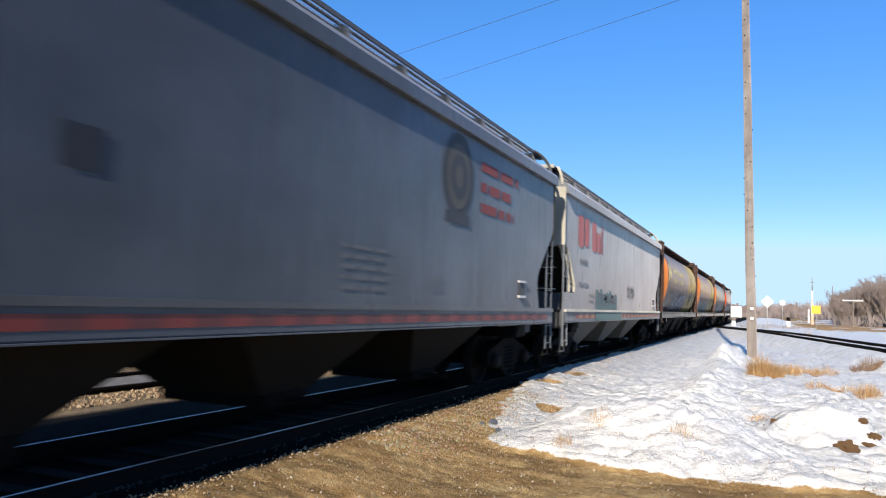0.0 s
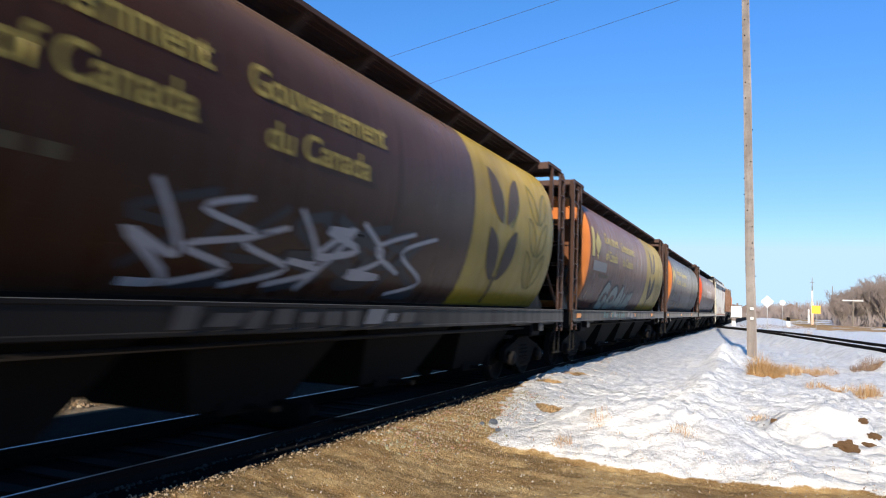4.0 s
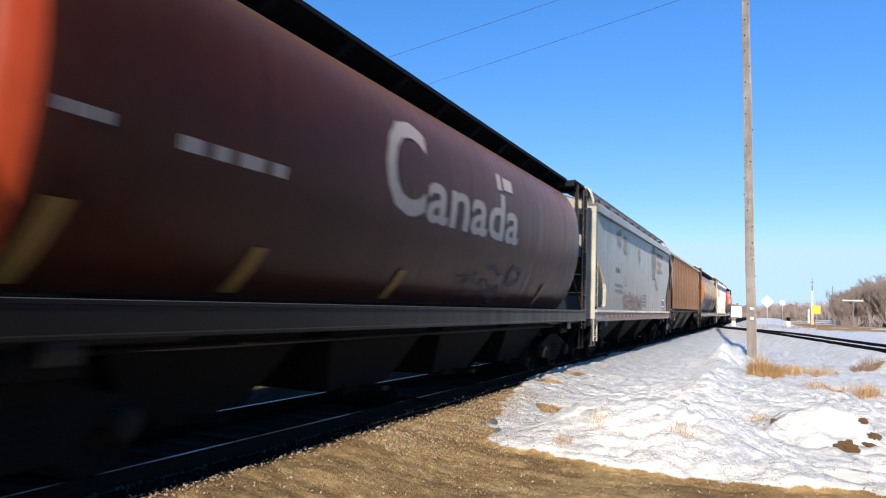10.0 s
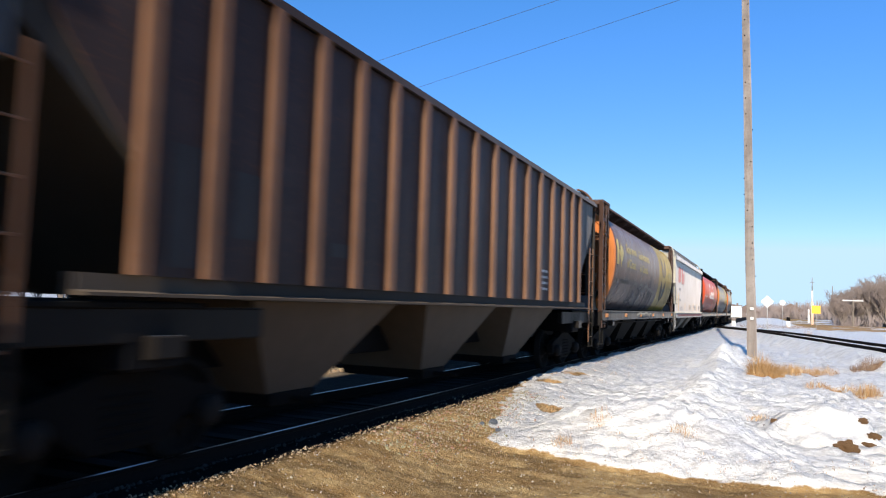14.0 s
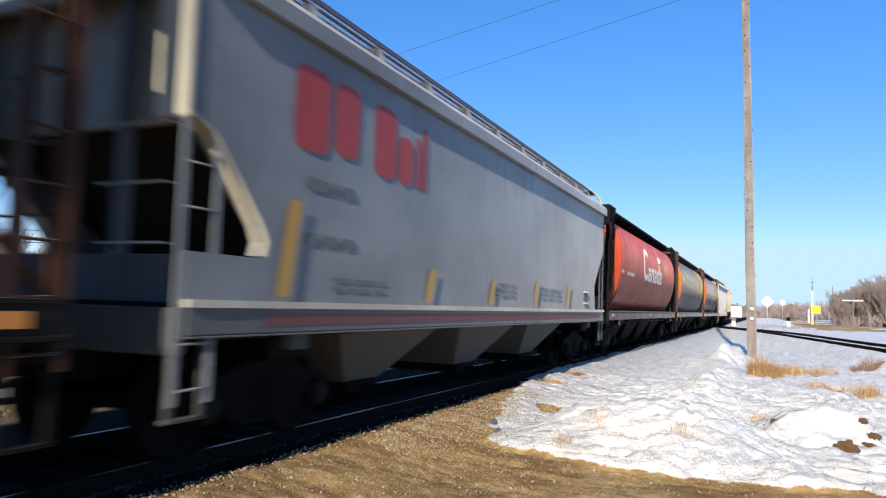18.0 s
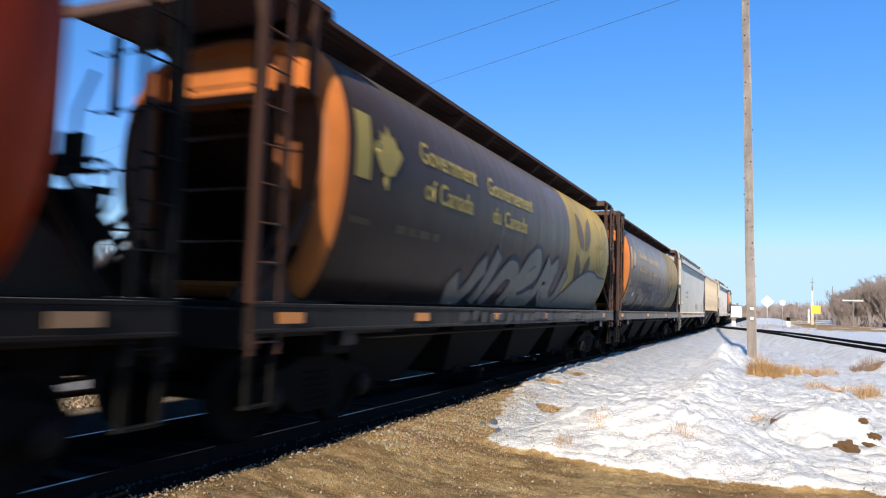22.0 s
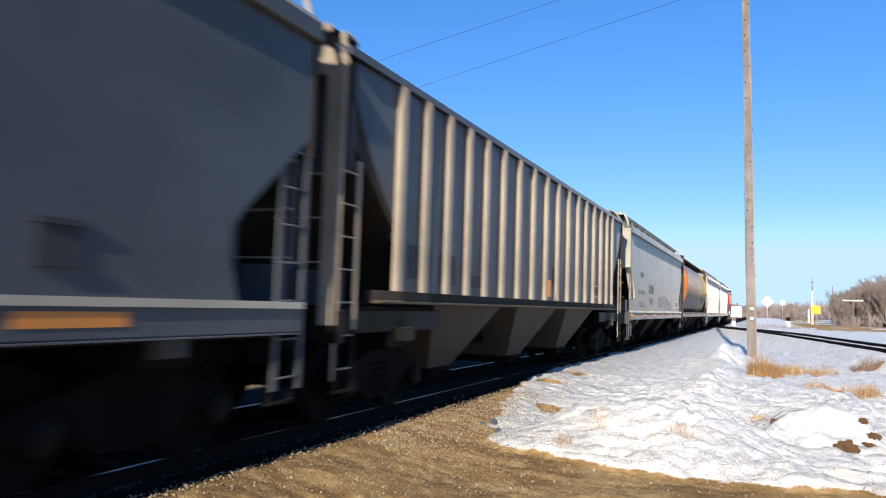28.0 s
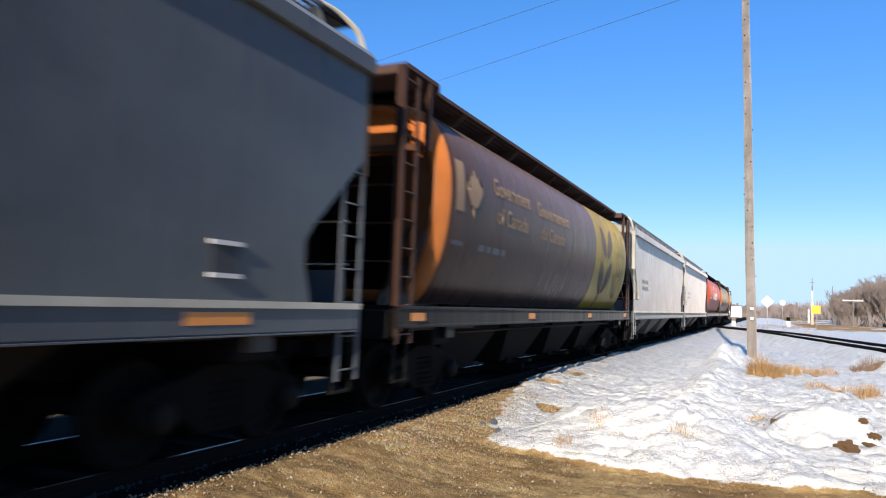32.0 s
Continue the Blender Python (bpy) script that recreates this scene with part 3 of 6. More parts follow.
build_track("track_3", right_line, "dark rails of the line half buried in snow", [], 0, 0, [M["rail"], M["rail"]])


# ---- utility pole and overhead wires ----
def lean_pole(name, base, top, r0, r1, label, group=""):
    base, top = Vector(base), Vector(top)
    bm = bmesh.new()
    n = 14
    pts = [Vector((0, 0, -0.6))] + [(top - base) * (k / n) + Vector((0.02 * nz(k * 0.4, 0, 1.0), 0.0, 0)) for k in range(n + 1)]
    tube(bm, pts, r0, 14, r1)
    pole = thing(name, label, "utility pole", group, at=Matrix.Translation(base))
    part("shaft", bm, M["wood_pole"] if r0 > 0.15 else M["far_pole"], pole)
    return pole


POLE = Vector((-0.49, 29.77, -0.32))
pole = lean_pole("utility_pole", POLE, (-0.77, 29.95, 16.2), 0.18, 0.13, "tall weathered wooden utility pole standing in snow and dry grass")


def tag_mesh(bm):
    box(bm, -0.06, 0.06, -0.012, 0.0, -0.05, 0.05)
    bevel_all(bm, 0.008, 1)


for k, z in enumerate((1.62, 1.98)):
    part("tag", shared("tag", tag_mesh), M["sign_white"], pole, "small white pole tag", pose(0.0, -0.2, z))


def bolt_mesh(bm):
    lathe(bm, [(0.022, 0.0), (0.022, 0.015), (0.012, 0.02), (0.012, 0.035)], 6)


for k in range(18):
    z = 3.2 + k * 0.62
    a = random.choice((-1.2, -0.4, 0.5, 1.1))
    r = 0.195 - 0.06 * z / 16.5
    part("bolt", shared("bolt", bolt_mesh), M["steel"], pole, at=pose(-0.016 * z + r * math.sin(a), 0.011 * z - r * math.cos(a), z, 90, 0, math.degrees(a)))


def sag_wire(name, a, b, sag, r, label, group):
    a, b = Vector(a), Vector(b)
    bm = bmesh.new()
    tube(bm, [a.lerp(b, k / 24) - Vector((0, 0, sag * 4 * (k / 24) * (1 - k / 24))) for k in range(25)], r, 5)
    thing(name, label, "wire", group, me=finish(bm, name), mats=[M["wire"]])


sag_wire("overhead_wire", (-38.0, 30.7, 9.35), (30.0, 3.2, 9.35), 0.25, 0.0062, "thin dark overhead wire against the sky", "overhead wires")
sag_wire("overhead_wire", (-38.0, 35.8, 9.2), (30.0, 2.2, 9.28), 0.25, 0.0062, "thin dark overhead wire against the sky", "overhead wires")


# ---- signs and posts along the line ----
def sign_on_post(name, x, y, top, label, shape, size, face, post="sign_post", post_r=0.035):
    g = ground_at(x, y)[0]
    s = thing(name, label, "sign", at=pose(x, y, g))
    bm = bmesh.new()
    tube(bm, [(0, 0, -0.3), (0, 0, top - g)], post_r, 8)
    part("post", bm, M[post], s)
    bm = bmesh.new()
    h = size / 2
    if shape == "diamond":
        out = [(0, -h * 1.414), (h * 1.414, 0), (0, h * 1.414), (-h * 1.414, 0)]
    elif shape == "round":
        out = [(h * math.cos(k * math.tau / 24), h * math.sin(k * math.tau / 24)) for k in range(24)]
    else:
        out = [(-h, -h), (h, -h), (h, h), (-h, h)]
    prism(bm, out, "y", -0.05, -0.04)
    part("panel", bm, M[face], s, at=pose(0, 0, top - g - h))
    return s


sign_on_post("diamond_sign", 0.1, 84.8, 3.25, "white diamond sign on a thin metal post in snow", "diamond", 0.92, "sign_white")
sign_on_post("round_sign", 2.6, 141.0, 4.0, "white round sign on a thin post", "round", 0.95, "sign_white")
sign_on_post("yellow_sign", 7.2, 130.0, 3.05, "yellow square warning sign on a post", "square", 1.25, "sign_yellow")


def marker_post(name, x, y, h, r, label, lower, upper):
    g = ground_at(x, y)[0]
    s = thing(name, label, "post", at=pose(x, y, g))
    bm = bmesh.new()
    lathe(bm, [(r * 1.15, -0.2), (r * 1.15, 0.1), (r, 0.14), (r, h * 0.62)], 12)
    part("base", bm, M[lower], s)
    bm = bmesh.new()
    lathe(bm, [(r * 1.02, h * 0.62), (r * 1.05, h * 0.9), (r * 0.7, h)], 12)
    part("cap", bm, M[upper], s)


marker_post("marker_post", 2.8, 112.8, 1.35, 0.24, "white marker post with a dark cap beside the track", "sign_white", "bogie")
marker_post("marker_post", -3.75, 99.0, 1.0, 0.24, "white and brown marker post beside the siding", "sign_white", "wall_brown")
marker_post("tall_marker", 9.0, 190.0, 3.2, 0.2, "plain white marker post in the snow", "sign_white", "sign_white")


def crossing_mast(x, y):
    g = ground_at(x, y)[0]
    s = thing("crossing_mast", "tall white crossing mast with an orange lower half", "mast", at=pose(x, y, g))
    bm = bmesh.new()
    tube(bm, [(0, 0, -0.3), (0, 0, 4.4)], 0.26, 10, 0.2)
    part("lower_mast", bm, M["sign_orange"], s)
    bm = bmesh.new()
    tube(bm, [(0, 0, 4.4), (0, 0, 6.6)], 0.2, 10, 0.16)
    part("upper_mast", bm, M["sign_white"], s)
    bm = bmesh.new()
    tube(bm, [(0, 0, 6.6), (0, 0, 9.2)], 0.09, 8, 0.05)
    part("aerial", bm, M["far_pole"], s)
    bm = bmesh.new()
    box(bm, -0.4, 0.4, -0.04, 0.04, 8.2, 8.28)
    part("crossbar", bm, M["far_pole"], s)


crossing_mast(8.2, 160.0)


def line_pole(x, y, h, arms):
    g = -0.35
    s = lean_pole("line_pole", (x, y, g), (x + 0.05, y, g + h), 0.14, 0.1, "distant grey wooden line pole with a crossarm", "line poles")
    for z, w in arms:
        bm = bmesh.new()
        box(bm, -w, w, -0.16, -0.06, z - 0.1, z + 0.1)
        part("crossarm", bm, M["sign_post"], s)
        for k in (-0.9, -0.5, 0.5, 0.9):
            bm = bmesh.new()
            lathe(bm, [(0.05, z + 0.1), (0.06, z + 0.2), (0.03, z + 0.26)], 8)
            part("insulator", bm, M["sign_post"], s, at=pose(k * w, -0.11, 0))


line_pole(14.2, 150.0, 5.2, [(4.7, 1.65)])
line_pole(15.6, 214.0, 9.6, [])
line_pole(-43.0, 40.0, 9.4, [(5.4, 0.9)])
for a, b, sag in (((-100, 8, 5.6), (-43, 40, 5.05), 0.3), ((-43, 40, 5.05), (-30, 120, 5.6), 0.5), ((-100, -5, 3.6), (-43, 40, 6.1), 0.2), ((-43, 40, 7.3), (-30, 120, 7.8), 0.5)):
    sag_wire("line_wire", a, b, sag, 0.03, "thin dark wire between line poles", "line wires")


# ---- distant buildings ----
def house(x, y, w, d, h, roof_h, wall, label, turn=0.0, windows=(-0.55, 0.1, 0.6)):
    s = thing("house", label, "house", "distant houses", at=pose(x, y, -0.4, 0, 0, turn))
    bm = bmesh.new()
    box(bm, -w, w, -d, d, 0, h)
    part("wall", bm, M[wall], s)
    bm = bmesh.new()
    prism(bm, [(-w - 0.4, h), (w + 0.4, h), (w + 0.4, h + 0.15), (0, h + roof_h), (-w - 0.4, h + 0.15)], "y", -d - 0.4, d + 0.4)
    roof = part("roof", bm, M["roof"], s)
    bm = bmesh.new()
    box(bm, w * 0.3, w * 0.3 + 0.7, 0, 0.7, h + roof_h * 0.4, h + roof_h + 0.6)
    part("chimney", bm, M["wall_brown"], roof)
    for k in windows:
        bm = bmesh.new()
        box(bm, w * k - 0.6, w * k + 0.6, -d - 0.05, -d + 0.02, h * 0.35, h * 0.75)
        win = part("window", bm, M["sign_white"], s)
        bm = bmesh.new()
        box(bm, w * k - 0.5, w * k + 0.5, -d - 0.07, -d - 0.052, h * 0.38, h * 0.72)
        part("pane", bm, M["glass"], win)


house(-7.4, 330.0, 4.6, 5.0, 2.4, 3.0, "wall_brown", "brown house with a low gabled roof")
house(9.5, 345.0, 6.5, 5.0, 3.0, 3.6, "wall_brown", "brown house with a low gabled roof")
house(-11.2, 300.0, 2.7, 4.5, 4.6, 0.5, "wall_white", "white flat-roofed building beside the line", 0.0, ())
house(26.0, 420.0, 8.0, 5.0, 3.0, 3.0, "wall_brown", "brown house with a low gabled roof")


# ---- bare trees ----
def branch(bm, p, d, length, r, depth, rnd, twigs):
    pts, q, dd = [p], Vector(p), Vector(d)
    for k in range(3):
        dd = (dd + Vector((rnd.uniform(-0.22, 0.22), rnd.uniform(-0.22, 0.22), rnd.uniform(-0.02, 0.16)))).normalized()
        q = q + dd * (length / 3)
        pts.append(q.copy())
    tube(twigs if depth > 1 else bm, pts, r, 5 if depth < 2 else 3, r * 0.55, False)
    if depth >= 4:
        return
    for k in range((7, 6, 5, 4)[depth]):
        t = rnd.uniform(0.3, 1.0)
        i = min(2, int(t * 3))
        start = pts[i].lerp(pts[i + 1], t * 3 - i)
        a = rnd.uniform(0, math.tau)
        out = Vector((math.cos(a), math.sin(a), rnd.uniform(0.15, 0.9))).normalized()
        branch(bm, start, (dd * 0.75 + out * 0.8).normalized(), length * rnd.uniform(0.5, 0.72), max(r * 0.5, 0.02), depth + 1, rnd, twigs)


def tree_kind(seed, h, label, twig_mat):
    rnd = random.Random(seed)
    wood, twigs = bmesh.new(), bmesh.new()
    branch(wood, Vector((0, 0, -0.3)), Vector((0, 0, 1)), h * 0.5, h * 0.018, 0, rnd, twigs)
    for _ in range(3):
        branch(wood, Vector((0, 0, h * 0.03)), Vector((rnd.uniform(-0.35, 0.35), rnd.uniform(-0.35, 0.35), 1)).normalized(), h * 0.46, h * 0.012, 0, rnd, twigs)
    t = thing("bare_tree", label, "tree", "bare trees")
    part("trunk", wood, M["bark"], t)
    part("crown", twigs, M[twig_mat], t)
    return t


def plant_trees():
    rnd = random.Random(5)
    kinds = [tree_kind(k, 8.0, "leafless grey-brown tree with a dense twiggy crown", "twig") for k in (1, 2, 3, 4)]
    spots = []
    # the grove on the right
    for k in range(46):
        y = rnd.uniform(150, 205)
        x = y * rnd.uniform(0.078, 0.19)
        spots.append((x, y, rnd.uniform(0.8, 1.1) * (0.88 + 9.0 * max(0.0, min(0.15, x / y) - 0.085)) * y / 175))
    # the line of trees beyond the train
    for k in range(74):
        y = rnd.uniform(22, 150)
        spots.append((-60 - rnd.uniform(0, 22) - 0.12 * y, y, rnd.uniform(0.7, 1.15)))
    first = True
    for n, (x, y, s) in enumerate(spots):
        m = pose(x, y, -0.4, 0, 0, rnd.uniform(0, 360)) @ Matrix.Diagonal((s, s, s, 1))
        t = kinds[n % 4]
        if n < 4:
            t.matrix_basis = m
        else:
            t2 = copy_thing(t, Matrix.Identity(4))
            t2.matrix_basis = m


plant_trees()


def far_woods():
    """A far belt of bare wood, and shrubs before it."""
    rnd = random.Random(9)
    bm = bmesh.new()
    for k in range(700):
        y = rnd.uniform(330, 420)
        x = y * rnd.uniform(-0.012, 0.115)
        h = rnd.uniform(3.5, 9.8) * (0.75 + 0.5 * nz(x, y, 0.03, 4))
        for j in range(26):
            a = rnd.uniform(0, math.tau)
            r = rnd.uniform(0, 2.6)
            z0 = rnd.uniform(0.0, 0.6) * h
            p = Vector((x + r * math.cos(a) * 0.4, y + r * math.sin(a) * 0.4, -0.4 + z0))
            q = Vector((x + r * math.cos(a), y + r * math.sin(a), -0.4 + min(h, z0 + h * rnd.uniform(0.3, 0.6))))
            w = Vector((0.07, 0.0, 0))
            v = [bm.verts.new(c) for c in (p - w, p + w, q)]
            bm.faces.new(v)
    thing("woods", "distant belt of bare brown woodland", "woods", kind="stuff", me=finish(bm, "woods"), mats=[M["far_twig"]])


far_woods()


def undergrowth():
    """Saplings and brush that fill the foot of the grove."""
    rnd = random.Random(19)
    bm = bmesh.new()
    for k in range(420):
        y = rnd.uniform(150, 215)
        q = rnd.uniform(0.074, 0.2)
        x = y * q
        h = rnd.uniform(1.2, 4.2) * (0.6 + 5.0 * max(0.0, min(0.16, q) - 0.07))
        for j in range(30):
            a, r = rnd.uniform(0, math.tau), rnd.uniform(0, 1.5)
            z0 = rnd.uniform(0.0, 0.5) * h
            p = Vector((x + r * math.cos(a) * 0.5, y + r * math.sin(a) * 0.5, -0.4 + z0))
            e = Vector((x + r * math.cos(a), y + r * math.sin(a), -0.4 + min(h, z0 + h * rnd.uniform(0.3, 0.6))))
            w = Vector((rnd.uniform(0.02, 0.05), 0.0, 0))
            bm.faces.new([bm.verts.new(c) for c in (p - w, p + w, e)])
    thing("undergrowth", "grey-brown brush at the foot of the bare grove", "brush", kind="stuff", me=finish(bm, "undergrowth"), mats=[M["far_twig"]])


undergrowth()


# ---- dry grass, gravel and clods ----
def tuft(bm, rnd, x, y, n, h, r):
    for _ in range(n):
        a, d = rnd.uniform(0, math.tau), r * math.sqrt(rnd.random())
        bx, by = x + d * math.cos(a), y + d * math.sin(a)
        z = ground_at(bx, by)[0] - 0.03
        b = rnd.uniform(0, math.tau)
        lean = rnd.uniform(0.1, 1.3)
        hh = h * rnd.uniform(0.5, 1.1) * (1.0 - 0.5 * (d / r) ** 2)
        w = Vector((math.sin(b), -math.cos(b), 0)) * rnd.uniform(0.002, 0.0045)
        p = Vector((bx, by, z))
        q = p + Vector((math.cos(b) * lean * hh * 0.4, math.sin(b) * lean * hh * 0.4, hh * 0.65))
        e = q + Vector((math.cos(b) * lean * hh * 0.6, math.sin(b) * lean * hh * 0.6, hh * (0.35 - 0.35 * lean)))
        v = [bm.verts.new(c) for c in (p - w, p + w, q + w * 0.8, q - w * 0.8, e)]
        bm.faces.new((v[0], v[1], v[2], v[3]))
        bm.faces.new((v[3], v[2], v[4]))


def grasses():
    rnd = random.Random(12)
    for spots, mat, label in (
            ([(-0.15, 21.8, 1100, 0.9, 0.32), (0.15, 22.1, 700, 0.7, 0.3), (0.55, 23.4, 420, 0.5, 0.4), (1.0, 24.2, 480, 0.5, 0.5), (1.55, 24.7, 260, 0.4, 0.45)], "straw", "clump of tall dry orange grass at the foot of the pole"),
            ([(1.2, 19.5, 260, 0.28, 0.4), (1.6, 19.3, 260, 0.28, 0.4), (1.98, 18.2, 340, 0.42, 0.27)], "straw", "thin dry grass breaking through the snow"),
            ([(2.75, 26.6, 420, 0.42, 0.34), (3.1, 27.3, 300, 0.62, 0.3)], "straw_red", "reddish dry weeds standing in snow"),
            ([(2.3, 48.5, 60, 0.6, 0.25), (2.5, 47.5, 30, 0.3, 0.5)], "straw", "dry weed stalks in the snow")):
        bm = bmesh.new()
        for s in spots:
            tuft(bm, rnd, *s)
        thing("dry_grass", label, "grass", kind="stuff", me=finish(bm, "dry_grass"), mats=[M[mat]])
    bm = bmesh.new()
    for k in range(260):
        y = rnd.uniform(95, 150)
        tuft(bm, rnd, y * rnd.uniform(0.055, 0.15), y, 14, 0.7, 0.9)
    for k in range(240):
        y = rnd.uniform(93, 124)
        tuft(bm, rnd, rnd.uniform(-3.2, 0.05 * y), y, 12, 0.5, 0.8)
    thing("brush", "low dry brush along the far side of the line", "brush", kind="stuff", me=finish(bm, "brush"), mats=[M["straw_red"]])
    bm = bmesh.new()
    for k in range(70):
        tuft(bm, rnd, rnd.uniform(-4.4, -3.2), rnd.uniform(9, 24), rnd.randint(6, 22), 0.1, 0.12)
    for k in range(420):
        x = rnd.uniform(-4.2, 1.6)
        tuft(bm, rnd, x, rnd.uniform(7.6, 9.2), rnd.randint(3, 9), 0.035, 0.1)
    for k in range(160):
        x = rnd.uniform(-3.6, 1.4)
        tuft(bm, rnd, x, 9.0 + 0.6 * nz(x, 0, 0.7) + rnd.uniform(-0.6, 0.35), rnd.randint(5, 16), 0.07, 0.12)
    for x, y in ((-3.35, 12.2), (-1.95, 9.55), (-0.15, 12.8), (-0.1, 12.9), (-0.9, 9.3), (-2.3, 9.0), (-4.2, 15.2), (-4.25, 17.3), (-4.2, 15.4)):
        tuft(bm, rnd, x, y, 90, 0.16, 0.17)
    thing("stubble", "short dry grass stubble at the edge of the snow", "grass", kind="stuff", me=finish(bm, "stubble"), mats=[M["straw"]])


grasses()


def stones(name, label, n, place, lo, hi, mat, seed):
    rnd = random.Random(seed)
    bm = bmesh.new()
    for _ in range(n):
        x, y = place(rnd)
        r = lo + (hi - lo) * rnd.random() ** 3
        z = ground_at(x, y)[0] + r * 0.25
        rot = Euler((rnd.uniform(0, 6), rnd.uniform(0, 6), rnd.uniform(0, 6))).to_matrix()
        vs = [bm.verts.new(rot @ Vector((px * r * rnd.uniform(0.7, 1.2), py * r * rnd.uniform(0.7, 1.2), pz * r * 0.7)) + Vector((x, y, z)))
              for px, py, pz in ((1, 0, 0), (-1, 0, 0), (0, 1, 0), (0, -1, 0), (0, 0, 1), (0, 0, -1))]
        for a, b, c in ((0, 2, 4), (2, 1, 4), (1, 3, 4), (3, 0, 4), (2, 0, 5), (1, 2, 5), (3, 1, 5), (0, 3, 5)):
            bm.faces.new((vs[a], vs[b], vs[c]))
    me = finish(bm, name)
    thing(name, label, "gravel", kind="stuff", me=me, mats=[M[mat]])


stones("gravel", "loose tan gravel on the dirt", 3400, lambda r: (r.uniform(-4.6, 1.5), 4.3 + 4.6 * r.random()), 0.004, 0.017, "stone", 3)
stones("gravel", "scattered reddish and grey pebbles beside the track", 3200, lambda r: (-3.9 + r.gauss(0, 0.33), 7.4 + 5.5 * r.random()), 0.006, 0.024, "pebble", 13)
stones("ballast", "crushed stone ballast along the siding, darkened for shade", 2400, lambda r: (-5.0 + r.gauss(0, 0.12), 4.2 + 26 * r.random() ** 1.6), 0.01, 0.035, "ballast", 4)
stones("gravel", "pale gravel along the shoulder of the track", 1700, lambda r: (-4.55 + abs(r.gauss(0, 0.16)), 4.2 + 14 * r.random() ** 1.5), 0.006, 0.019, "shoulder", 14)
stones("ballast", "sunlit crushed stone beyond the train", 3500, lambda r: (r.uniform(-9.45, -8.5) if r.random() < 0.8 else r.uniform(-12.8, -11.2), 4 + 17 * r.random()), 0.015, 0.05, "shoulder", 6)


def clod(x, y, r, seed, label, mat="clod"):
    bm = bmesh.new()
    bmesh.ops.create_icosphere(bm, subdivisions=3, radius=r)
    for v in bm.verts:
        k = 1 + 0.5 * noise.noise(v.co * (2.2 / r) + Vector((seed, 0, 0))) + 0.25 * noise.noise(v.co * (6 / r))
        v.co = Vector((v.co.x * k * 1.2, v.co.y * k, v.co.z * k * 0.85))
    thing("earth_clod", label, "clod", at=pose(x, y, ground_at(x, y)[0] + r * 0.45), me=finish(bm, "earth_clod"), mats=[M[mat]])


clod(0.88, 10.12, 0.105, 1, "dark brown clod of earth lying in the snow")
for k, (cx, cy, cr) in enumerate(((1.12, 10.75, 0.045), (1.2, 10.55, 0.05), (1.28, 10.8, 0.04), (1.1, 10.45, 0.03), (0.1, 10.9, 0.04), (0.02, 11.6, 0.05))):
    clod(cx, cy, cr, 20 + k, "small crumb of brown earth frozen in the snow")
clod(1.16, 10.35, 0.05, 2, "small dark clod of earth lying in the snow")
clod(-3.55, 9.95, 0.05, 3, "grey stone frozen in dirty ice", "ice_stone")
clod(-3.35, 9.62, 0.035, 4, "grey stone frozen in dirty ice", "ice_stone")
clod(-3.66, 9.8, 0.03, 5, "grey stone frozen in dirty ice", "ice_stone")


# ---- the train ----
LENGTH = {"cylinder": 18.04, "smooth": 17.42, "ribbed": 18.2}
TANK = ((1.10, 1.47), (1.30, 1.74), (1.47, 2.15), (1.575, 2.62), (1.61, 3.1), (1.57, 3.55), (1.44, 3.94), (1.18, 4.27), (0.7, 4.47), (0.0, 4.53))


def catmull(pts, n):
    out = []
    for i in range(len(pts) - 1):
        p0, p1, p2, p3 = (Vector(pts[max(0, min(len(pts) - 1, k))]) for k in (i - 1, i, i + 1, i + 2))
        for j in range(n):
            t = j / n
            out.append(0.5 * (2 * p1 + (p2 - p0) * t + (2 * p0 - 5 * p1 + 4 * p2 - p3) * t * t + (3 * p1 - p0 - 3 * p2 + p3) * t ** 3))
    return out + [Vector(pts[-1])]


TANK_LINE = catmull(TANK, 4)


def wall_x(kind, z):
    """How far the side of a wagon stands from its centre at a height."""
    if kind == "cylinder":
        return float(np.interp(z, [p.y for p in TANK_LINE], [p.x for p in TANK_LINE]))
    return 1.502 if kind == "smooth" else 1.432


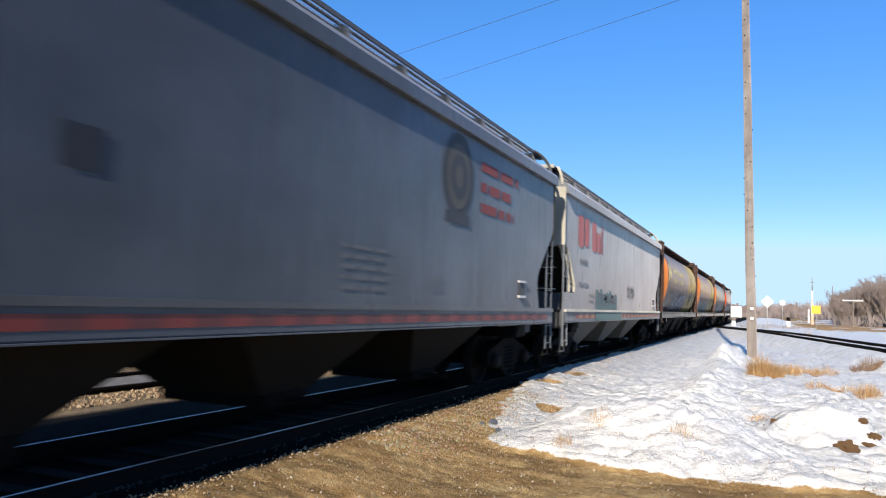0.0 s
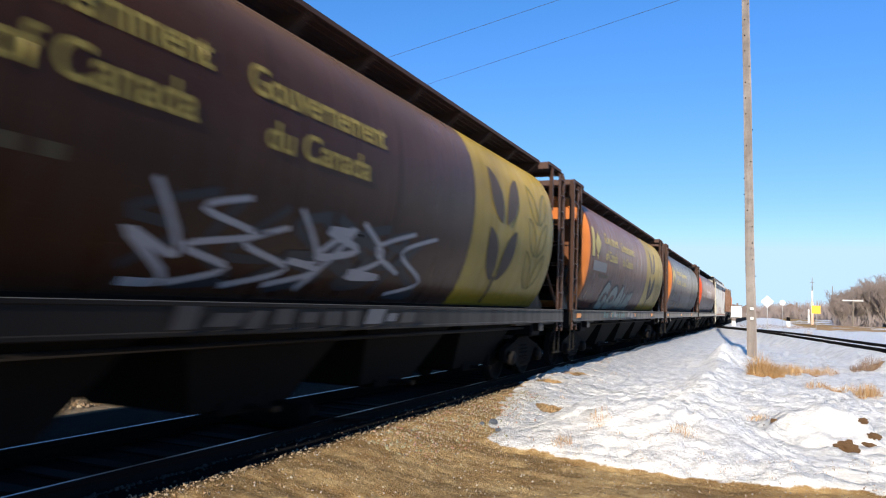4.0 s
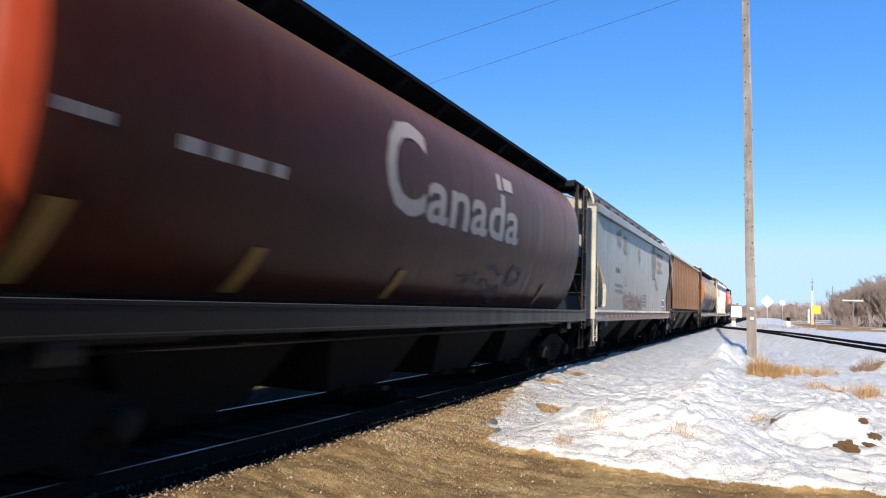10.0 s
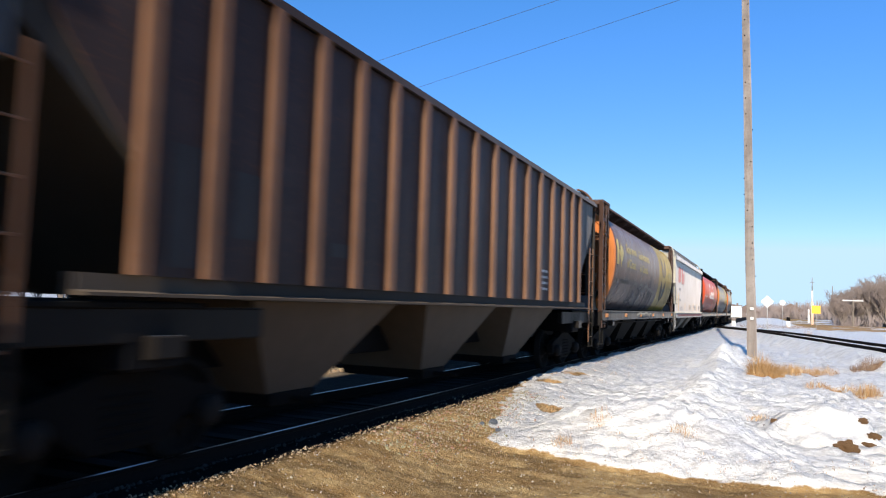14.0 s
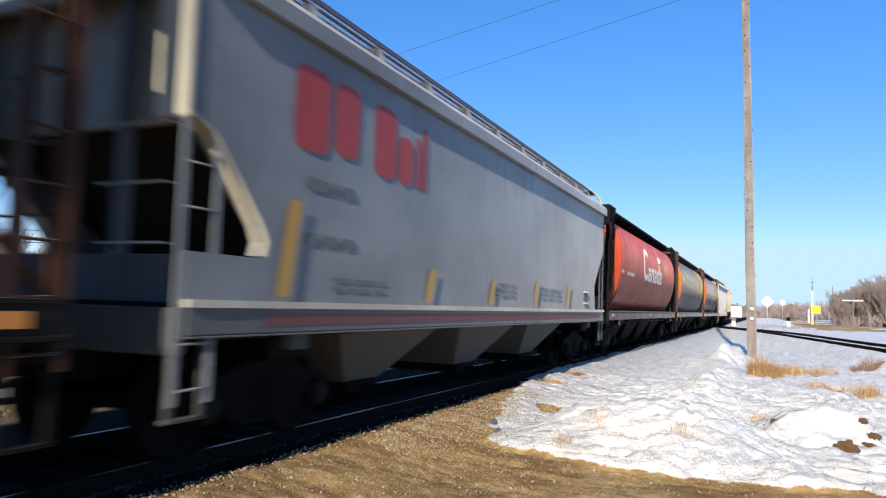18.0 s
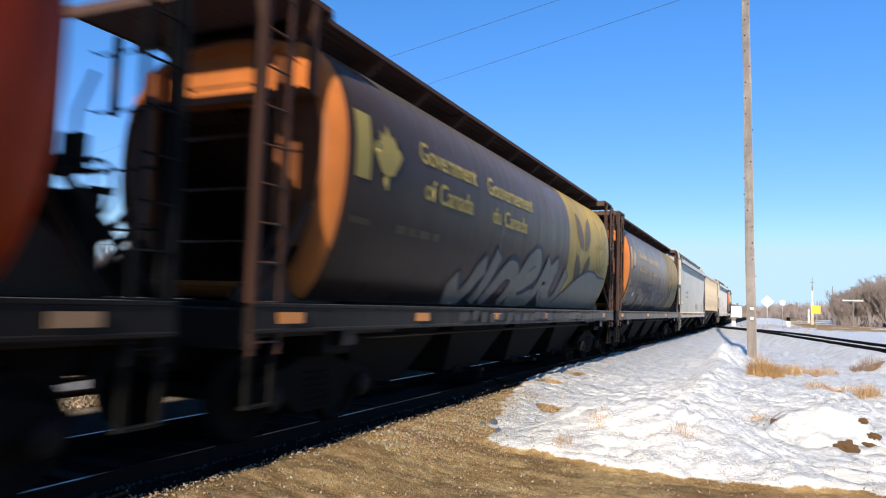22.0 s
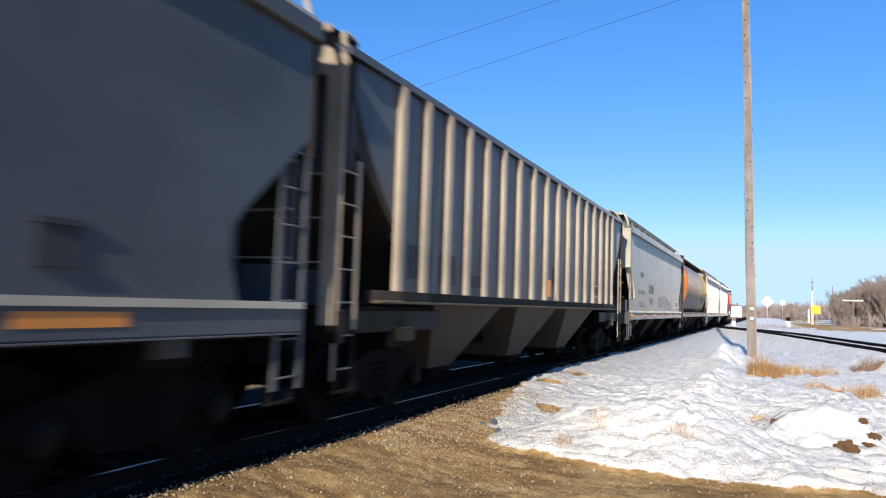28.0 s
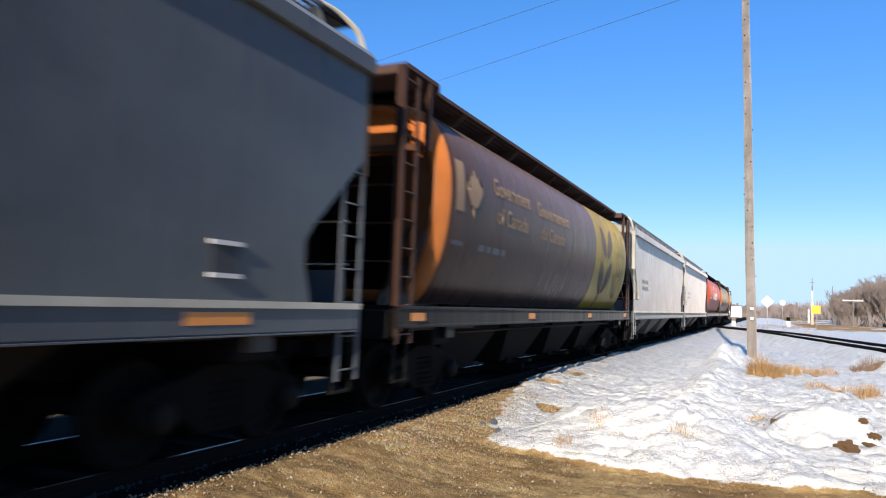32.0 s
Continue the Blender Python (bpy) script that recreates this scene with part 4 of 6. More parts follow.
def tank(bm):
    half = TANK_LINE
    loop = [(p.x, p.y) for p in half] + [(-p.x, p.y) for p in half[-2::-1]]
    rings = []
    ends = ((-7.46, 0.875), (-7.44, 0.91), (-7.385, 0.945), (-7.3, 0.973), (-7.2, 0.993), (-7.05, 1.0))
    ys = list(ends) + [(y, 1.0) for y in (-6.0, -4.0, -2.0, 0.0, 2.0, 2.6, 4.0, 6.0)] + [(-a, b) for a, b in ends[::-1]]
    for y, k in ys:
        rings.append([bm.verts.new((x * k, y + (0.5 * (1 - k) + 0.0) * 0, 2.95 + (z - 2.95) * k)) for x, z in loop])
    n = len(loop)
    for (y0, _), (y1, _), s, e in zip(ys, ys[1:], rings, rings[1:]):
        mid = (y0 + y1) / 2
        for k in range(n):
            f = bm.faces.new((s[k], s[(k + 1) % n], e[(k + 1) % n], e[k]))
            f.smooth = k != n - 1
            f.material_index = 1 if mid < -7.24 else (2 if mid > 2.59 else 0)
    # the ends: a rim, an upright top and a deep sloping recess below it, coloured dark for shade
    m = len(half)
    for ring, sgn, top in ((rings[0], -1, 1), (rings[-1], 1, 2)):
        inner = []
        for v in ring:
            z = 2.95 + (v.co.z - 2.95) * 0.985
            y = 7.40 if z > 3.62 else 7.40 - min(1.9, (3.62 - z) * 0.95 + 0.25)
            inner.append(bm.verts.new((v.co.x * 0.985, sgn * y, z)))
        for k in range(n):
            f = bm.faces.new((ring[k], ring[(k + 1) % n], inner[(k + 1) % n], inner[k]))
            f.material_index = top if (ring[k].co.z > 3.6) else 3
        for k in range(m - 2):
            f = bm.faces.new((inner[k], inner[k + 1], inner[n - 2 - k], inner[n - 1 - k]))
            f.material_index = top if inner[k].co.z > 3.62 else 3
        f = bm.faces.new((inner[m - 2], inner[m - 1], inner[m]))
        f.material_index = top


def grating(bm, x0, x1, y0, y1, z, step=0.055, half=0.012, deep=0.034):
    """An open steel walkway: edge bars, long bars and close cross bars."""
    for x in (x0, x1):
        box(bm, x - 0.012, x + 0.012, y0, y1, z - 0.05, z + 0.01)
    k = int((y1 - y0) / step)
    for i in range(k + 1):
        y = y0 + (y1 - y0) * i / k
        box(bm, x0, x1, y - half, y + half, z - deep, z)
    for j in range(1, 5):
        x = x0 + (x1 - x0) * j / 5
        box(bm, x - 0.008, x + 0.008, y0, y1, z - 0.035, z + 0.002)


def rung_mesh(bm):
    tube(bm, [(0, 0, 0), (0, 0.40, 0)], 0.012, 6)


def ladder(car, x, y, z0, z1, mat, flip):
    """A side ladder of two stiles and round rungs."""
    def stiles(bm):
        box(bm, -0.012, 0.012, -0.03, 0.03, z0, z1)
    lad = part("ladder", shared(("ladder", z0, z1), stiles), mat, car, at=pose(x, y, 0) @ Matrix.Diagonal((1, -1 if flip else 1, 1, 1)))
    part("stile", shared(("ladder", z0, z1), stiles), mat, lad, at=pose(0, 0.4, 0))
    z = z0 + 0.12
    while z < z1 - 0.05:
        part("rung", shared("rung", rung_mesh), mat, lad, at=pose(0, 0, z))
        z += 0.37


def bolster(bm):
    box(bm, -1.0, 1.0, -0.17, 0.17, 0.42, 0.74)
    bevel_all(bm, 0.03, 1)
    lathe(bm, [(0.2, 0.74), (0.2, 0.84)], 16)


def side_frame(bm):
    out = [(-1.16, 0.40), (-1.16, 0.60), (-0.98, 0.68), (-0.6, 0.74), (-0.3, 0.86), (0.3, 0.86), (0.6, 0.74), (0.98, 0.68), (1.16, 0.60), (1.16, 0.40),
           (0.98, 0.36), (0.72, 0.50), (0.36, 0.24), (-0.36, 0.24), (-0.72, 0.50), (-0.98, 0.36)]
    prism(bm, out, "x", -0.07, 0.07)
    bevel_all(bm, 0.015, 1)


def spring(bm):
    tube(bm, [(0.075 * math.cos(a * math.tau / 8), 0.075 * math.sin(a * math.tau / 8), 0.30 + 0.0095 * a) for a in range(41)], 0.016, 5)


def bearing(bm):
    lathe(bm, [(0.14, 0.0), (0.14, 0.1), (0.10, 0.14), (0.05, 0.15)], 12, "x")


def wheelset(bm):
    for s in (-1, 1):
        prof = [(0.08, 0.58 * s), (0.12, 0.62 * s), (0.38, 0.70 * s), (0.40, 0.69 * s), (0.482, 0.69 * s), (0.482, 0.715 * s), (0.458, 0.735 * s),
                (0.455, 0.82 * s), (0.395, 0.82 * s), (0.38, 0.76 * s), (0.16, 0.74 * s), (0.13, 0.84 * s), (0.08, 0.84 * s)]
        lathe(bm, prof, 28, "x")
        for k in range(4):
            a = k * math.tau / 4
            box(bm, min(0.745 * s, 0.765 * s), max(0.745 * s, 0.765 * s), 0.26 * math.cos(a) - 0.03, 0.26 * math.cos(a) + 0.03, 0.26 * math.sin(a) - 0.03, 0.26 * math.sin(a) + 0.03)
    tube(bm, [(-1.0, 0, 0), (1.0, 0, 0)], 0.085, 12)


WHEELS = []


def truck(car, y):
    t = part("truck", shared("truck", bolster), M["bogie"], car, "dirty cast steel truck, darkened for the shade below the wagon", pose(0, y, 0))
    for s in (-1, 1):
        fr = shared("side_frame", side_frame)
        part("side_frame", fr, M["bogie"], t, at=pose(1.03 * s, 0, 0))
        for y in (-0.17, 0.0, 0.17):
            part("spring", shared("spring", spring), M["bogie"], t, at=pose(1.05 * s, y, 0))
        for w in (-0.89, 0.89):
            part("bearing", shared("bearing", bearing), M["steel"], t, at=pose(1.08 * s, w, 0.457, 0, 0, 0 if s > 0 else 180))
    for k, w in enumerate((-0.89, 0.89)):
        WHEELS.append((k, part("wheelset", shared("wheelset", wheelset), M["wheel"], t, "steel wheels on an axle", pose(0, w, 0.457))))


def coupler(bm):
    box(bm, -0.11, 0.11, 0.0, 0.36, 0.77, 0.98)
    prism(bm, [(-0.16, 0.34), (0.16, 0.34), (0.2, 0.52), (0.05, 0.62), (-0.02, 0.52), (-0.17, 0.60), (-0.2, 0.45)], "z", 0.72, 1.02)
    bevel_all(bm, 0.015, 1)


def chute(bm, y0, y1, top_z, top_x, low_x, low_z, low_y):
    c = (y0 + y1) / 2
    t = [bm.verts.new(p) for p in ((-top_x, y0, top_z), (top_x, y0, top_z), (top_x, y1, top_z), (-top_x, y1, top_z))]
    m = [bm.verts.new(p) for p in ((-low_x, c - low_y, low_z), (low_x, c - low_y, low_z), (low_x, c + low_y, low_z), (-low_x, c + low_y, low_z))]
    for k in range(4):
        bm.faces.new((t[k], t[(k + 1) % 4], m[(k + 1) % 4], m[k]))
    bm.faces.new(t)
    bm.faces.new(m[::-1])


def gate(bm):
    box(bm, -0.75, 0.75, -0.42, 0.42, 0.27, 0.43)
    bevel_all(bm, 0.02, 1)
    tube(bm, [(-1.15, 0.0, 0.34), (1.15, 0.0, 0.34)], 0.035, 8)


def brake_gear(bm):
    lathe(bm, [(0.02, -0.5), (0.17, -0.47), (0.2, -0.4), (0.2, 0.4), (0.17, 0.47), (0.02, 0.5)], 16, "x")
    tube(bm, [(0.5, 0, 0), (0.8, 0, 0), (0.8, 0.9, -0.1)], 0.025, 6)


def brake_wheel(bm):
    pts = [(0.26 * math.cos(k * math.tau / 20), 0.0, 0.26 * math.sin(k * math.tau / 20)) for k in range(21)]
    tube(bm, pts, 0.016, 6, cap=False)
    for k in range(4):
        a = k * math.tau / 4
        tube(bm, [(0, 0, 0), (0.26 * math.cos(a), 0, 0.26 * math.sin(a))], 0.012, 5)
    tube(bm, [(0, -0.05, 0), (0, 0.2, 0)], 0.03, 8)


def under_parts(car, kind, hl, under, frame_mat):
    """What every wagon carries below its body."""
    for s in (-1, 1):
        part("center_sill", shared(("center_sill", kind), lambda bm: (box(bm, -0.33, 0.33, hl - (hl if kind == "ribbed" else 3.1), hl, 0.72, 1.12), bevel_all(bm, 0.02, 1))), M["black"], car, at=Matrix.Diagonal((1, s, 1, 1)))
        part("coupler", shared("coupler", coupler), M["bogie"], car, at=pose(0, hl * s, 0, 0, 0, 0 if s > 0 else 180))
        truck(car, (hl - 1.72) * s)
        # the end away from the sun gets a darker sill colour for its shade
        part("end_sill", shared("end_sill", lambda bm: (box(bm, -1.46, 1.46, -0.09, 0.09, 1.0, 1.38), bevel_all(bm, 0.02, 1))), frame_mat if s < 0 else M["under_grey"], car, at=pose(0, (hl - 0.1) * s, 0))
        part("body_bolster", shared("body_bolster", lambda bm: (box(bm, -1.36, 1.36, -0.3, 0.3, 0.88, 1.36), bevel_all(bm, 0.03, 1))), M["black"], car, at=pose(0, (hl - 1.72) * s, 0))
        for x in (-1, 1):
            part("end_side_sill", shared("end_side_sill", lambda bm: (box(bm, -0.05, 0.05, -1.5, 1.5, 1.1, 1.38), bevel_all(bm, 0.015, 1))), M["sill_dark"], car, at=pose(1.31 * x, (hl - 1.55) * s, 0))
            # steps too: lighter only at the sunlit end
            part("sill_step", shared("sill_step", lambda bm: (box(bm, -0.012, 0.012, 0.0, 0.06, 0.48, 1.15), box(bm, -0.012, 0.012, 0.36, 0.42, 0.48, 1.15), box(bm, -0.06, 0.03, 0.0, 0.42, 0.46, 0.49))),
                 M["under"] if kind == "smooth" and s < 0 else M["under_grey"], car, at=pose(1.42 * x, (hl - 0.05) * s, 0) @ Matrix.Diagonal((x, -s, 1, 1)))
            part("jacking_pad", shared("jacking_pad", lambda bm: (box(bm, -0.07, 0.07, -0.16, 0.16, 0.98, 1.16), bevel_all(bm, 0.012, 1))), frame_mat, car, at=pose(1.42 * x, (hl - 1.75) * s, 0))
    part("air_reservoir", shared("air_reservoir", brake_gear), M["steel"], car, at=pose(0, hl - 1.25, 1.62))
    part("brake_wheel", shared("brake_wheel", brake_wheel), M["steel"], car, at=pose(0.55, hl - 0.08, 2.35))


def walks(car, kind, x0, x1, y, z, mat, roof_x, roof_z, bracket_mat):
    """Roof walkways on both sides of the hatches, on brackets."""
    for s in (-1, 1):
        part("running_board", shared(("running_board", kind), lambda bm: grating(bm, x0, x1, -y, y, z, *((0.055, 0.012, 0.034) if kind == "cylinder" else (0.11, 0.007, 0.018)))), mat, car, "steel grating walkway", Matrix.Diagonal((s, 1, 1, 1)))
        n = 10
        for k in range(n + 1):
            part("bracket", shared(("bracket", kind), lambda bm: prism(bm, [(x0, z - 0.06), (x1, z - 0.06), (roof_x, roof_z), (roof_x - 0.1, roof_z), (x0 + 0.1, z - 0.14)], "y", -0.03, 0.03)),
                 bracket_mat, car, at=pose(0, -y + 0.1 + (2 * y - 0.2) * k / n, 0) @ Matrix.Diagonal((s, 1, 1, 1)))


def hatch(bm, y):
    prism(bm, [(-0.36, 0.0), (0.36, 0.0), (0.36, 0.08), (0.2, 0.17), (-0.2, 0.17), (-0.36, 0.08)], "y", -y, y)
    for k in (-0.8, -0.3, 0.3, 0.8):
        box(bm, -0.4, 0.4, y * k - 0.03, y * k + 0.03, 0.05, 0.19)


def sill(bm, y):
    prism(bm, [(1.40, 1.15), (1.50, 1.15), (1.505, 1.16), (1.505, 1.185), (1.495, 1.195), (1.495, 1.39), (1.505, 1.40), (1.505, 1.43), (1.40, 1.435)], "y", -y, y)


def sill_deep(bm, y):
    prism(bm, [(1.36, 1.15), (1.52, 1.15), (1.53, 1.165), (1.53, 1.42), (1.52, 1.435), (1.36, 1.435)], "y", -y, y)
    prism(bm, [(1.36, 1.135), (1.545, 1.135), (1.545, 1.149), (1.36, 1.149)], "y", -y, y)


# markings ---------------------------------------------------------------
def decal(car, name, bm, kind, mat, label="", lift=0.009, limit=0.16):
    """Lays a flat drawing in (y, z) on the visible side of a wagon."""
    if kind == "cylinder":
        bmesh.ops.triangulate(bm, faces=[f for f in bm.faces if len(f.verts) > 4])
        for _ in range(5):
            long = [e for e in bm.edges if abs(e.verts[0].co.z - e.verts[1].co.z) > limit]
            if not long:
                break
            bmesh.ops.subdivide_edges(bm, edges=long, cuts=1)
            bmesh.ops.triangulate(bm, faces=[f for f in bm.faces if len(f.verts) > 4])
    on_body = max(v.co.z for v in bm.verts) > 1.5
    for v in bm.verts:
        if on_body:
            v.co.z = max(v.co.z, 1.475)
        sill_zone = v.co.z < 1.45
        v.co.x = (1.531 if kind != "cylinder" else 1.507) + lift if sill_zone else wall_x(kind, v.co.z) + lift
    for f in bm.faces:
        f.smooth = True
    return part(name, bm, mat, car, label)


def flat(outline, bm=None):
    bm = bm or bmesh.new()
    bm.faces.new([bm.verts.new((0, y, z)) for y, z in outline])
    return bm


def rect(y0, y1, z0, z1, bm=None, slant=0.0):
    return flat([(y0, z0), (y1, z0), (y1 + slant, z1), (y0 + slant, z1)], bm)


TEXTS = {}


def lettering(text):
    """The outline of a word, scaled to a unit box."""
    if text not in TEXTS:
        cu = bpy.data.curves.new("word", "FONT")
        cu.body, cu.resolution_u, cu.offset = text, 3, 0.018
        ob = new("word", cu)
        bpy.context.view_layer.update()
        me = bpy.data.meshes.new_from_object(ob.evaluated_get(bpy.context.evaluated_depsgraph_get()))
        co = np.array([v.co[:] for v in me.vertices])
        lo, hi = co.min(0), co.max(0)
        co = (co - lo) / np.maximum(hi - lo, 1e-6)
        TEXTS[text] = (co[:, :2].tolist(), [tuple(p.vertices) for p in me.polygons])
        bpy.data.objects.remove(ob)
        bpy.data.curves.remove(cu)
        bpy.data.meshes.remove(me)
    return TEXTS[text]


def word(car, kind, text, y0, y1, z0, z1, mat, label):
    co, polys = lettering(text)
    root = list(range(len(co)))

    def top(k):
        while root[k] != k:
            k = root[k]
        return k

    for p in polys:
        for k in p[1:]:
            root[top(k)] = top(p[0])
    letters = {}
    for p in polys:
        if len(set(p)) > 2:
            letters.setdefault(top(p[0]), []).append(p)
    for faces in letters.values():
        bm = bmesh.new()
        vs = {k: bm.verts.new((0, y0 + co[k][0] * (y1 - y0), z0 + co[k][1] * (z1 - z0))) for p in faces for k in p}
        for p in faces:
            try:
                bm.faces.new([vs[k] for k in p])
            except ValueError:
                pass
        decal(car, "letter", bm, kind, mat, label)


def strip(bm, pts, w):
    """A painted stroke of even width."""
    pts = [Vector(p) for p in pts]
    prev = None
    for i, p in enumerate(pts):
        d = (pts[min(i + 1, len(pts) - 1)] - pts[max(i - 1, 0)])
        d = d.normalized() if d.length else Vector((1, 0))
        nrm = Vector((-d.y, d.x)) * w
        pair = [bm.verts.new((0, *(p + nrm))), bm.verts.new((0, *(p - nrm)))]
        if prev:
            bm.faces.new((prev[0], prev[1], pair[1], pair[0]))
        prev = pair


def scrawl(car, kind, y0, y1, z0, z1, n, w, mats, seed, label):
    """Sprayed strokes in the manner of letters, each colour one layer."""
    rnd = random.Random(seed)
    for layer, mat in enumerate(mats):
        cw = (y1 - y0) / n
        for k in range(n):
            c = y0 + cw * (k + 0.5)
            h = (z1 - z0)
            pts = []
            turns = rnd.randint(3, 5)
            for j in range(turns + 1):
                pts.append((c + cw * 0.8 * (1 if j % 2 else -1) * rnd.uniform(0.3, 1.0), z0 + h * (0.08 + 0.84 * (j / turns if rnd.random() < 0.7 else rnd.random()))))
            line = catmull(pts, 5)
            bm = bmesh.new()
            strip(bm, line, w * (1.0 - 0.35 * layer) * rnd.uniform(0.8, 1.2))
            decal(car, "graffiti_stroke", bm, kind, mat, label, 0.010 + 0.004 * layer + 0.0004 * k)


def smears(car, kind, y0, y1, z0, z1, n, mats, seed, label):
    """Many short, slightly slanted sprayed strokes, as of old half-washed graffiti."""
    rnd = random.Random(seed)
    for k in range(n):
        y, z = rnd.uniform(y0, y1), rnd.uniform(z0, z1)
        ln, w = rnd.uniform(0.12, 0.45), rnd.uniform(0.010, 0.032)
        rise = rnd.uniform(-0.10, 0.07)
        bm = bmesh.new()
        strip(bm, [(y, z), (y + ln * 0.5, z + rise * 0.5 + rnd.uniform(0, 0.04)), (y + ln, z + rise)], w)
        decal(car, "graffiti_stroke", bm, kind, mats[k % len(mats)], label, 0.011 + 0.0003 * k)


def lines(car, kind, paths, w, mat, label, lift=0.014):
    """Sprayed lines along given (y, z) points."""
    for k, pts in enumerate(paths):
        bm = bmesh.new()
        strip(bm, catmull(pts, 4), w)
        decal(car, "graffiti_stroke", bm, kind, mat, label, lift + 0.0004 * k)


GLYPHS = {"v": [[(0, 0.6), (0.15, 0.2), (0.32, 0.03), (0.5, 0.35), (0.62, 0.75), (0.8, 1)]],
          "h": [[(0.2, 0), (0.4, 0.45), (0.62, 0.9), (0.72, 1.1)]],
          "n": [[(0.0, 0), (0.2, 0.5), (0.5, 0.95), (0.85, 0.9), (0.9, 0.55), (0.75, 0)]],
          "e": [[(0.1, 0.4), (0.45, 0.5), (0.85, 0.75), (0.75, 1.05), (0.4, 0.85), (0.15, 0.35), (0.4, 0.02), (0.95, 0.2)]],
          "o": [[(0.5, 0), (0.12, 0.25), (0.2, 0.75), (0.6, 1), (0.92, 0.7), (0.85, 0.25), (0.5, 0)]],
          "c": [[(0.85, 0.85), (0.5, 1), (0.12, 0.6), (0.18, 0.15), (0.6, 0), (0.92, 0.25), (0.6, 0.42)]],
          "a": [[(0.0, 0), (0.3, 0.6), (0.55, 1.0), (0.75, 0.5), (0.85, 0)], [(0.25, 0.35), (0.75, 0.4)]],
          "k": [[(0.05, 0), (0.25, 0.5), (0.45, 1.0)], [(0.95, 0.95), (0.4, 0.5), (1.0, 0.05)]],
          "u": [[(0.1, 1), (0.05, 0.4), (0.3, 0.0), (0.7, 0.2), (0.85, 0.7), (0.95, 1)]]}


def bubbles(car, kind, letters, w, under, over, label):
    """Fat sprayed letter shapes, each with a dark shade behind it."""
    for k, (g, y0, y1, z0, z1) in enumerate(letters):
        for line in GLYPHS[g]:
            pts = catmull([(y0 + u * (y1 - y0), z0 + v * (z1 - z0)) for u, v in line], 5)
            if under:
                bm = bmesh.new()
                strip(bm, [p + Vector((0.05, 0.03)) for p in pts], w * 1.35)
                decal(car, "graffiti_shade", bm, kind, under, "dark shade behind graffiti", 0.010 + 0.0003 * k)
            bm = bmesh.new()
            strip(bm, pts, w)
            decal(car, "graffiti_letter", bm, kind, over, label, 0.015 + 0.0003 * k)


def patches(car, kind, y0, y1, n, mats, seed):
    """Sprayed paint running on over the sill, in uneven strokes."""
    rnd = random.Random(seed)
    step = (y1 - y0) / n
    for k in range(n):
        y = y0 + step * k + rnd.uniform(-0.05, 0.05)
        a, b = rnd.uniform(1.2, 1.25), rnd.uniform(1.33, 1.4)
        decal(car, "graffiti_stroke", rect(y, y + step * rnd.uniform(0.5, 0.95), a, b, slant=rnd.uniform(0.0, 0.15)), kind, mats[rnd.randrange(len(mats))], "sprayed paint on the sill", 0.010 + 0.0004 * k)


def leaf(cy, cz, length, ang, wide):
    out = []
    for k in range(14):
        t = k / 13
        out.append((t, wide * math.sin(math.pi * t) ** 0.8))
    ring = out + [(t, -w) for t, w in out[-2:0:-1]]
    ca, sa = math.cos(ang), math.sin(ang)
    return [(cy + length * (t * ca - w * sa), cz + length * (t * sa + w * ca)) for t, w in ring]


def wheat(car, kind, y, z, s, mat, line_mat):
    """The big ear of grain painted at the wagon's end: four leaves on a stem, and a thin-lined second ear."""
    for cy, cz, ang, ln, wide in ((-0.10, 0.16, 2.2, 1.05, 0.23), (0.10, 0.16, 0.95, 1.05, 0.23), (-0.10, -0.78, 2.15, 1.0, 0.24), (0.10, -0.78, 1.0, 1.05, 0.23)):
        decal(car, "leaf", flat(leaf(y + cy * s, z + cz * s, ln * s, ang, wide)), kind, mat)
    bm = bmesh.new()
    strip(bm, [(y, z - 1.15 * s), (y, z - 0.7 * s)], 0.05 * s)
    decal(car, "stem", bm, kind, mat)
    if line_mat is None:
        return
    x = y + 1.9 * s
    for dz in (0.35, -0.25, -0.85):
        for side in (-1, 1):
            out = leaf(x + 0.05 * side, z + dz * s, 0.85 * s, math.pi / 2 - side * 0.68, 0.19)
            bm = bmesh.new()
            strip(bm, out + out[:1], 0.022 * s)
            decal(car, "grain_line", bm, kind, line_mat)


def data_bars(car, kind, y0, y1, z0, z1, rows, mat, seed, label="small unreadable stencilled data"):
    rnd = random.Random(seed)
    bm = bmesh.new()
    for k in range(rows):
        z = z1 - (z1 - z0) * (k + 0.5) / rows
        h = (z1 - z0) / rows * 0.2
        y = y0
        while y < y1 - 0.05:
            w = rnd.uniform(0.12, 0.45) * (y1 - y0)
            rect(y, min(y + w, y1), z - h, z + h, bm)
            y += w + 0.08 * (y1 - y0)
    decal(car, "stencil", bm, kind, mat, label)["kind"] = "stuff"


def reflectors(car, kind, hl, mat, step, width, z0=1.24, z1=1.35):
    y = -hl + 0.6
    while y < hl - 0.4:
        part("reflector", shared(("reflector", width, z0), lambda bm: box(bm, 0, 0.004, -width / 2, width / 2, z0, z1)), mat, car, at=pose((1.532 if kind != "cylinder" else 1.507), y, 0))
        y += step


def hazard_stripe(car, hl, mats):
    y, k = -hl + 1.3, 0
    while y < hl - 0.6:
        part("stripe", shared("stripe", lambda bm: box(bm, 0, 0.003, -0.17, 0.17, 1.225, 1.335)), mats[k % 2], car, at=pose(1.532, y, 0))
        y += 0.345
        k += 1


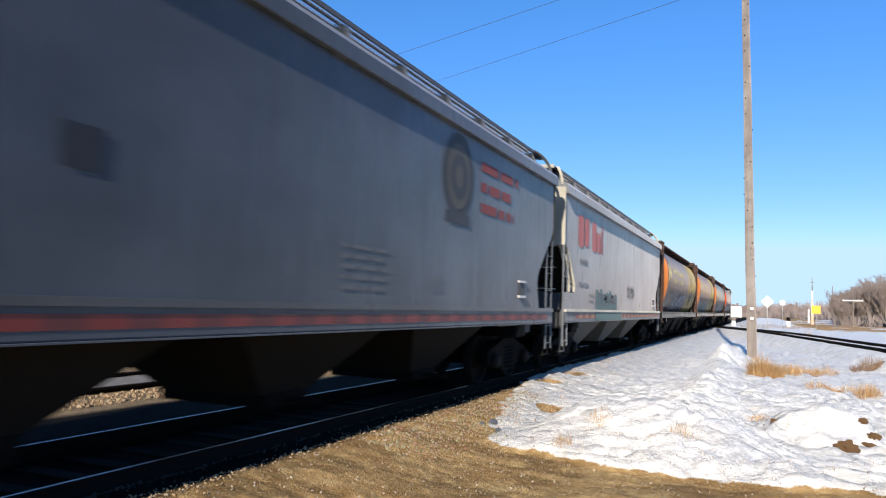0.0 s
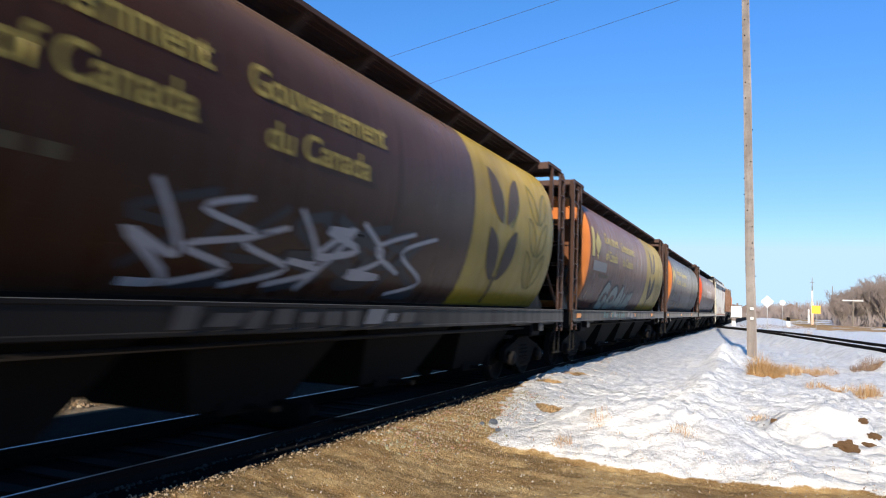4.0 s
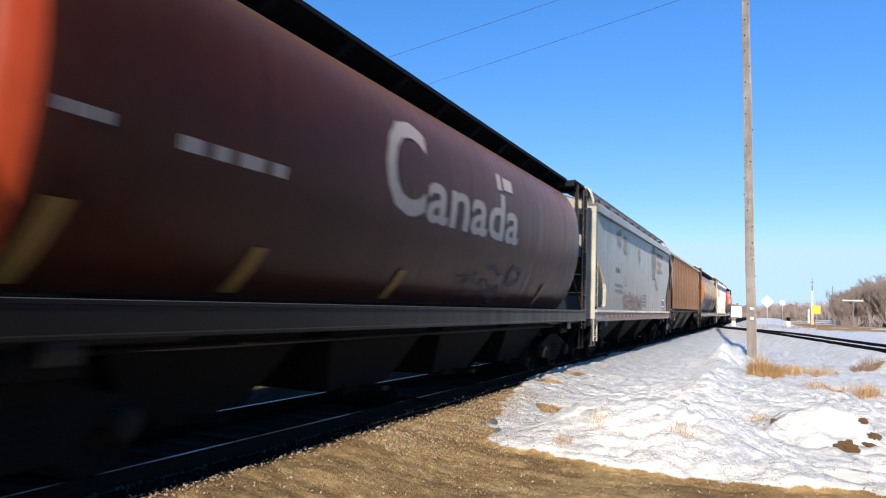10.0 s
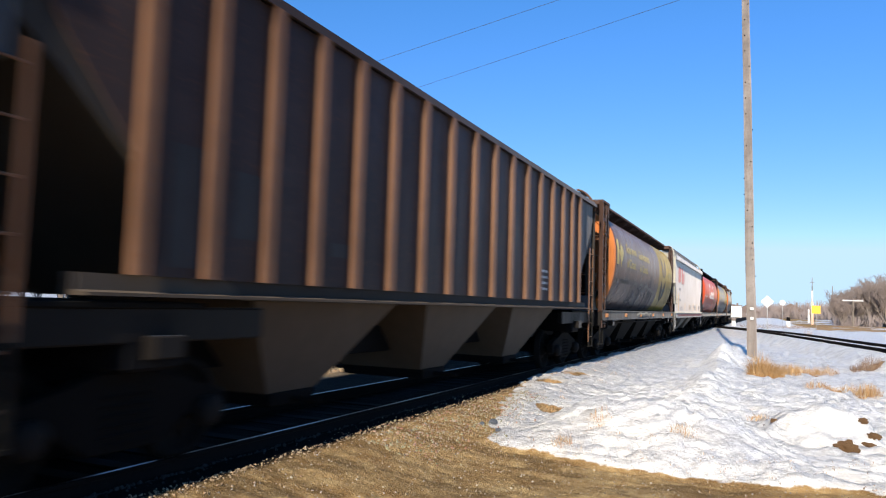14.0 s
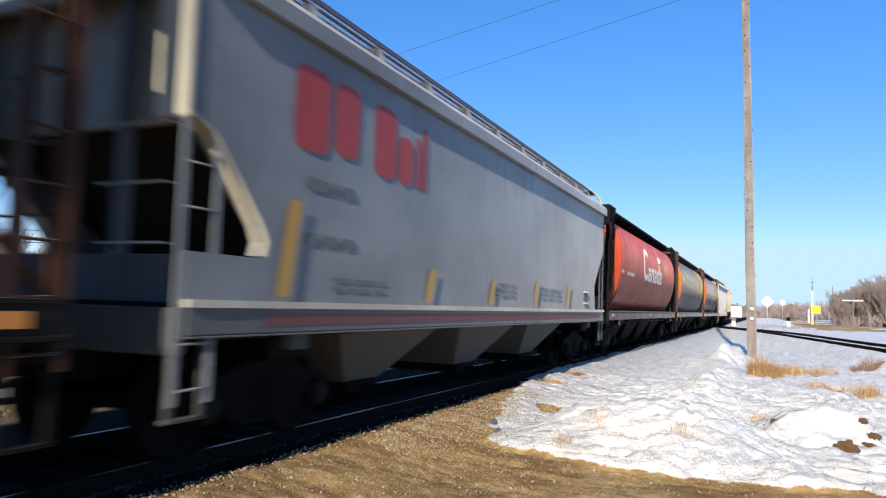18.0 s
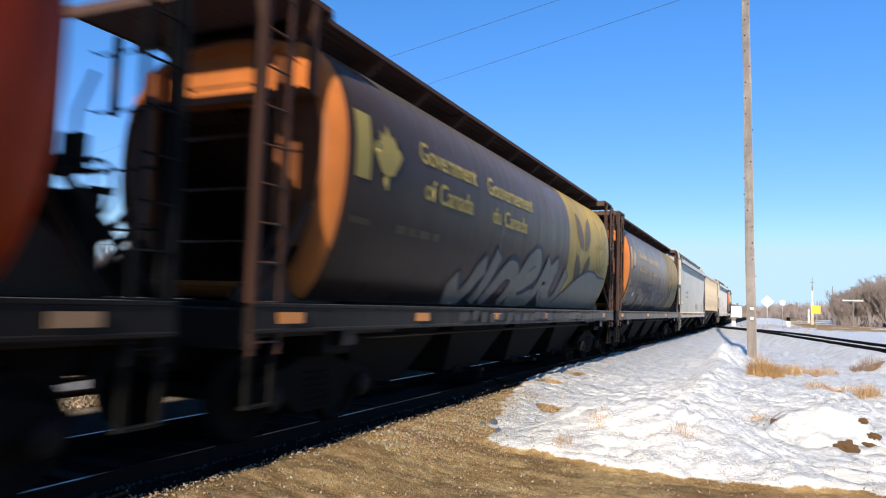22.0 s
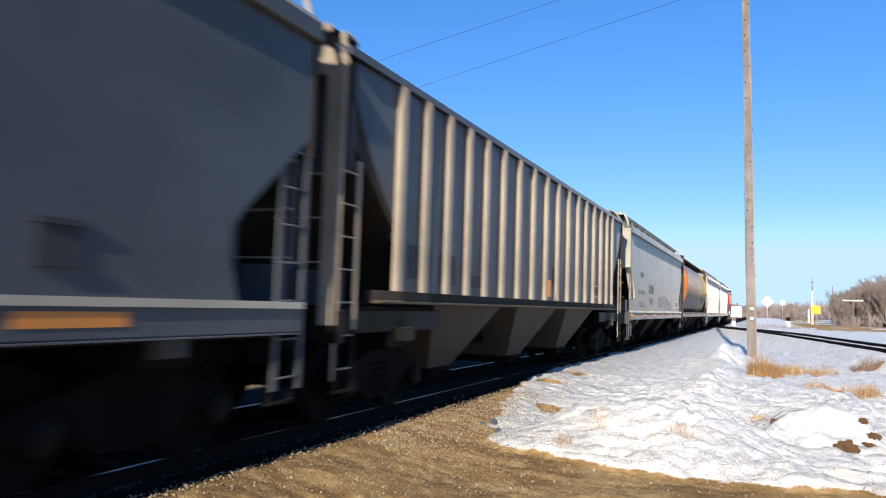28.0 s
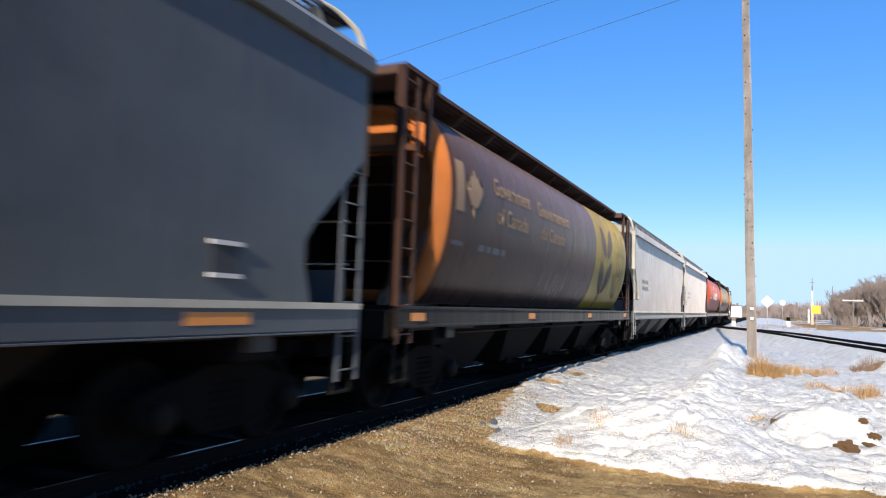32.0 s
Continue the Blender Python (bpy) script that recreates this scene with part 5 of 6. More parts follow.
def placard(car, kind, y, z, mat):
    bm = bmesh.new()
    for dz in (-0.14, 0.14):
        box(bm, 0, 0.03, -0.2, 0.2, dz - 0.02, dz + 0.02)
    part("placard_holder", bm, mat, car, at=pose(wall_x(kind, z) + 0.004, y, z))
    bm = bmesh.new()
    box(bm, 0, 0.012, -0.17, 0.17, -0.12, 0.12)
    part("placard", bm, M["let_black"], car, at=pose(wall_x(kind, z) + 0.003, y, z))


def weld_seam(bm):
    strip(bm, [(0.0, 1.5 + 0.14 * k) for k in range(19)], 0.012)
    for v in bm.verts:
        v.co.x = wall_x("cylinder", v.co.z) + 0.004


# wagons -----------------------------------------------------------------
def end_wing(bm):
    """The flat cheek of a tank's end beside the recess."""
    out = [(0.88, 2.05), (1.17, 2.05), (1.28, 2.4), (1.37, 2.8), (1.395, 3.1), (1.37, 3.45), (1.28, 3.7), (0.88, 3.7)]
    prism(bm, out, "y", 7.37, 7.43)
    prism(bm, [(0.86, 2.0), (0.92, 2.0), (0.92, 3.72), (0.86, 3.72)], "y", 7.10, 7.47)


def end_gusset(bm):
    """The sloping side plate between the platform and the tank's end."""
    prism(bm, [(6.2, 1.44), (8.3, 1.44), (8.25, 1.55), (7.35, 2.2), (6.6, 1.9)], "x", 1.02, 1.06)
    tube(bm, [(1.04, 8.2, 1.46), (1.04, 7.36, 2.6)], 0.035, 6)


def air_reservoir(bm):
    lathe(bm, [(0.02, -0.78), (0.19, -0.74), (0.24, -0.64), (0.24, 0.64), (0.19, 0.74), (0.02, 0.78)], 16, "x")
    for v in bm.verts:
        v.co.y += 7.86
        v.co.z += 2.05


def brake_rack(bm):
    """Cradle and pipes of the brake gear on the end platform."""
    box(bm, -0.9, 0.9, 7.8, 7.92, 1.43, 1.8)
    for x in (-0.62, 0.1, 0.6):
        tube(bm, [(x, 7.9, 1.44), (x, 7.95, 2.4), (x + 0.2, 8.3, 2.55)], 0.025, 6)


def slack_adjuster(bm):
    tube(bm, [(0.4, 8.35, 1.5), (0.45, 8.38, 3.0), (0.55, 8.45, 3.35)], 0.022, 6)
    tube(bm, [(-0.7, 8.3, 2.5), (0.9, 8.3, 2.45)], 0.022, 6)
    box(bm, 0.36, 0.56, 8.3, 8.42, 2.5, 2.8)


def cylinder_wagon(label, body, end, tail, walk_mat, post_mat, sill_mat):
    car = thing("hopper_wagon", label, "wagon", "freight train")
    hl = LENGTH["cylinder"] / 2 - 0.45
    # the dark brown fourth slot stands for shade in the end recesses
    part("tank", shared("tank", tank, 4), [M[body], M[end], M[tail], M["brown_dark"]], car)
    under_parts(car, "cylinder", hl, M["under_dark"], M[sill_mat])
    for s in (-1, 1):
        part("side_sill", shared("cylinder_sill", lambda bm: sill(bm, hl - 0.02)), M[sill_mat], car, at=Matrix.Diagonal((s, 1, 1, 1)))
        part("pipe", shared("pipe", lambda bm: tube(bm, [(1.2, -6.5, 1.04), (1.2, 6.5, 1.04)], 0.028, 6)), M["steel"], car, at=Matrix.Diagonal((s, 1, 1, 1)))
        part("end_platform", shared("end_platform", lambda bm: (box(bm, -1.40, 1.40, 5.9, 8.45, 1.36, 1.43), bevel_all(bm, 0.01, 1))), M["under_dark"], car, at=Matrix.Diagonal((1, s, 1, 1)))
        part("roof_end_panel", shared("roof_end_panel", lambda bm: (box(bm, -0.85, 0.85, 7.32, 7.38, 4.3, 4.62), bevel_all(bm, 0.01, 1))), M["brown_dark"], car, at=Matrix.Diagonal((1, s, 1, 1)))
        part("crossover", shared("crossover", lambda bm: (grating(bm, -1.42, 1.42, 7.35, 8.42, 4.63, 0.05), box(bm, -1.42, 1.42, 8.39, 8.45, 4.50, 4.60), box(bm, -1.42, 1.42, 7.32, 7.38, 4.48, 4.60))), M[walk_mat], car,
             "roof-end crossover platform of steel grating", Matrix.Diagonal((1, s, 1, 1)))["kind"] = "stuff"
        for x in (-1, 1):
            part("end_post", shared("cyl_post", lambda bm: (box(bm, 1.36, 1.46, 8.43, 8.55, 1.38, 4.58), box(bm, 1.37, 1.45, 7.62, 7.70, 3.6, 4.56), bevel_all(bm, 0.008, 1))), M[post_mat], car, at=Matrix.Diagonal((x, s, 1, 1)))
            part("brace", shared("cyl_brace", lambda bm: tube(bm, [(1.38, 8.45, 1.45), (1.3, 7.3, 2.6)], 0.04, 6)), M[post_mat], car, at=Matrix.Diagonal((x, s, 1, 1)))
            if x > 0 or s > 0:
                ladder(car, 1.47 * x, 8.52 * s, 0.95, 4.5, M[post_mat], s > 0)
        for z in (2.0, 2.5, 3.0, 3.5):
            part("grab_iron", shared("grab_iron", lambda bm: tube(bm, [(0.55, 0, 0), (0.55, 0.07, 0), (1.3, 0.07, 0), (1.3, 0, 0)], 0.011, 6)), M[post_mat], car, at=pose(0, 8.42 * s, z) @ Matrix.Diagonal((1, s, 1, 1)))
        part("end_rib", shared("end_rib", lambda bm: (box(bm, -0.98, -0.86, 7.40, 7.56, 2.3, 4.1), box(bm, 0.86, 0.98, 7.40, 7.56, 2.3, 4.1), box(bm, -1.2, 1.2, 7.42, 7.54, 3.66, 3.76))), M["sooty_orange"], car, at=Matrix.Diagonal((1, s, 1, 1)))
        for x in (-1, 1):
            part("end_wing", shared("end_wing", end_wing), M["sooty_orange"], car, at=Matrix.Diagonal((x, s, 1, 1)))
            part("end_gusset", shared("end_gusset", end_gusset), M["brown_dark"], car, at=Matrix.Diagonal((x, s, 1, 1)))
    part("brake_rack", shared("brake_rack", brake_rack), M["bogie"], car, "dark cradle and pipes of the brake gear")
    part("air_reservoir", shared("air_reservoir", air_reservoir), M["bogie"], car)
    part("valve_box", shared("valve_box", lambda bm: (box(bm, 0.28, 0.82, 8.12, 8.4, 1.43, 2.3), bevel_all(bm, 0.02, 1))), M["bogie"], car)
    part("valve_box", shared("low_valve_box", lambda bm: (box(bm, -0.95, -0.5, 7.95, 8.2, 1.43, 1.85), bevel_all(bm, 0.02, 1))), M["bogie"], car)
    part("slack_adjuster", shared("slack_adjuster", slack_adjuster), M["steel"], car)
    walks(car, "cylinder", 0.56, 1.21, 7.35, 4.655, M[walk_mat], 0.95, 4.36, M[walk_mat])
    for y in (-5.0, -2.5, 0.05, 2.55):
        part("weld_seam", shared("weld_seam", weld_seam), M["brown_dark"], car, at=pose(0, y, 0))
    for k in range(4):
        part("hatch_cover", shared("cyl_hatch", lambda bm: hatch(bm, 1.7)), M[walk_mat], car, at=pose(0, -5.4 + 3.6 * k, 4.52))
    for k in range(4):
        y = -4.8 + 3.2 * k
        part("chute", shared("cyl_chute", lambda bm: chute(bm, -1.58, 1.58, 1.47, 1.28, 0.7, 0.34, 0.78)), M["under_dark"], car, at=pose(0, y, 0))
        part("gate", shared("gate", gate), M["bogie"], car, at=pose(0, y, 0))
    return car, hl


SIDE_CUT = ((0.0, 4.27), (0.0, 3.0), (0.3, 2.88), (0.46, 2.72), (1.02, 2.14), (1.1, 2.0), (1.05, 1.86), (0.94, 1.84), (0.03, 1.84), (0.03, 1.43))
OPEN_CUT = ((0.0, 4.27), (0.0, 3.0), (0.12, 2.97), (0.5, 2.74), (1.42, 2.22), (1.55, 2.06), (1.52, 1.66), (1.4, 1.54), (0.3, 1.52), (0.28, 1.43))
FAR_CUT = ((0.0, 4.27), (0.0, 3.12), (0.16, 2.98), (0.98, 2.25), (1.12, 2.08), (1.12, 1.85), (0.98, 1.43))
RIB_CUT = ((0.22, 4.25), (0.22, 3.85), (0.42, 3.5), (1.3, 2.55), (1.5, 2.3), (1.5, 1.62))


def hopper_core(bm, hl, inset, w, top):
    """The bin between the sides, with sloping ends."""
    prism(bm, [(-(hl - inset), top), (-(hl - inset), 3.25), (-(hl - 2.7), 1.45), (hl - 2.7, 1.45), (hl - inset, 3.25), (hl - inset, top)], "x", -w, w)


def side_sheet(bm, hl, cut, x0, x1, tail):
    near = [(-hl + d, z) for d, z in cut]
    far = [(hl - d, z) for d, z in tail[::-1]]
    prism(bm, near + far, "x", x0, x1)


def cut_flange(bm, hl, cut, x0, x1):
    pts = [(hl - d, z) for d, z in cut[1:] if z > (1.53 if cut is OPEN_CUT else 1.84)]
    for (a, b), (c, d) in zip(pts, pts[1:]):
        n = Vector((d - b, a - c)).normalized() * 0.02
        vs = [(a, b), (c, d), (c - n.x, d - n.y), (a - n.x, b - n.y)]
        prism(bm, vs, "x", x0, x1)


def ribs_at(hl):
    half = (0.47, 1.42, 2.36, 3.26, 4.12, 4.93, 5.72, 6.5, 7.25)
    return [-y for y in half[::-1]] + list(half[:4]) + [4.2, 5.12, 5.98, 6.76]


def box_wagon(kind, label, body, core, trim, walk_mat, under, rib="", roof="", sill_mat="", slim=False, open_end=False):
    car = thing("hopper_wagon", label, "wagon", "freight train")
    hl = LENGTH[kind] / 2 - 0.45
    cut = (OPEN_CUT if open_end else SIDE_CUT) if kind == "smooth" else RIB_CUT
    tail_cut = FAR_CUT if kind == "smooth" else RIB_CUT
    x1 = wall_x(kind, 3)
    base = 1.43 if kind == "smooth" else 1.62
    top = 4.27 if kind == "smooth" else 4.25
    # bin coloured dark for the shade behind the end openings
    part("bin", shared((kind, "bin"), lambda bm: hopper_core(bm, hl, 0.32, x1 - 0.03, top)), M["grimy"], car)
    under_parts(car, kind, hl, M["under"], M["under"] if kind == "smooth" else M["sill_dark"])
    for s in (-1, 1):
        mir = Matrix.Diagonal((s, 1, 1, 1))
        part("side_sheet", shared((kind, "side", open_end), lambda bm: side_sheet(bm, hl - 0.06, cut, x1 - 0.02, x1, tail_cut)), M[body], car, at=mir)
        for e in (-1, 1):
            # flange, post and ladder are coloured darker at the end facing from the sun
            part("flange", shared((kind, "flange", e, open_end), lambda bm: cut_flange(bm, hl - 0.06, cut if e < 0 else tail_cut, x1 - (0.34 if open_end else 0.2), x1 - 0.003)), M[(trim if e < 0 else body) if kind == "smooth" else core], car, at=Matrix.Diagonal((s, e, 1, 1)))
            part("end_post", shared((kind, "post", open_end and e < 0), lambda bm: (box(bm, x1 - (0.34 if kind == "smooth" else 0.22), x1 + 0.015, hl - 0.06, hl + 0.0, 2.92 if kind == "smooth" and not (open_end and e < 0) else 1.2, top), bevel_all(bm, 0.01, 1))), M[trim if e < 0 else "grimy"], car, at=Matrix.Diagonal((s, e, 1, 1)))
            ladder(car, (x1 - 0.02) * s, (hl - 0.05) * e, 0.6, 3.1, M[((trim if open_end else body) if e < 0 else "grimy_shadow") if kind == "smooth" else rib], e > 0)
        if kind == "smooth":
            part("side_sill", shared("deep_sill", lambda bm: sill_deep(bm, hl - 0.12)), M[sill_mat or trim], car, at=mir)
            part("sill_lip", shared("sill_lip", lambda bm: box(bm, 1.50, 1.552, -hl + 0.1, hl - 0.1, 1.385, 1.45)), M[trim], car, at=mir)
            part("top_chord", shared("top_chord", lambda bm: (prism(bm, [(1.44, 4.12), (1.572, 4.12), (1.584, 4.132), (1.584, 4.30), (1.53, 4.375), (1.44, 4.40)], "y", -hl + 0.02, hl - 0.02))), M[body], car, at=mir)
        else:
            part("side_sill", shared("rib_sill", lambda bm: prism(bm, [(1.30, 1.46), (1.50, 1.46), (1.50, 1.485), (1.40, 1.50), (1.40, 1.62), (1.30, 1.62)], "y", -hl + 0.9, hl - 0.9)), M[under], car, at=mir)
            part("top_chord", shared("rib_chord", lambda bm: prism(bm, [(1.36, 4.25), (1.50, 4.25), (1.50, 4.33), (1.36, 4.36)], "y", -hl + 0.02, hl - 0.02)), M[body], car, at=mir)
            for y in ribs_at(hl):
                part("rib", shared("rib", lambda bm: (prism(bm, [(1.43, -0.088), (1.50, -0.082), (1.505, -0.076), (1.505, 0.076), (1.50, 0.082), (1.43, 0.088)], "z", 1.62, 4.25))), M[rib], car, at=pose(0, y, 0) @ mir if s > 0 else pose(0, y, 0, 0, 0, 180))
    # roof, end sheets, hatches
    zr = 4.60 if kind == "smooth" else 4.42
    part("roof", shared((kind, "roof"), lambda bm: prism(bm, [(-1.46, top), (1.46, top), (1.46, top + 0.12), (0.55, zr), (-0.55, zr), (-1.46, top + 0.12)], "y", -hl + 0.05, hl - 0.05)), M[roof or body], car)
    for e in (-1, 1):
        # sheet paler at the sunlit end; the rest coloured as if in shade
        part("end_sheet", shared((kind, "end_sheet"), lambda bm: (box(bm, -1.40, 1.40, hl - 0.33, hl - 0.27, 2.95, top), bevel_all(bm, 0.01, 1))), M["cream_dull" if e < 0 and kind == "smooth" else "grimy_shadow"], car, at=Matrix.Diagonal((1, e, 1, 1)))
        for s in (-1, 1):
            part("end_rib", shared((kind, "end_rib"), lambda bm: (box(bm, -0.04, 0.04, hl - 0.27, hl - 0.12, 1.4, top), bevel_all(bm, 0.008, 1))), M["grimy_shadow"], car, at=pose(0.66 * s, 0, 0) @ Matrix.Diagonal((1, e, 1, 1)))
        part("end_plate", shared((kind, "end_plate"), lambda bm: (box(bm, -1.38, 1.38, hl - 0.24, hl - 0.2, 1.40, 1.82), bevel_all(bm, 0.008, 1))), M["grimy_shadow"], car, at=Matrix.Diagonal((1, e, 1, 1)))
        part("end_fascia", shared((kind, "fascia"), lambda bm: (prism(bm, [(-1.28, top - 0.2), (1.28, top - 0.2), (1.28, top + 0.1), (0.55, zr - 0.02), (-0.55, zr - 0.02), (-1.28, top + 0.1)], "y", hl - 0.06, hl - 0.01))), M[trim], car, at=Matrix.Diagonal((1, e, 1, 1)))
        part("end_deck", shared((kind, "end_deck"), lambda bm: (box(bm, -1.40, 1.40, hl - 2.2, hl - 0.05, 1.37, 1.42), bevel_all(bm, 0.01, 1))), M["under_dark"], car, at=Matrix.Diagonal((1, e, 1, 1)))
        part("roof_platform", shared((kind, "platform"), lambda bm: grating(bm, -1.2, 1.2, hl - 0.62, hl - 0.05, zr + 0.17, 0.08)), M["dark_grating"], car, at=Matrix.Diagonal((1, e, 1, 1)))["kind"] = "stuff"
        part("platform_edge", shared((kind, "platform_edge"), lambda bm: (box(bm, -1.22, 1.22, hl - 0.05, hl - 0.02, zr + 0.13, zr + 0.215), bevel_all(bm, 0.006, 1))), M[trim], car, at=Matrix.Diagonal((1, e, 1, 1)))
        for s in (-1, 1):
            part("roof_handrail", shared((kind, "handrail"), lambda bm: tube(bm, catmull([(1.12, hl - 0.75, zr + 0.22), (1.22, hl - 0.35, zr + 0.2), (1.36, hl - 0.08, zr + 0.02), (1.44, hl - 0.05, zr - 0.28)], 4), 0.034, 6)), M[trim], car, at=Matrix.Diagonal((s, e, 1, 1)))
        for z in (1.9, 2.4, 2.9):
            part("grab_iron", shared("grab_iron", lambda bm: tube(bm, [(0.55, 0, 0), (0.55, 0.07, 0), (1.3, 0.07, 0), (1.3, 0, 0)], 0.011, 6)), M[trim], car, at=pose(0, (hl - 0.1) * e, z) @ Matrix.Diagonal((1, e, 1, 1)))
    if kind == "smooth":
        walks(car, kind, 0.52, 1.17, hl - 0.55, zr + 0.22, M["walk_grey"], 1.3, zr - 0.16, M[body])
    for k in range(4):
        part("hatch_cover", shared((kind, "hatch"), lambda bm: hatch(bm, 1.75)), M[roof or body], car, at=pose(0, -5.5 + 3.67 * k, zr))
    third = (hl - 2.75) * 2 / 3
    for y in ((-4.95, -0.58, 3.5) if slim else (-third - 0.25, -0.25, third - 0.25)):
        long = 1.45 if slim else third / 2 - (0.3 if kind == "ribbed" else 0.0)
        part("chute", shared((kind, "chute", slim), lambda bm: chute(bm, -long, long, base + 0.02, x1 - 0.06, 0.72, 0.42, 0.45)), M[under], car, "dusty sloping discharge hopper, darkened for the shade below", pose(0, y, 0))
        part("gate", shared("gate", gate), M["bogie"], car, at=pose(0, y, 0))
    return car, hl


def government_marks(car, mat, dim):
    k = "cylinder"
    part_mat = M[mat]
    decal(car, "flag_emblem", rect(-7.05, -6.72, 2.86, 3.62), k, part_mat, "flag emblem with a leaf")
    cy, cz = -6.3, 3.2
    half_leaf = ((0.0, 0.40), (0.09, 0.24), (0.19, 0.30), (0.16, 0.06), (0.30, 0.16), (0.36, 0.06), (0.30, -0.02), (0.14, -0.20), (0.03, -0.22), (0.02, -0.40))
    out = [(cy + u, cz + w) for u, w in half_leaf] + [(cy - u, cz + w) for u, w in half_leaf[:0:-1]]
    decal(car, "leaf_emblem", flat(out), k, part_mat)
    for text, y0, y1, z0, z1 in (("Government", -5.4, -3.35, 3.32, 3.62), ("of Canada", -5.25, -3.5, 2.85, 3.15), ("Gouvernement", -2.85, -0.35, 3.28, 3.58), ("du Canada", -2.6, -0.7, 2.84, 3.12)):
        word(car, k, text, y0, y1, z0, z1, part_mat, "faded painted letter")
    data_bars(car, k, -7.0, -6.55, 2.3, 2.48, 1, M[dim], 3, "reporting mark as plain bars")
    data_bars(car, k, -5.9, -4.6, 2.26, 2.52, 1, M[dim], 4, "reporting number as plain bars")


def canada_marks(car, mat="let_white"):
    k = "cylinder"
    word(car, k, "C", -2.7, -1.55, 2.58, 3.80, M[mat], "large white painted letter")
    word(car, k, "anada", -1.5, 2.45, 2.57, 3.38, M[mat], "large white painted letter")
    decal(car, "small_flag", rect(1.3, 1.5, 3.44, 3.72), k, M[mat])
    decal(car, "small_flag", rect(1.62, 2.1, 3.48, 3.70), k, M[mat])
    data_bars(car, k, -7.1, -6.6, 2.58, 2.80, 1, M[mat], 3, "reporting mark as plain bars")
    data_bars(car, k, -6.0, -4.62, 2.52, 2.82, 1, M[mat], 4, "reporting number as plain bars")


def crest(car, y, z, mats):
    for r, m, lift in ((0.66, M["crest_dark"], 0.006), (0.5, M["crest_tan"], 0.010), (0.34, M["crest_dark"], 0.014), (0.18, M["crest_tan"], 0.018)):
        decal(car, "crest", flat([(y + r * 0.92 * math.cos(a * math.tau / 28), z + r * math.sin(a * math.tau / 28)) for a in range(28)]), "smooth", m, "round dark crest", lift)
    decal(car, "crest_scroll", rect(y - 0.45, y + 0.45, z - 0.72, z - 0.55), "smooth", M["crest_dark"], "", 0.012)
    for k, (w, dz) in enumerate(((1.9, 0.34), (1.5, 0.0), (1.7, -0.34))):
        data_bars(car, "smooth", y + 0.95, y + 0.95 + w, z + dz - 0.2, z + dz + 0.2, 1, M["let_rose"], 20 + k, "red railway lettering as plain bars")


def red_logo(car, y0, y1, z0, z1):
    """A big red company logo as plain rounded blocks."""
    w = y1 - y0
    n = 0
    for a, b, lo, hi in ((0.0, 0.2, 0.0, 1.0), (0.235, 0.40, 0.08, 1.0), (0.52, 0.69, 0.0, 1.0), (0.715, 0.85, 0.0, 0.7), (0.88, 0.92, 0.0, 0.78), (0.945, 0.985, 0.0, 1.0)):
        r = (z1 - z0) * 0.16
        ya, yb, za, zb = y0 + a * w, y0 + b * w, z0 + lo * (z1 - z0), z0 + hi * (z1 - z0)
        r = min(r, (yb - ya) * 0.45)
        out = []
        for cx, cz, a0 in ((yb - r, zb - r, 0), (ya + r, zb - r, 90), (ya + r, za + r, 180), (yb - r, za + r, 270)):
            out += [(cx + r * math.cos(radians(a0 + t)), cz + r * math.sin(radians(a0 + t))) for t in (0, 30, 60, 90)]
        decal(car, "logo_block", flat(out), "smooth", M["let_red"], "plain red logo block")
        n += 1


def yellow_dashes(car, kind, places, mat="chalk_yellow"):
    for y, z0, z1 in places:
        decal(car, "yellow_dash", rect(y, y + 0.22, z0, z1, slant=0.16), kind, M[mat], "slanted yellow reflective dash", 0.024)


CARS = []


def add(car_hl, kind):
    CARS.append((car_hl[0], kind))
    return car_hl[0]


def gov_wagon(label, body="brown", end="orange", tail="yellow", mat="let_yellow", dim="let_faint", walk_mat="rust_grating", post="post_brown", sill_mat="sill_dark", leafs="leaf_brown", refl=3.4, lines="leaf_dark"):
    car, hl = cylinder_wagon(label, body, end, tail, walk_mat, post, sill_mat)
    government_marks(car, mat, dim)
    wheat(car, "cylinder", 4.05, 2.72, 1.05, M[leafs], M[lines])
    if refl:
        reflectors(car, "cylinder", hl, M["refl_orange"], refl, 0.42)
    add((car, hl), "cylinder")
    return car


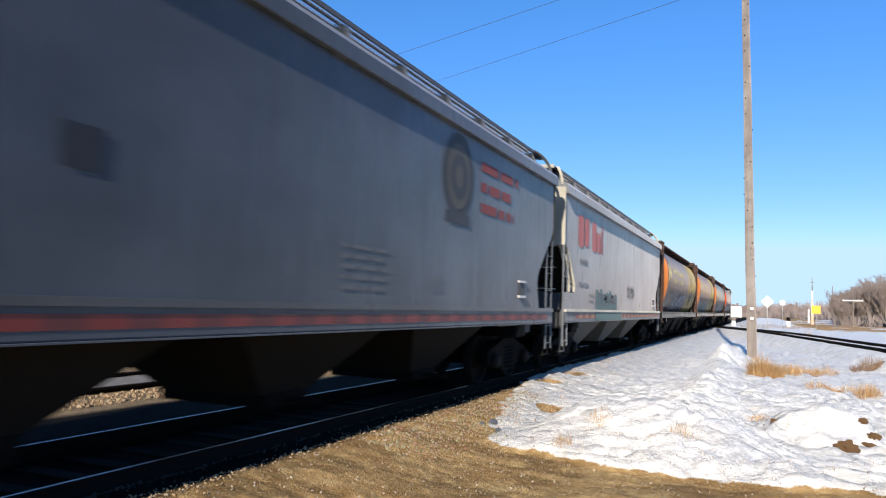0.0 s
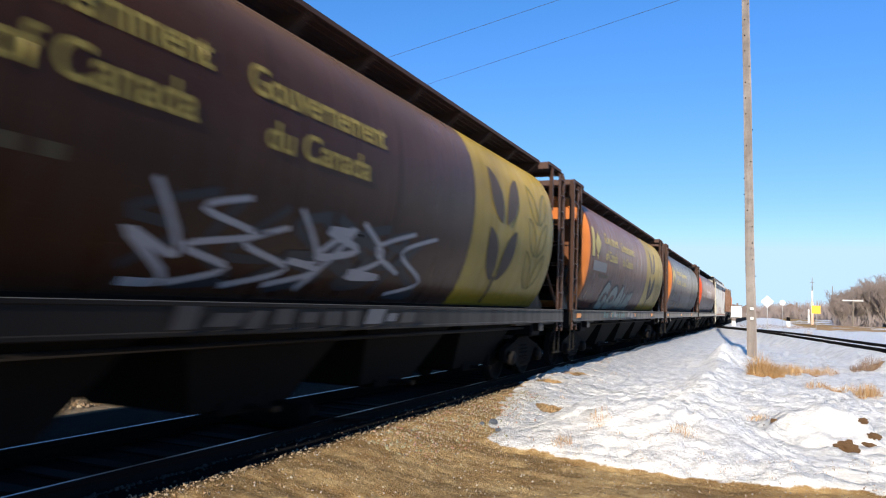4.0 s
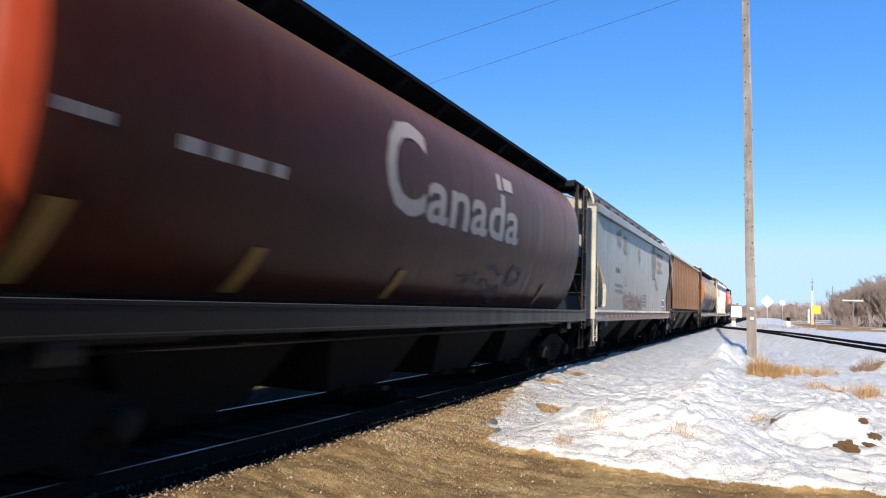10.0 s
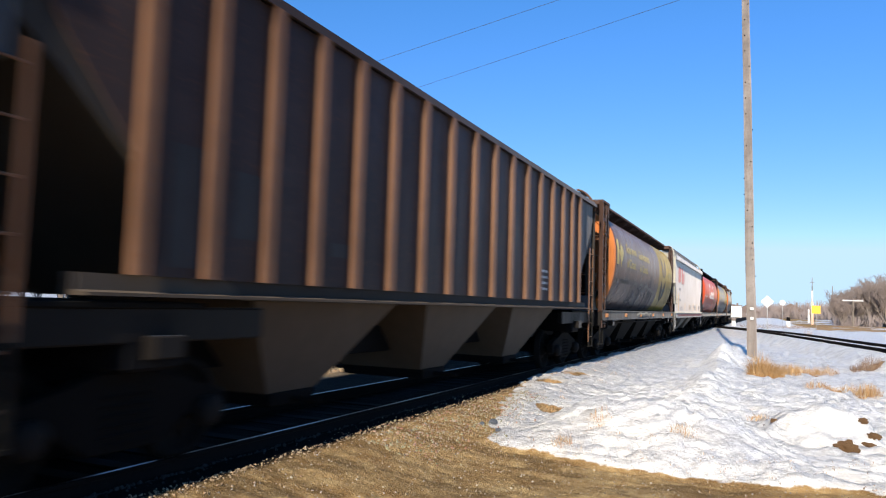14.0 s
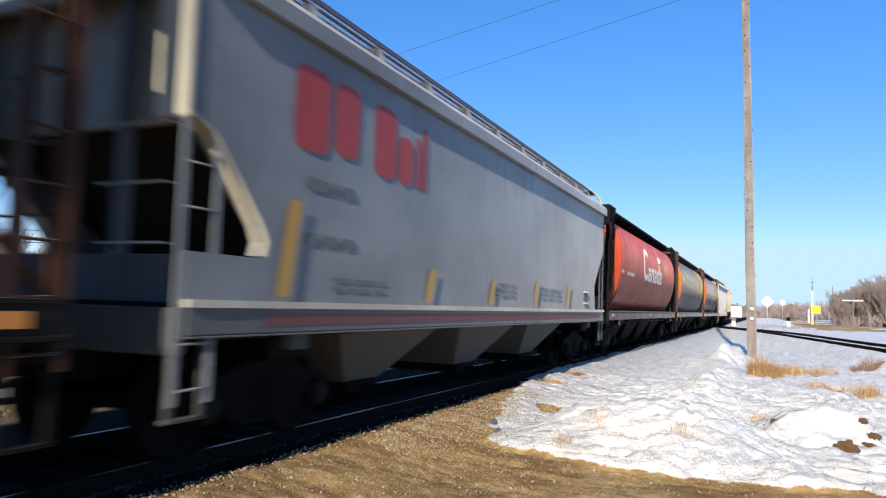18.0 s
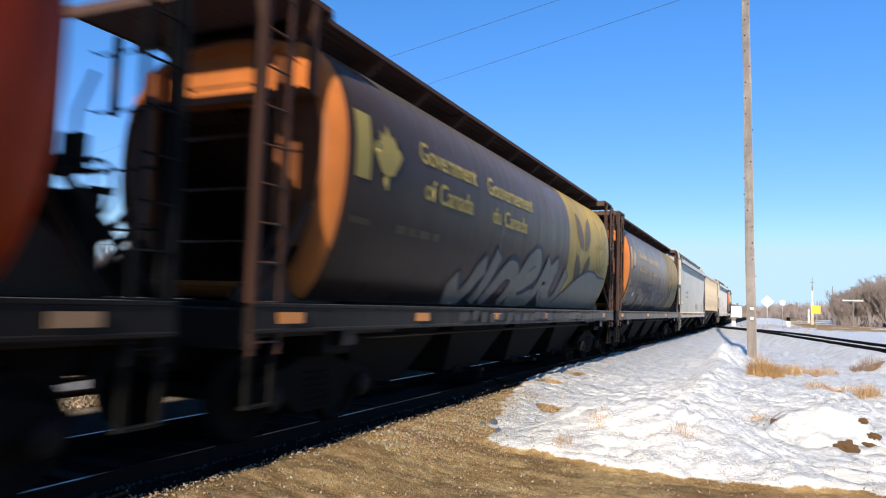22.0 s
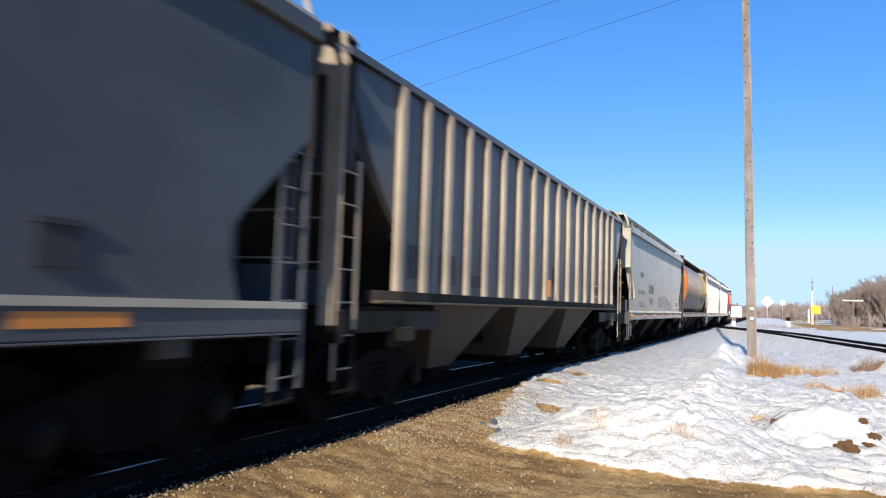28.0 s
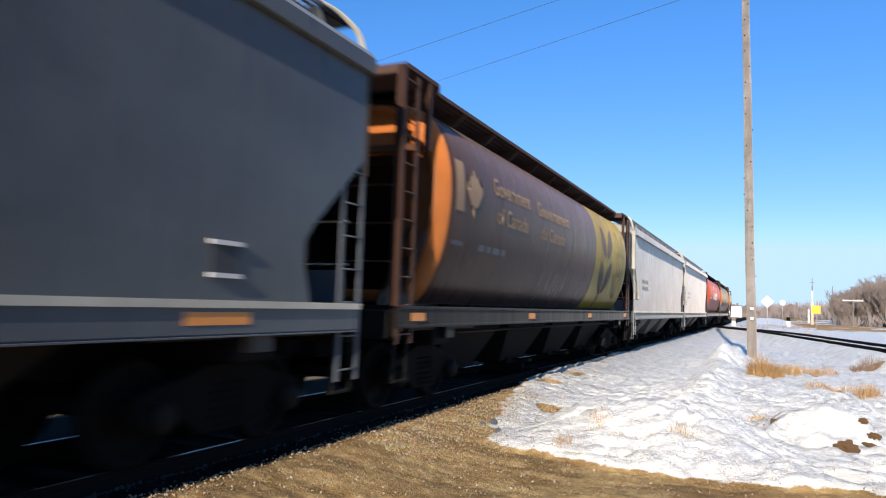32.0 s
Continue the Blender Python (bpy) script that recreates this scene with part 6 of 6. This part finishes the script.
def assemble():
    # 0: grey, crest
    car, hl = box_wagon("smooth", "grey smooth-sided covered hopper wagon with a round crest, sides darkened for shade", "grey", "grey", "grey_light", "galv", "under_grey", sill_mat="grey")
    crest(car, 2.8, 3.4, None)
    data_bars(car, "smooth", -0.48, 0.6, 1.57, 2.15, 5, M["let_dim"], 1)
    data_bars(car, "smooth", 1.86, 2.4, 1.62, 1.86, 3, M["let_dim"], 2)
    decal(car, "stencil_patch", rect(-3.95, -3.62, 2.31, 2.62), "smooth", M["crest_dark"], "dull square patch")
    placard(car, "smooth", 6.0, 1.8, M["let_white"])
    hazard_stripe(car, hl, (M["refl_red"], M["refl_dark"]))
    add((car, hl), "smooth")
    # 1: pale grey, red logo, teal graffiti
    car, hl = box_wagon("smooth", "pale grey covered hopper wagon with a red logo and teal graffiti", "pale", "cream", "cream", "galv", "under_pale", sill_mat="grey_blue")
    red_logo(car, -6.9, -3.9, 3.0, 3.8)
    data_bars(car, "smooth", -6.7, -5.8, 2.5, 2.8, 1, M["let_dim"], 5)
    data_bars(car, "smooth", -6.75, -5.7, 1.95, 2.2, 1, M["let_dim"], 6)
    data_bars(car, "smooth", -5.6, -5.0, 1.6, 1.9, 2, M["let_dim"], 7)
    for k, (y, w, z) in enumerate(((-4.85, 0.5, 2.0), (-4.3, 0.4, 2.04), (-3.85, 0.35, 1.84), (-3.46, 0.4, 1.97), (-3.0, 0.42, 2.02), (-2.5, 0.4, 1.82), (-2.05, 0.3, 1.95))):
        decal(car, "graffiti_letter", flat([(y, 1.46), (y + w, 1.46), (y + w * 0.96, z - 0.1), (y + w * 0.82, z), (y + w * 0.4, z - 0.03), (y + w * 0.1, z + 0.02)]), "smooth", M["spray_teal"], "teal graffiti letter", 0.010 + 0.0004 * k)
    scrawl(car, "smooth", -4.7, -1.9, 1.55, 1.92, 8, 0.03, [M["spray_blue"]], 88, "dark spots in the teal graffiti")
    decal(car, "graffiti", rect(-4.95, -1.15, 1.16, 1.425), "smooth", M["spray_teal"], "teal graffiti over the sill", 0.012)
    decal(car, "graffiti", rect(-4.85, -1.8, 1.455, 1.66), "smooth", M["spray_teal"], "teal graffiti")
    scrawl(car, "smooth", 0.1, 1.5, 1.85, 2.3, 9, 0.022, [M["spray_black"]], 9, "black graffiti tag")
    placard(car, "smooth", 6.2, 1.8, M["let_white"])
    hazard_stripe(car, hl, (M["refl_red"], M["refl_tan"]))
    add((car, hl), "smooth")
    # 2
    car = gov_wagon("brown cylindrical grain wagon with orange end and white graffiti", refl=0)
    scrawl(car, "cylinder", -3.9, 1.2, 1.5, 2.45, 8, 0.05, [M["spray_black"], M["spray_bright"]], 31, "white outlined graffiti")
    patches(car, "cylinder", -3.6, 0.8, 10, [M["spray_dim"], M["spray_white"], M["spray_dim"]], 62)
    # 3
    car = gov_wagon("rusty brown cylindrical grain hopper wagon with pale graffiti letters", "brown_red", refl=4.2)
    decal(car, "number_panel", rect(-6.8, -5.05, 2.5, 2.76), "cylinder", M["let_grey"], "grey repainted number panel", 0.022)
    bubbles(car, "cylinder", [("c", -4.8, -3.75, 1.52, 2.12), ("o", -3.6, -2.5, 1.52, 2.05), ("a", -2.4, -1.3, 1.5, 2.08), ("u", -1.2, -0.5, 1.52, 2.0), ("k", -0.6, 0.35, 1.5, 2.0)], 0.13, M["spray_black"], M["spray_pale"], "pale green graffiti letter")
    patches(car, "cylinder", -5.0, 0.4, 14, [M["spray_teal"], M["spray_blue"], M["spray_dim"], M["spray_teal"], M["spray_white"]], 61)
    # 4
    car = gov_wagon("dark brown cylindrical grain hopper wagon with faded paint and smeared graffiti", "brown_dark", tail="olive", leafs="brown_dark", refl=6.0, lines="brown_dark")
    smears(car, "cylinder", -7.0, -6.0, 2.2, 3.3, 16, [M["spray_dim"]], 33, "smeared grey graffiti")
    smears(car, "cylinder", -6.4, -3.4, 1.7, 2.3, 44, [M["spray_white"], M["spray_dim"], M["spray_dim"]], 34, "smeared grey graffiti")
    smears(car, "cylinder", -3.3, -2.5, 1.7, 2.5, 22, [M["spray_rose"]], 36, "smeared red graffiti")
    lines(car, "cylinder", [[(-0.9, 1.55), (-0.7, 2.0), (-0.4, 1.6)], [(-0.2, 1.56), (-0.1, 2.0), (0.3, 1.75), (-0.05, 1.56)], [(0.5, 2.0), (0.6, 1.56)], [(0.8, 1.56), (0.95, 1.95), (1.3, 1.6), (1.5, 1.95)], [(1.75, 1.95), (1.85, 1.58), (2.2, 1.62)], [(2.5, 1.56), (2.7, 1.92), (2.95, 1.58)]], 0.028, M["spray_grey"], "thin pale graffiti letter")
    yellow_dashes(car, "cylinder", [(-4.7, 1.5, 1.95), (-1.6, 1.5, 1.9)], "dash_dull")
    # 5
    car, hl = cylinder_wagon("maroon cylindrical grain wagon with white lettering and orange-red end", "maroon", "orange_red", "maroon", "dark_grating", "brown_dark", "sill_dark")
    canada_marks(car, "let_worn")
    lines(car, "cylinder", [[(2.7 + 0.33 * math.cos(k * 0.52), 2.03 + 0.16 * math.sin(k * 0.52)) for k in range(13)]], 0.05, M["spray_dim"], "grey sprayed ring")
    smears(car, "cylinder", 0.2, 2.4, 1.55, 2.3, 26, [M["spray_dim"]], 35, "smeared grey graffiti along the lower side")
    yellow_dashes(car, "cylinder", [(-7.2, 1.52, 2.1), (-5.0, 1.52, 1.95), (-2.0, 1.52, 1.9), (4.6, 1.52, 1.95)], "dash_dull")
    add((car, hl), "cylinder")
    # 6
    car, hl = box_wagon("smooth", "weathered grey covered hopper wagon in blue-grey shade tones, with crest and pink graffiti", "grey_blue", "cream", "cream", "galv", "under_grey", sill_mat="grey_blue", open_end=True)
    crest(car, 3.0, 3.5, None)
    data_bars(car, "smooth", -5.27, -4.5, 2.55, 2.88, 1, M["let_mid"], 11)
    data_bars(car, "smooth", -5.35, -4.1, 1.98, 2.32, 2, M["let_mid"], 12)
    decal(car, "stencil_patch", rect(-3.66, -3.34, 2.29, 2.57), "smooth", M["let_grey"], "dull square patch")
    data_bars(car, "smooth", 0.1, 1.0, 1.6, 2.1, 4, M["let_mid"], 13)
    bubbles(car, "smooth", [("c", -4.1, -3.2, 1.47, 2.0), ("o", -3.2, -2.4, 1.5, 2.05), ("a", -2.5, -1.7, 1.47, 2.0), ("o", -1.7, -0.9, 1.48, 2.0), ("e", -0.9, 0.0, 1.47, 1.95)], 0.045, None, M["spray_pink"], "faded pink graffiti letter")
    scrawl(car, "smooth", -4.0, 0.0, 1.5, 1.9, 9, 0.02, [M["spray_pink"]], 36, "faded pink graffiti")
    for y, z, w, h in ((-5.0, 3.5, 0.5, 0.5), (-3.9, 3.3, 0.45, 0.6), (-1.0, 3.2, 0.4, 0.5), (4.6, 3.2, 0.5, 0.35), (3.6, 2.3, 0.6, 0.4)):
        scrawl(car, "smooth", y, y + w, z, z + h, 2, 0.09, [M["stain"]], int(y * 10) + 90, "pale water stain")
    placard(car, "smooth", 5.9, 1.8, M["let_white"])
    hazard_stripe(car, hl, (M["refl_red"], M["refl_tan"]))
    add((car, hl), "smooth")
    # 7
    car, hl = box_wagon("ribbed", "rusty brown rib-sided covered hopper wagon", "rib_brown", "rib_brown", "rib_tan", "rust_grating", "under_tan", "rib_tan")
    for y0, y1, z0, z1 in ((-6.95, -6.5, 1.7, 2.7), (-6.2, -5.6, 2.0, 2.6), (-4.6, -4.1, 1.95, 2.1)):
        decal(car, "faded_panel", rect(y0, y1, z0, z1), "ribbed", M["spray_dim"], "faded grey lettering panel")
    data_bars(car, "ribbed", 3.4, 4.0, 1.8, 2.3, 4, M["let_white"], 14)
    add((car, hl), "ribbed")
    # 8
    car = gov_wagon("brown cylindrical grain wagon with bright yellow panel and outlined graffiti", "brown", refl=3.2)
    smears(car, "cylinder", -4.2, -0.9, 1.55, 2.35, 40, [M["spray_dim"], M["spray_dim"], M["spray_white"]], 71, "old smeared graffiti")
    label = "grey sprayed letter outline"
    lines(car, "cylinder", [[(-3.9, 1.6), (-3.7, 2.2), (-3.1, 2.4), (-2.7, 2.1), (-2.8, 1.6)], [(-2.6, 1.55), (-2.45, 2.2), (-1.9, 2.42), (-1.45, 2.2), (-1.5, 1.6)],
                            [(-1.3, 2.2), (-0.9, 2.36), (-0.35, 2.38), (0.0, 2.22), (0.1, 1.9), (-0.05, 1.6)], [(0.0, 2.3), (0.5, 2.3), (0.95, 2.26), (1.3, 2.2), (1.65, 2.22), (2.05, 2.18)],
                            [(2.05, 2.18), (2.12, 1.95), (2.1, 1.7), (2.12, 1.46)], [(1.38, 2.1), (1.6, 2.02), (1.85, 1.98)], [(1.4, 1.88), (1.6, 1.84), (1.8, 1.7), (1.98, 1.62)]], 0.04, M["spray_grey"], label)
    lines(car, "cylinder", [[(-0.55, 2.2), (-0.5, 1.9), (-0.55, 1.55)], [(0.2, 2.25), (0.22, 1.9), (0.15, 1.5)], [(0.62, 2.2), (0.62, 1.9), (0.55, 1.5)], [(1.15, 2.2), (1.16, 1.9), (1.1, 1.5)], [(-2.0, 2.2), (-2.05, 1.6)], [(-3.3, 2.15), (-3.35, 1.6)]], 0.10, M["spray_dim"], "broad dim sprayed stroke", 0.011)
    lines(car, "cylinder", [[(-2.6, 1.3), (-1.8, 1.36), (-1.0, 1.33), (-0.3, 1.38), (0.2, 1.3)], [(0.35, 1.24), (0.6, 1.36), (0.95, 1.33)], [(1.75, 1.24), (1.95, 1.36), (2.1, 1.4)]], 0.035, M["spray_grey"], "sprayed paint on the sill")
    for k in range(9):
        decal(car, "graffiti_stroke", rect(0.14, 0.55, 2.36 + 0.058 * k, 2.392 + 0.058 * k), "cylinder", M["spray_dim"], "short grey sprayed line")
    smears(car, "cylinder", 4.0, 4.45, 2.05, 2.5, 10, [M["spray_teal"]], 39, "small teal tag")
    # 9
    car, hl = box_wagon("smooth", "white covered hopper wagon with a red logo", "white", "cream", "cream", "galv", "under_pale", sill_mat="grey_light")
    red_logo(car, -6.8, -3.7, 2.98, 3.85)
    data_bars(car, "smooth", -6.55, -5.6, 2.5, 2.82, 1, M["let_dim"], 15)
    data_bars(car, "smooth", -6.55, -5.5, 1.95, 2.24, 1, M["let_dim"], 16)
    data_bars(car, "smooth", -6.0, -4.8, 1.55, 1.75, 2, M["let_dim"], 17)
    yellow_dashes(car, "smooth", [(-7.0, 1.5, 2.45), (-3.7, 1.5, 1.95), (-1.2, 1.5, 1.9), (1.4, 1.5, 2.0), (4.0, 1.5, 2.0)])
    data_bars(car, "smooth", -1.0, 0.4, 1.6, 1.9, 3, M["let_dim"], 18)
    data_bars(car, "smooth", 2.0, 3.6, 1.6, 1.9, 3, M["let_dim"], 19)
    placard(car, "smooth", 6.0, 1.75, M["let_white"])
    hazard_stripe(car, hl, (M["refl_dark"], M["refl_dark"]))
    add((car, hl), "smooth")
    # 10
    # black posts and ladders stand for the shade between the wagons
    car, hl = cylinder_wagon("bright red cylindrical grain wagon with white lettering and tan wheat", "red", "orange_red", "red", "dark_grating", "black", "sill_dark")
    canada_marks(car)
    wheat(car, "cylinder", 3.72, 2.78, 0.98, M["leaf_tan"], None)
    yellow_dashes(car, "cylinder", [(-7.25, 1.52, 2.05), (-4.75, 1.52, 1.95), (1.1, 1.52, 1.96), (4.55, 1.52, 2.0)], "dash_dull")
    smears(car, "cylinder", -6.4, 2.6, 1.58, 2.15, 70, [M["faint_tan"]], 40, "faint tan graffiti")
    reflectors(car, "cylinder", hl, M["refl_tan"], 7.8, 0.42)
    add((car, hl), "cylinder")
    # 11
    car = gov_wagon("faded brown cylindrical grain hopper wagon with huge pale graffiti letters", "brown_dark", tail="yellow", refl=3.0)
    bubbles(car, "cylinder", [("v", -3.7, -2.2, 1.5, 2.15), ("h", -2.6, -1.8, 1.48, 2.3), ("n", -2.0, -0.75, 1.5, 2.15), ("e", -0.85, 0.6, 1.5, 2.42), ("k", 0.5, 1.9, 1.5, 2.45), ("u", 1.5, 2.7, 1.5, 2.3)], 0.17, M["spray_blue"], M["spray_grey"], "huge pale graffiti letter with dark blue shading")
    patches(car, "cylinder", -3.7, 6.9, 24, [M["spray_blue"], M["spray_dim"], M["spray_dim"]], 64)
    hump = [(2.4, 1.46)] + [(2.4 + 4.5 * k / 16, 1.46 + 0.98 * math.sin(math.pi * min(1, k / 13) * 0.62 + 0.12)) for k in range(17)] + [(6.9, 1.46)]
    decal(car, "graffiti", flat(hump), "cylinder", M["spray_grey"], "rounded pale graffiti shape", 0.016)
    strip_bm = bmesh.new()
    strip(strip_bm, hump[1:-1], 0.03)
    decal(car, "graffiti", strip_bm, "cylinder", M["spray_blue"], "dark outline", 0.02)
    # 12
    car = gov_wagon("worn dark brown cylindrical grain wagon with tan lettering and graffiti", "brown_dark", tail="dull_yellow", mat="let_tan", dim="let_tan", leafs="leaf_brown", refl=5.6)
    for y0, y1, z0, z1 in ((-7.1, -6.0, 2.07, 2.24), (-4.9, -3.95, 2.07, 2.26), (-6.25, -5.5, 1.63, 1.76)):
        decal(car, "tan_bar", rect(y0, y1, z0, z1), "cylinder", M["let_tan"], "plain tan bar")
    decal(car, "paper_notice", rect(-5.78, -5.5, 1.96, 2.1), "cylinder", M["let_white"], "small white notice")
    smears(car, "cylinder", -4.6, -1.3, 2.15, 2.5, 48, [M["spray_dim"], M["spray_dim"], M["spray_white"]], 43, "smeared blue-white graffiti")
    smears(car, "cylinder", -3.0, -0.6, 1.6, 2.2, 44, [M["spray_dim"], M["spray_white"]], 53, "smeared white graffiti")
    smears(car, "cylinder", -0.1, 2.1, 1.58, 2.2, 50, [M["spray_dim"], M["spray_white"], M["spray_blue"]], 54, "white and blue graffiti")
    decal(car, "rust_panel", rect(0.12, 0.42, 2.36, 2.86), "cylinder", M["leaf_tan_dull"], "small rust-coloured panel")
    bubbles(car, "cylinder", [("o", 2.2, 3.1, 1.52, 2.2), ("a", 3.0, 3.9, 1.5, 2.1), ("e", 3.8, 4.9, 1.5, 2.05)], 0.09, M["spray_rose"], M["spray_pink"], "pink graffiti letter with a red shade")
    smears(car, "cylinder", 2.2, 5.0, 1.55, 2.2, 26, [M["spray_grey"], M["spray_rose"]], 55, "pale outline strokes")
    yellow_dashes(car, "cylinder", [(-7.3, 1.52, 2.5), (-4.6, 1.52, 2.0), (-2.5, 1.5, 1.95), (1.75, 1.5, 1.95), (4.4, 1.52, 2.0)])
    # 13
    car, hl = box_wagon("smooth", "plain grey covered hopper wagon with cream ends and orange reflectors", "grey_blue", "cream", "cream", "galv", "under_grey", sill_mat="grey_blue", slim=True)
    data_bars(car, "smooth", -5.6, -4.0, 2.2, 2.7, 2, M["let_mid"], 21)
    data_bars(car, "smooth", 0.9, 2.0, 1.6, 2.0, 3, M["let_mid"], 22)
    scrawl(car, "smooth", 0.7, 3.0, 1.6, 2.05, 10, 0.012, [M["let_mid"]], 45, "thin black scribble")
    placard(car, "smooth", 5.4, 1.8, M["let_black"])
    reflectors(car, "smooth", hl, M["refl_orange"], 3.3, 0.9)
    add((car, hl), "smooth")
    # 14
    car, hl = box_wagon("ribbed", "grey rib-sided covered hopper wagon with ribs in a sunlit cream", "rib_grey", "rib_grey", "rib_cream", "dark_grating", "under_tan", "rib_cream")
    for y0, y1, z0, z1 in ((-6.9, -6.2, 1.8, 2.25), (-5.9, -5.3, 1.75, 2.2), (0.2, 0.8, 1.95, 2.35), (-4.6, -4.1, 1.75, 1.95)):
        decal(car, "dark_patch", rect(y0, y1, z0, z1), "ribbed", M["let_black"], "dark painted-over patch")
    data_bars(car, "ribbed", 1.4, 1.9, 1.7, 2.4, 5, M["let_dim"], 23)
    placard(car, "ribbed", 4.6, 1.95, M["let_white"])
    reflectors(car, "ribbed", 1.0, M["refl_orange"], 3.0, 0.3, 1.7, 2.05)
    add((car, hl), "ribbed")
    # 15
    car, hl = box_wagon("smooth", "grey covered hopper wagon with cream ends and small green graffiti", "grey_light", "cream", "cream", "galv", "under_grey", sill_mat="grey_blue", slim=True)
    data_bars(car, "smooth", -6.0, -5.15, 2.62, 3.0, 1, M["spray_blue"], 24, "dark company lettering as plain bars")
    data_bars(car, "smooth", -6.4, -4.8, 2.0, 2.3, 1, M["let_mid"], 25)
    data_bars(car, "smooth", -6.2, -5.0, 1.6, 1.8, 2, M["let_mid"], 26)
    scrawl(car, "smooth", -3.9, -2.5, 2.2, 2.5, 8, 0.045, [M["spray_green"]], 46, "small green graffiti")
    scrawl(car, "smooth", -3.5, -2.9, 1.7, 1.95, 1, 0.05, [M["spray_black"]], 47, "dark blot of paint")
    data_bars(car, "smooth", -1.0, 0.2, 1.6, 2.1, 5, M["let_mid"], 27)
    scrawl(car, "smooth", 0.6, 3.7, 1.5, 2.2, 9, 0.013, [M["let_mid"]], 48, "thin outlined graffiti")
    placard(car, "smooth", 5.9, 1.8, M["let_white"])
    reflectors(car, "smooth", hl, M["refl_orange"], 2.7, 0.8)
    add((car, hl), "smooth")
    # 16
    car = gov_wagon("dull brown cylindrical grain hopper wagon with orange end and faded lettering", "brown", mat="let_tan", dim="let_grey", tail="yellow", refl=5.2)
    # 17 and 18
    for k in (0, 1):
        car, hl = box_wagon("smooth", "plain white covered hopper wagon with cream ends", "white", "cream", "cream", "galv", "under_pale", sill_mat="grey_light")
        data_bars(car, "smooth", -6.5, -5.0, 2.2, 2.7, 2, M["let_dim"], 50 + k)
        add((car, hl), "smooth")
    # 19
    car, hl = cylinder_wagon("bright red cylindrical grain hopper wagon lettered in white", "red", "orange_red", "red", "dark_grating", "brown_dark", "sill_dark")
    canada_marks(car)
    add((car, hl), "cylinder")
    # 20 and 21
    gov_wagon("brown cylindrical grain wagon with orange end and yellow wheat panel", refl=5.0)
    gov_wagon("dark brown cylindrical grain hopper wagon with an orange end", "brown_dark", refl=5.0)


assemble()


# ---- what moves: the train rolls past at an even speed, its wheels turning ----
def motions():
    start, done = -0.98, []
    for car, kind in CARS:
        length = LENGTH[kind]
        middle = start + length / 2 - 0.45
        start += length
        middle += -0.25 if len(done) == 14 else 0.0
        done.append(car)
        rows = []
        for t in range(33):
            s = middle - SPEED * t
            a, b = along(s - 6.9)[0], along(s + 6.9)[0]
            heading = math.atan2(-(b.x - a.x), b.y - a.y)
            mid = (a + b) / 2
            rows.append((float(t), pose(mid.x, mid.y, 0.0, 0, 0, math.degrees(heading))))
        walk(car, rows)
    first = {}
    for k, w in WHEELS:
        if k in first:
            w.rotation_mode = "QUATERNION"
            turn = w.animation_data_create()
            turn.action = first[k].animation_data.action
            turn.action_slot = first[k].animation_data.action_slot
            continue
        first[k] = w
        y = (-0.89, 0.89)[k]
        rows = []
        for n in range(481):
            t = n * 2 / FPS
            rows.append((t, Matrix.Translation((0, y, 0.457)) @ Matrix.Rotation(SPEED * t / 0.457, 4, "X")))
        walk(w, rows)


motions()
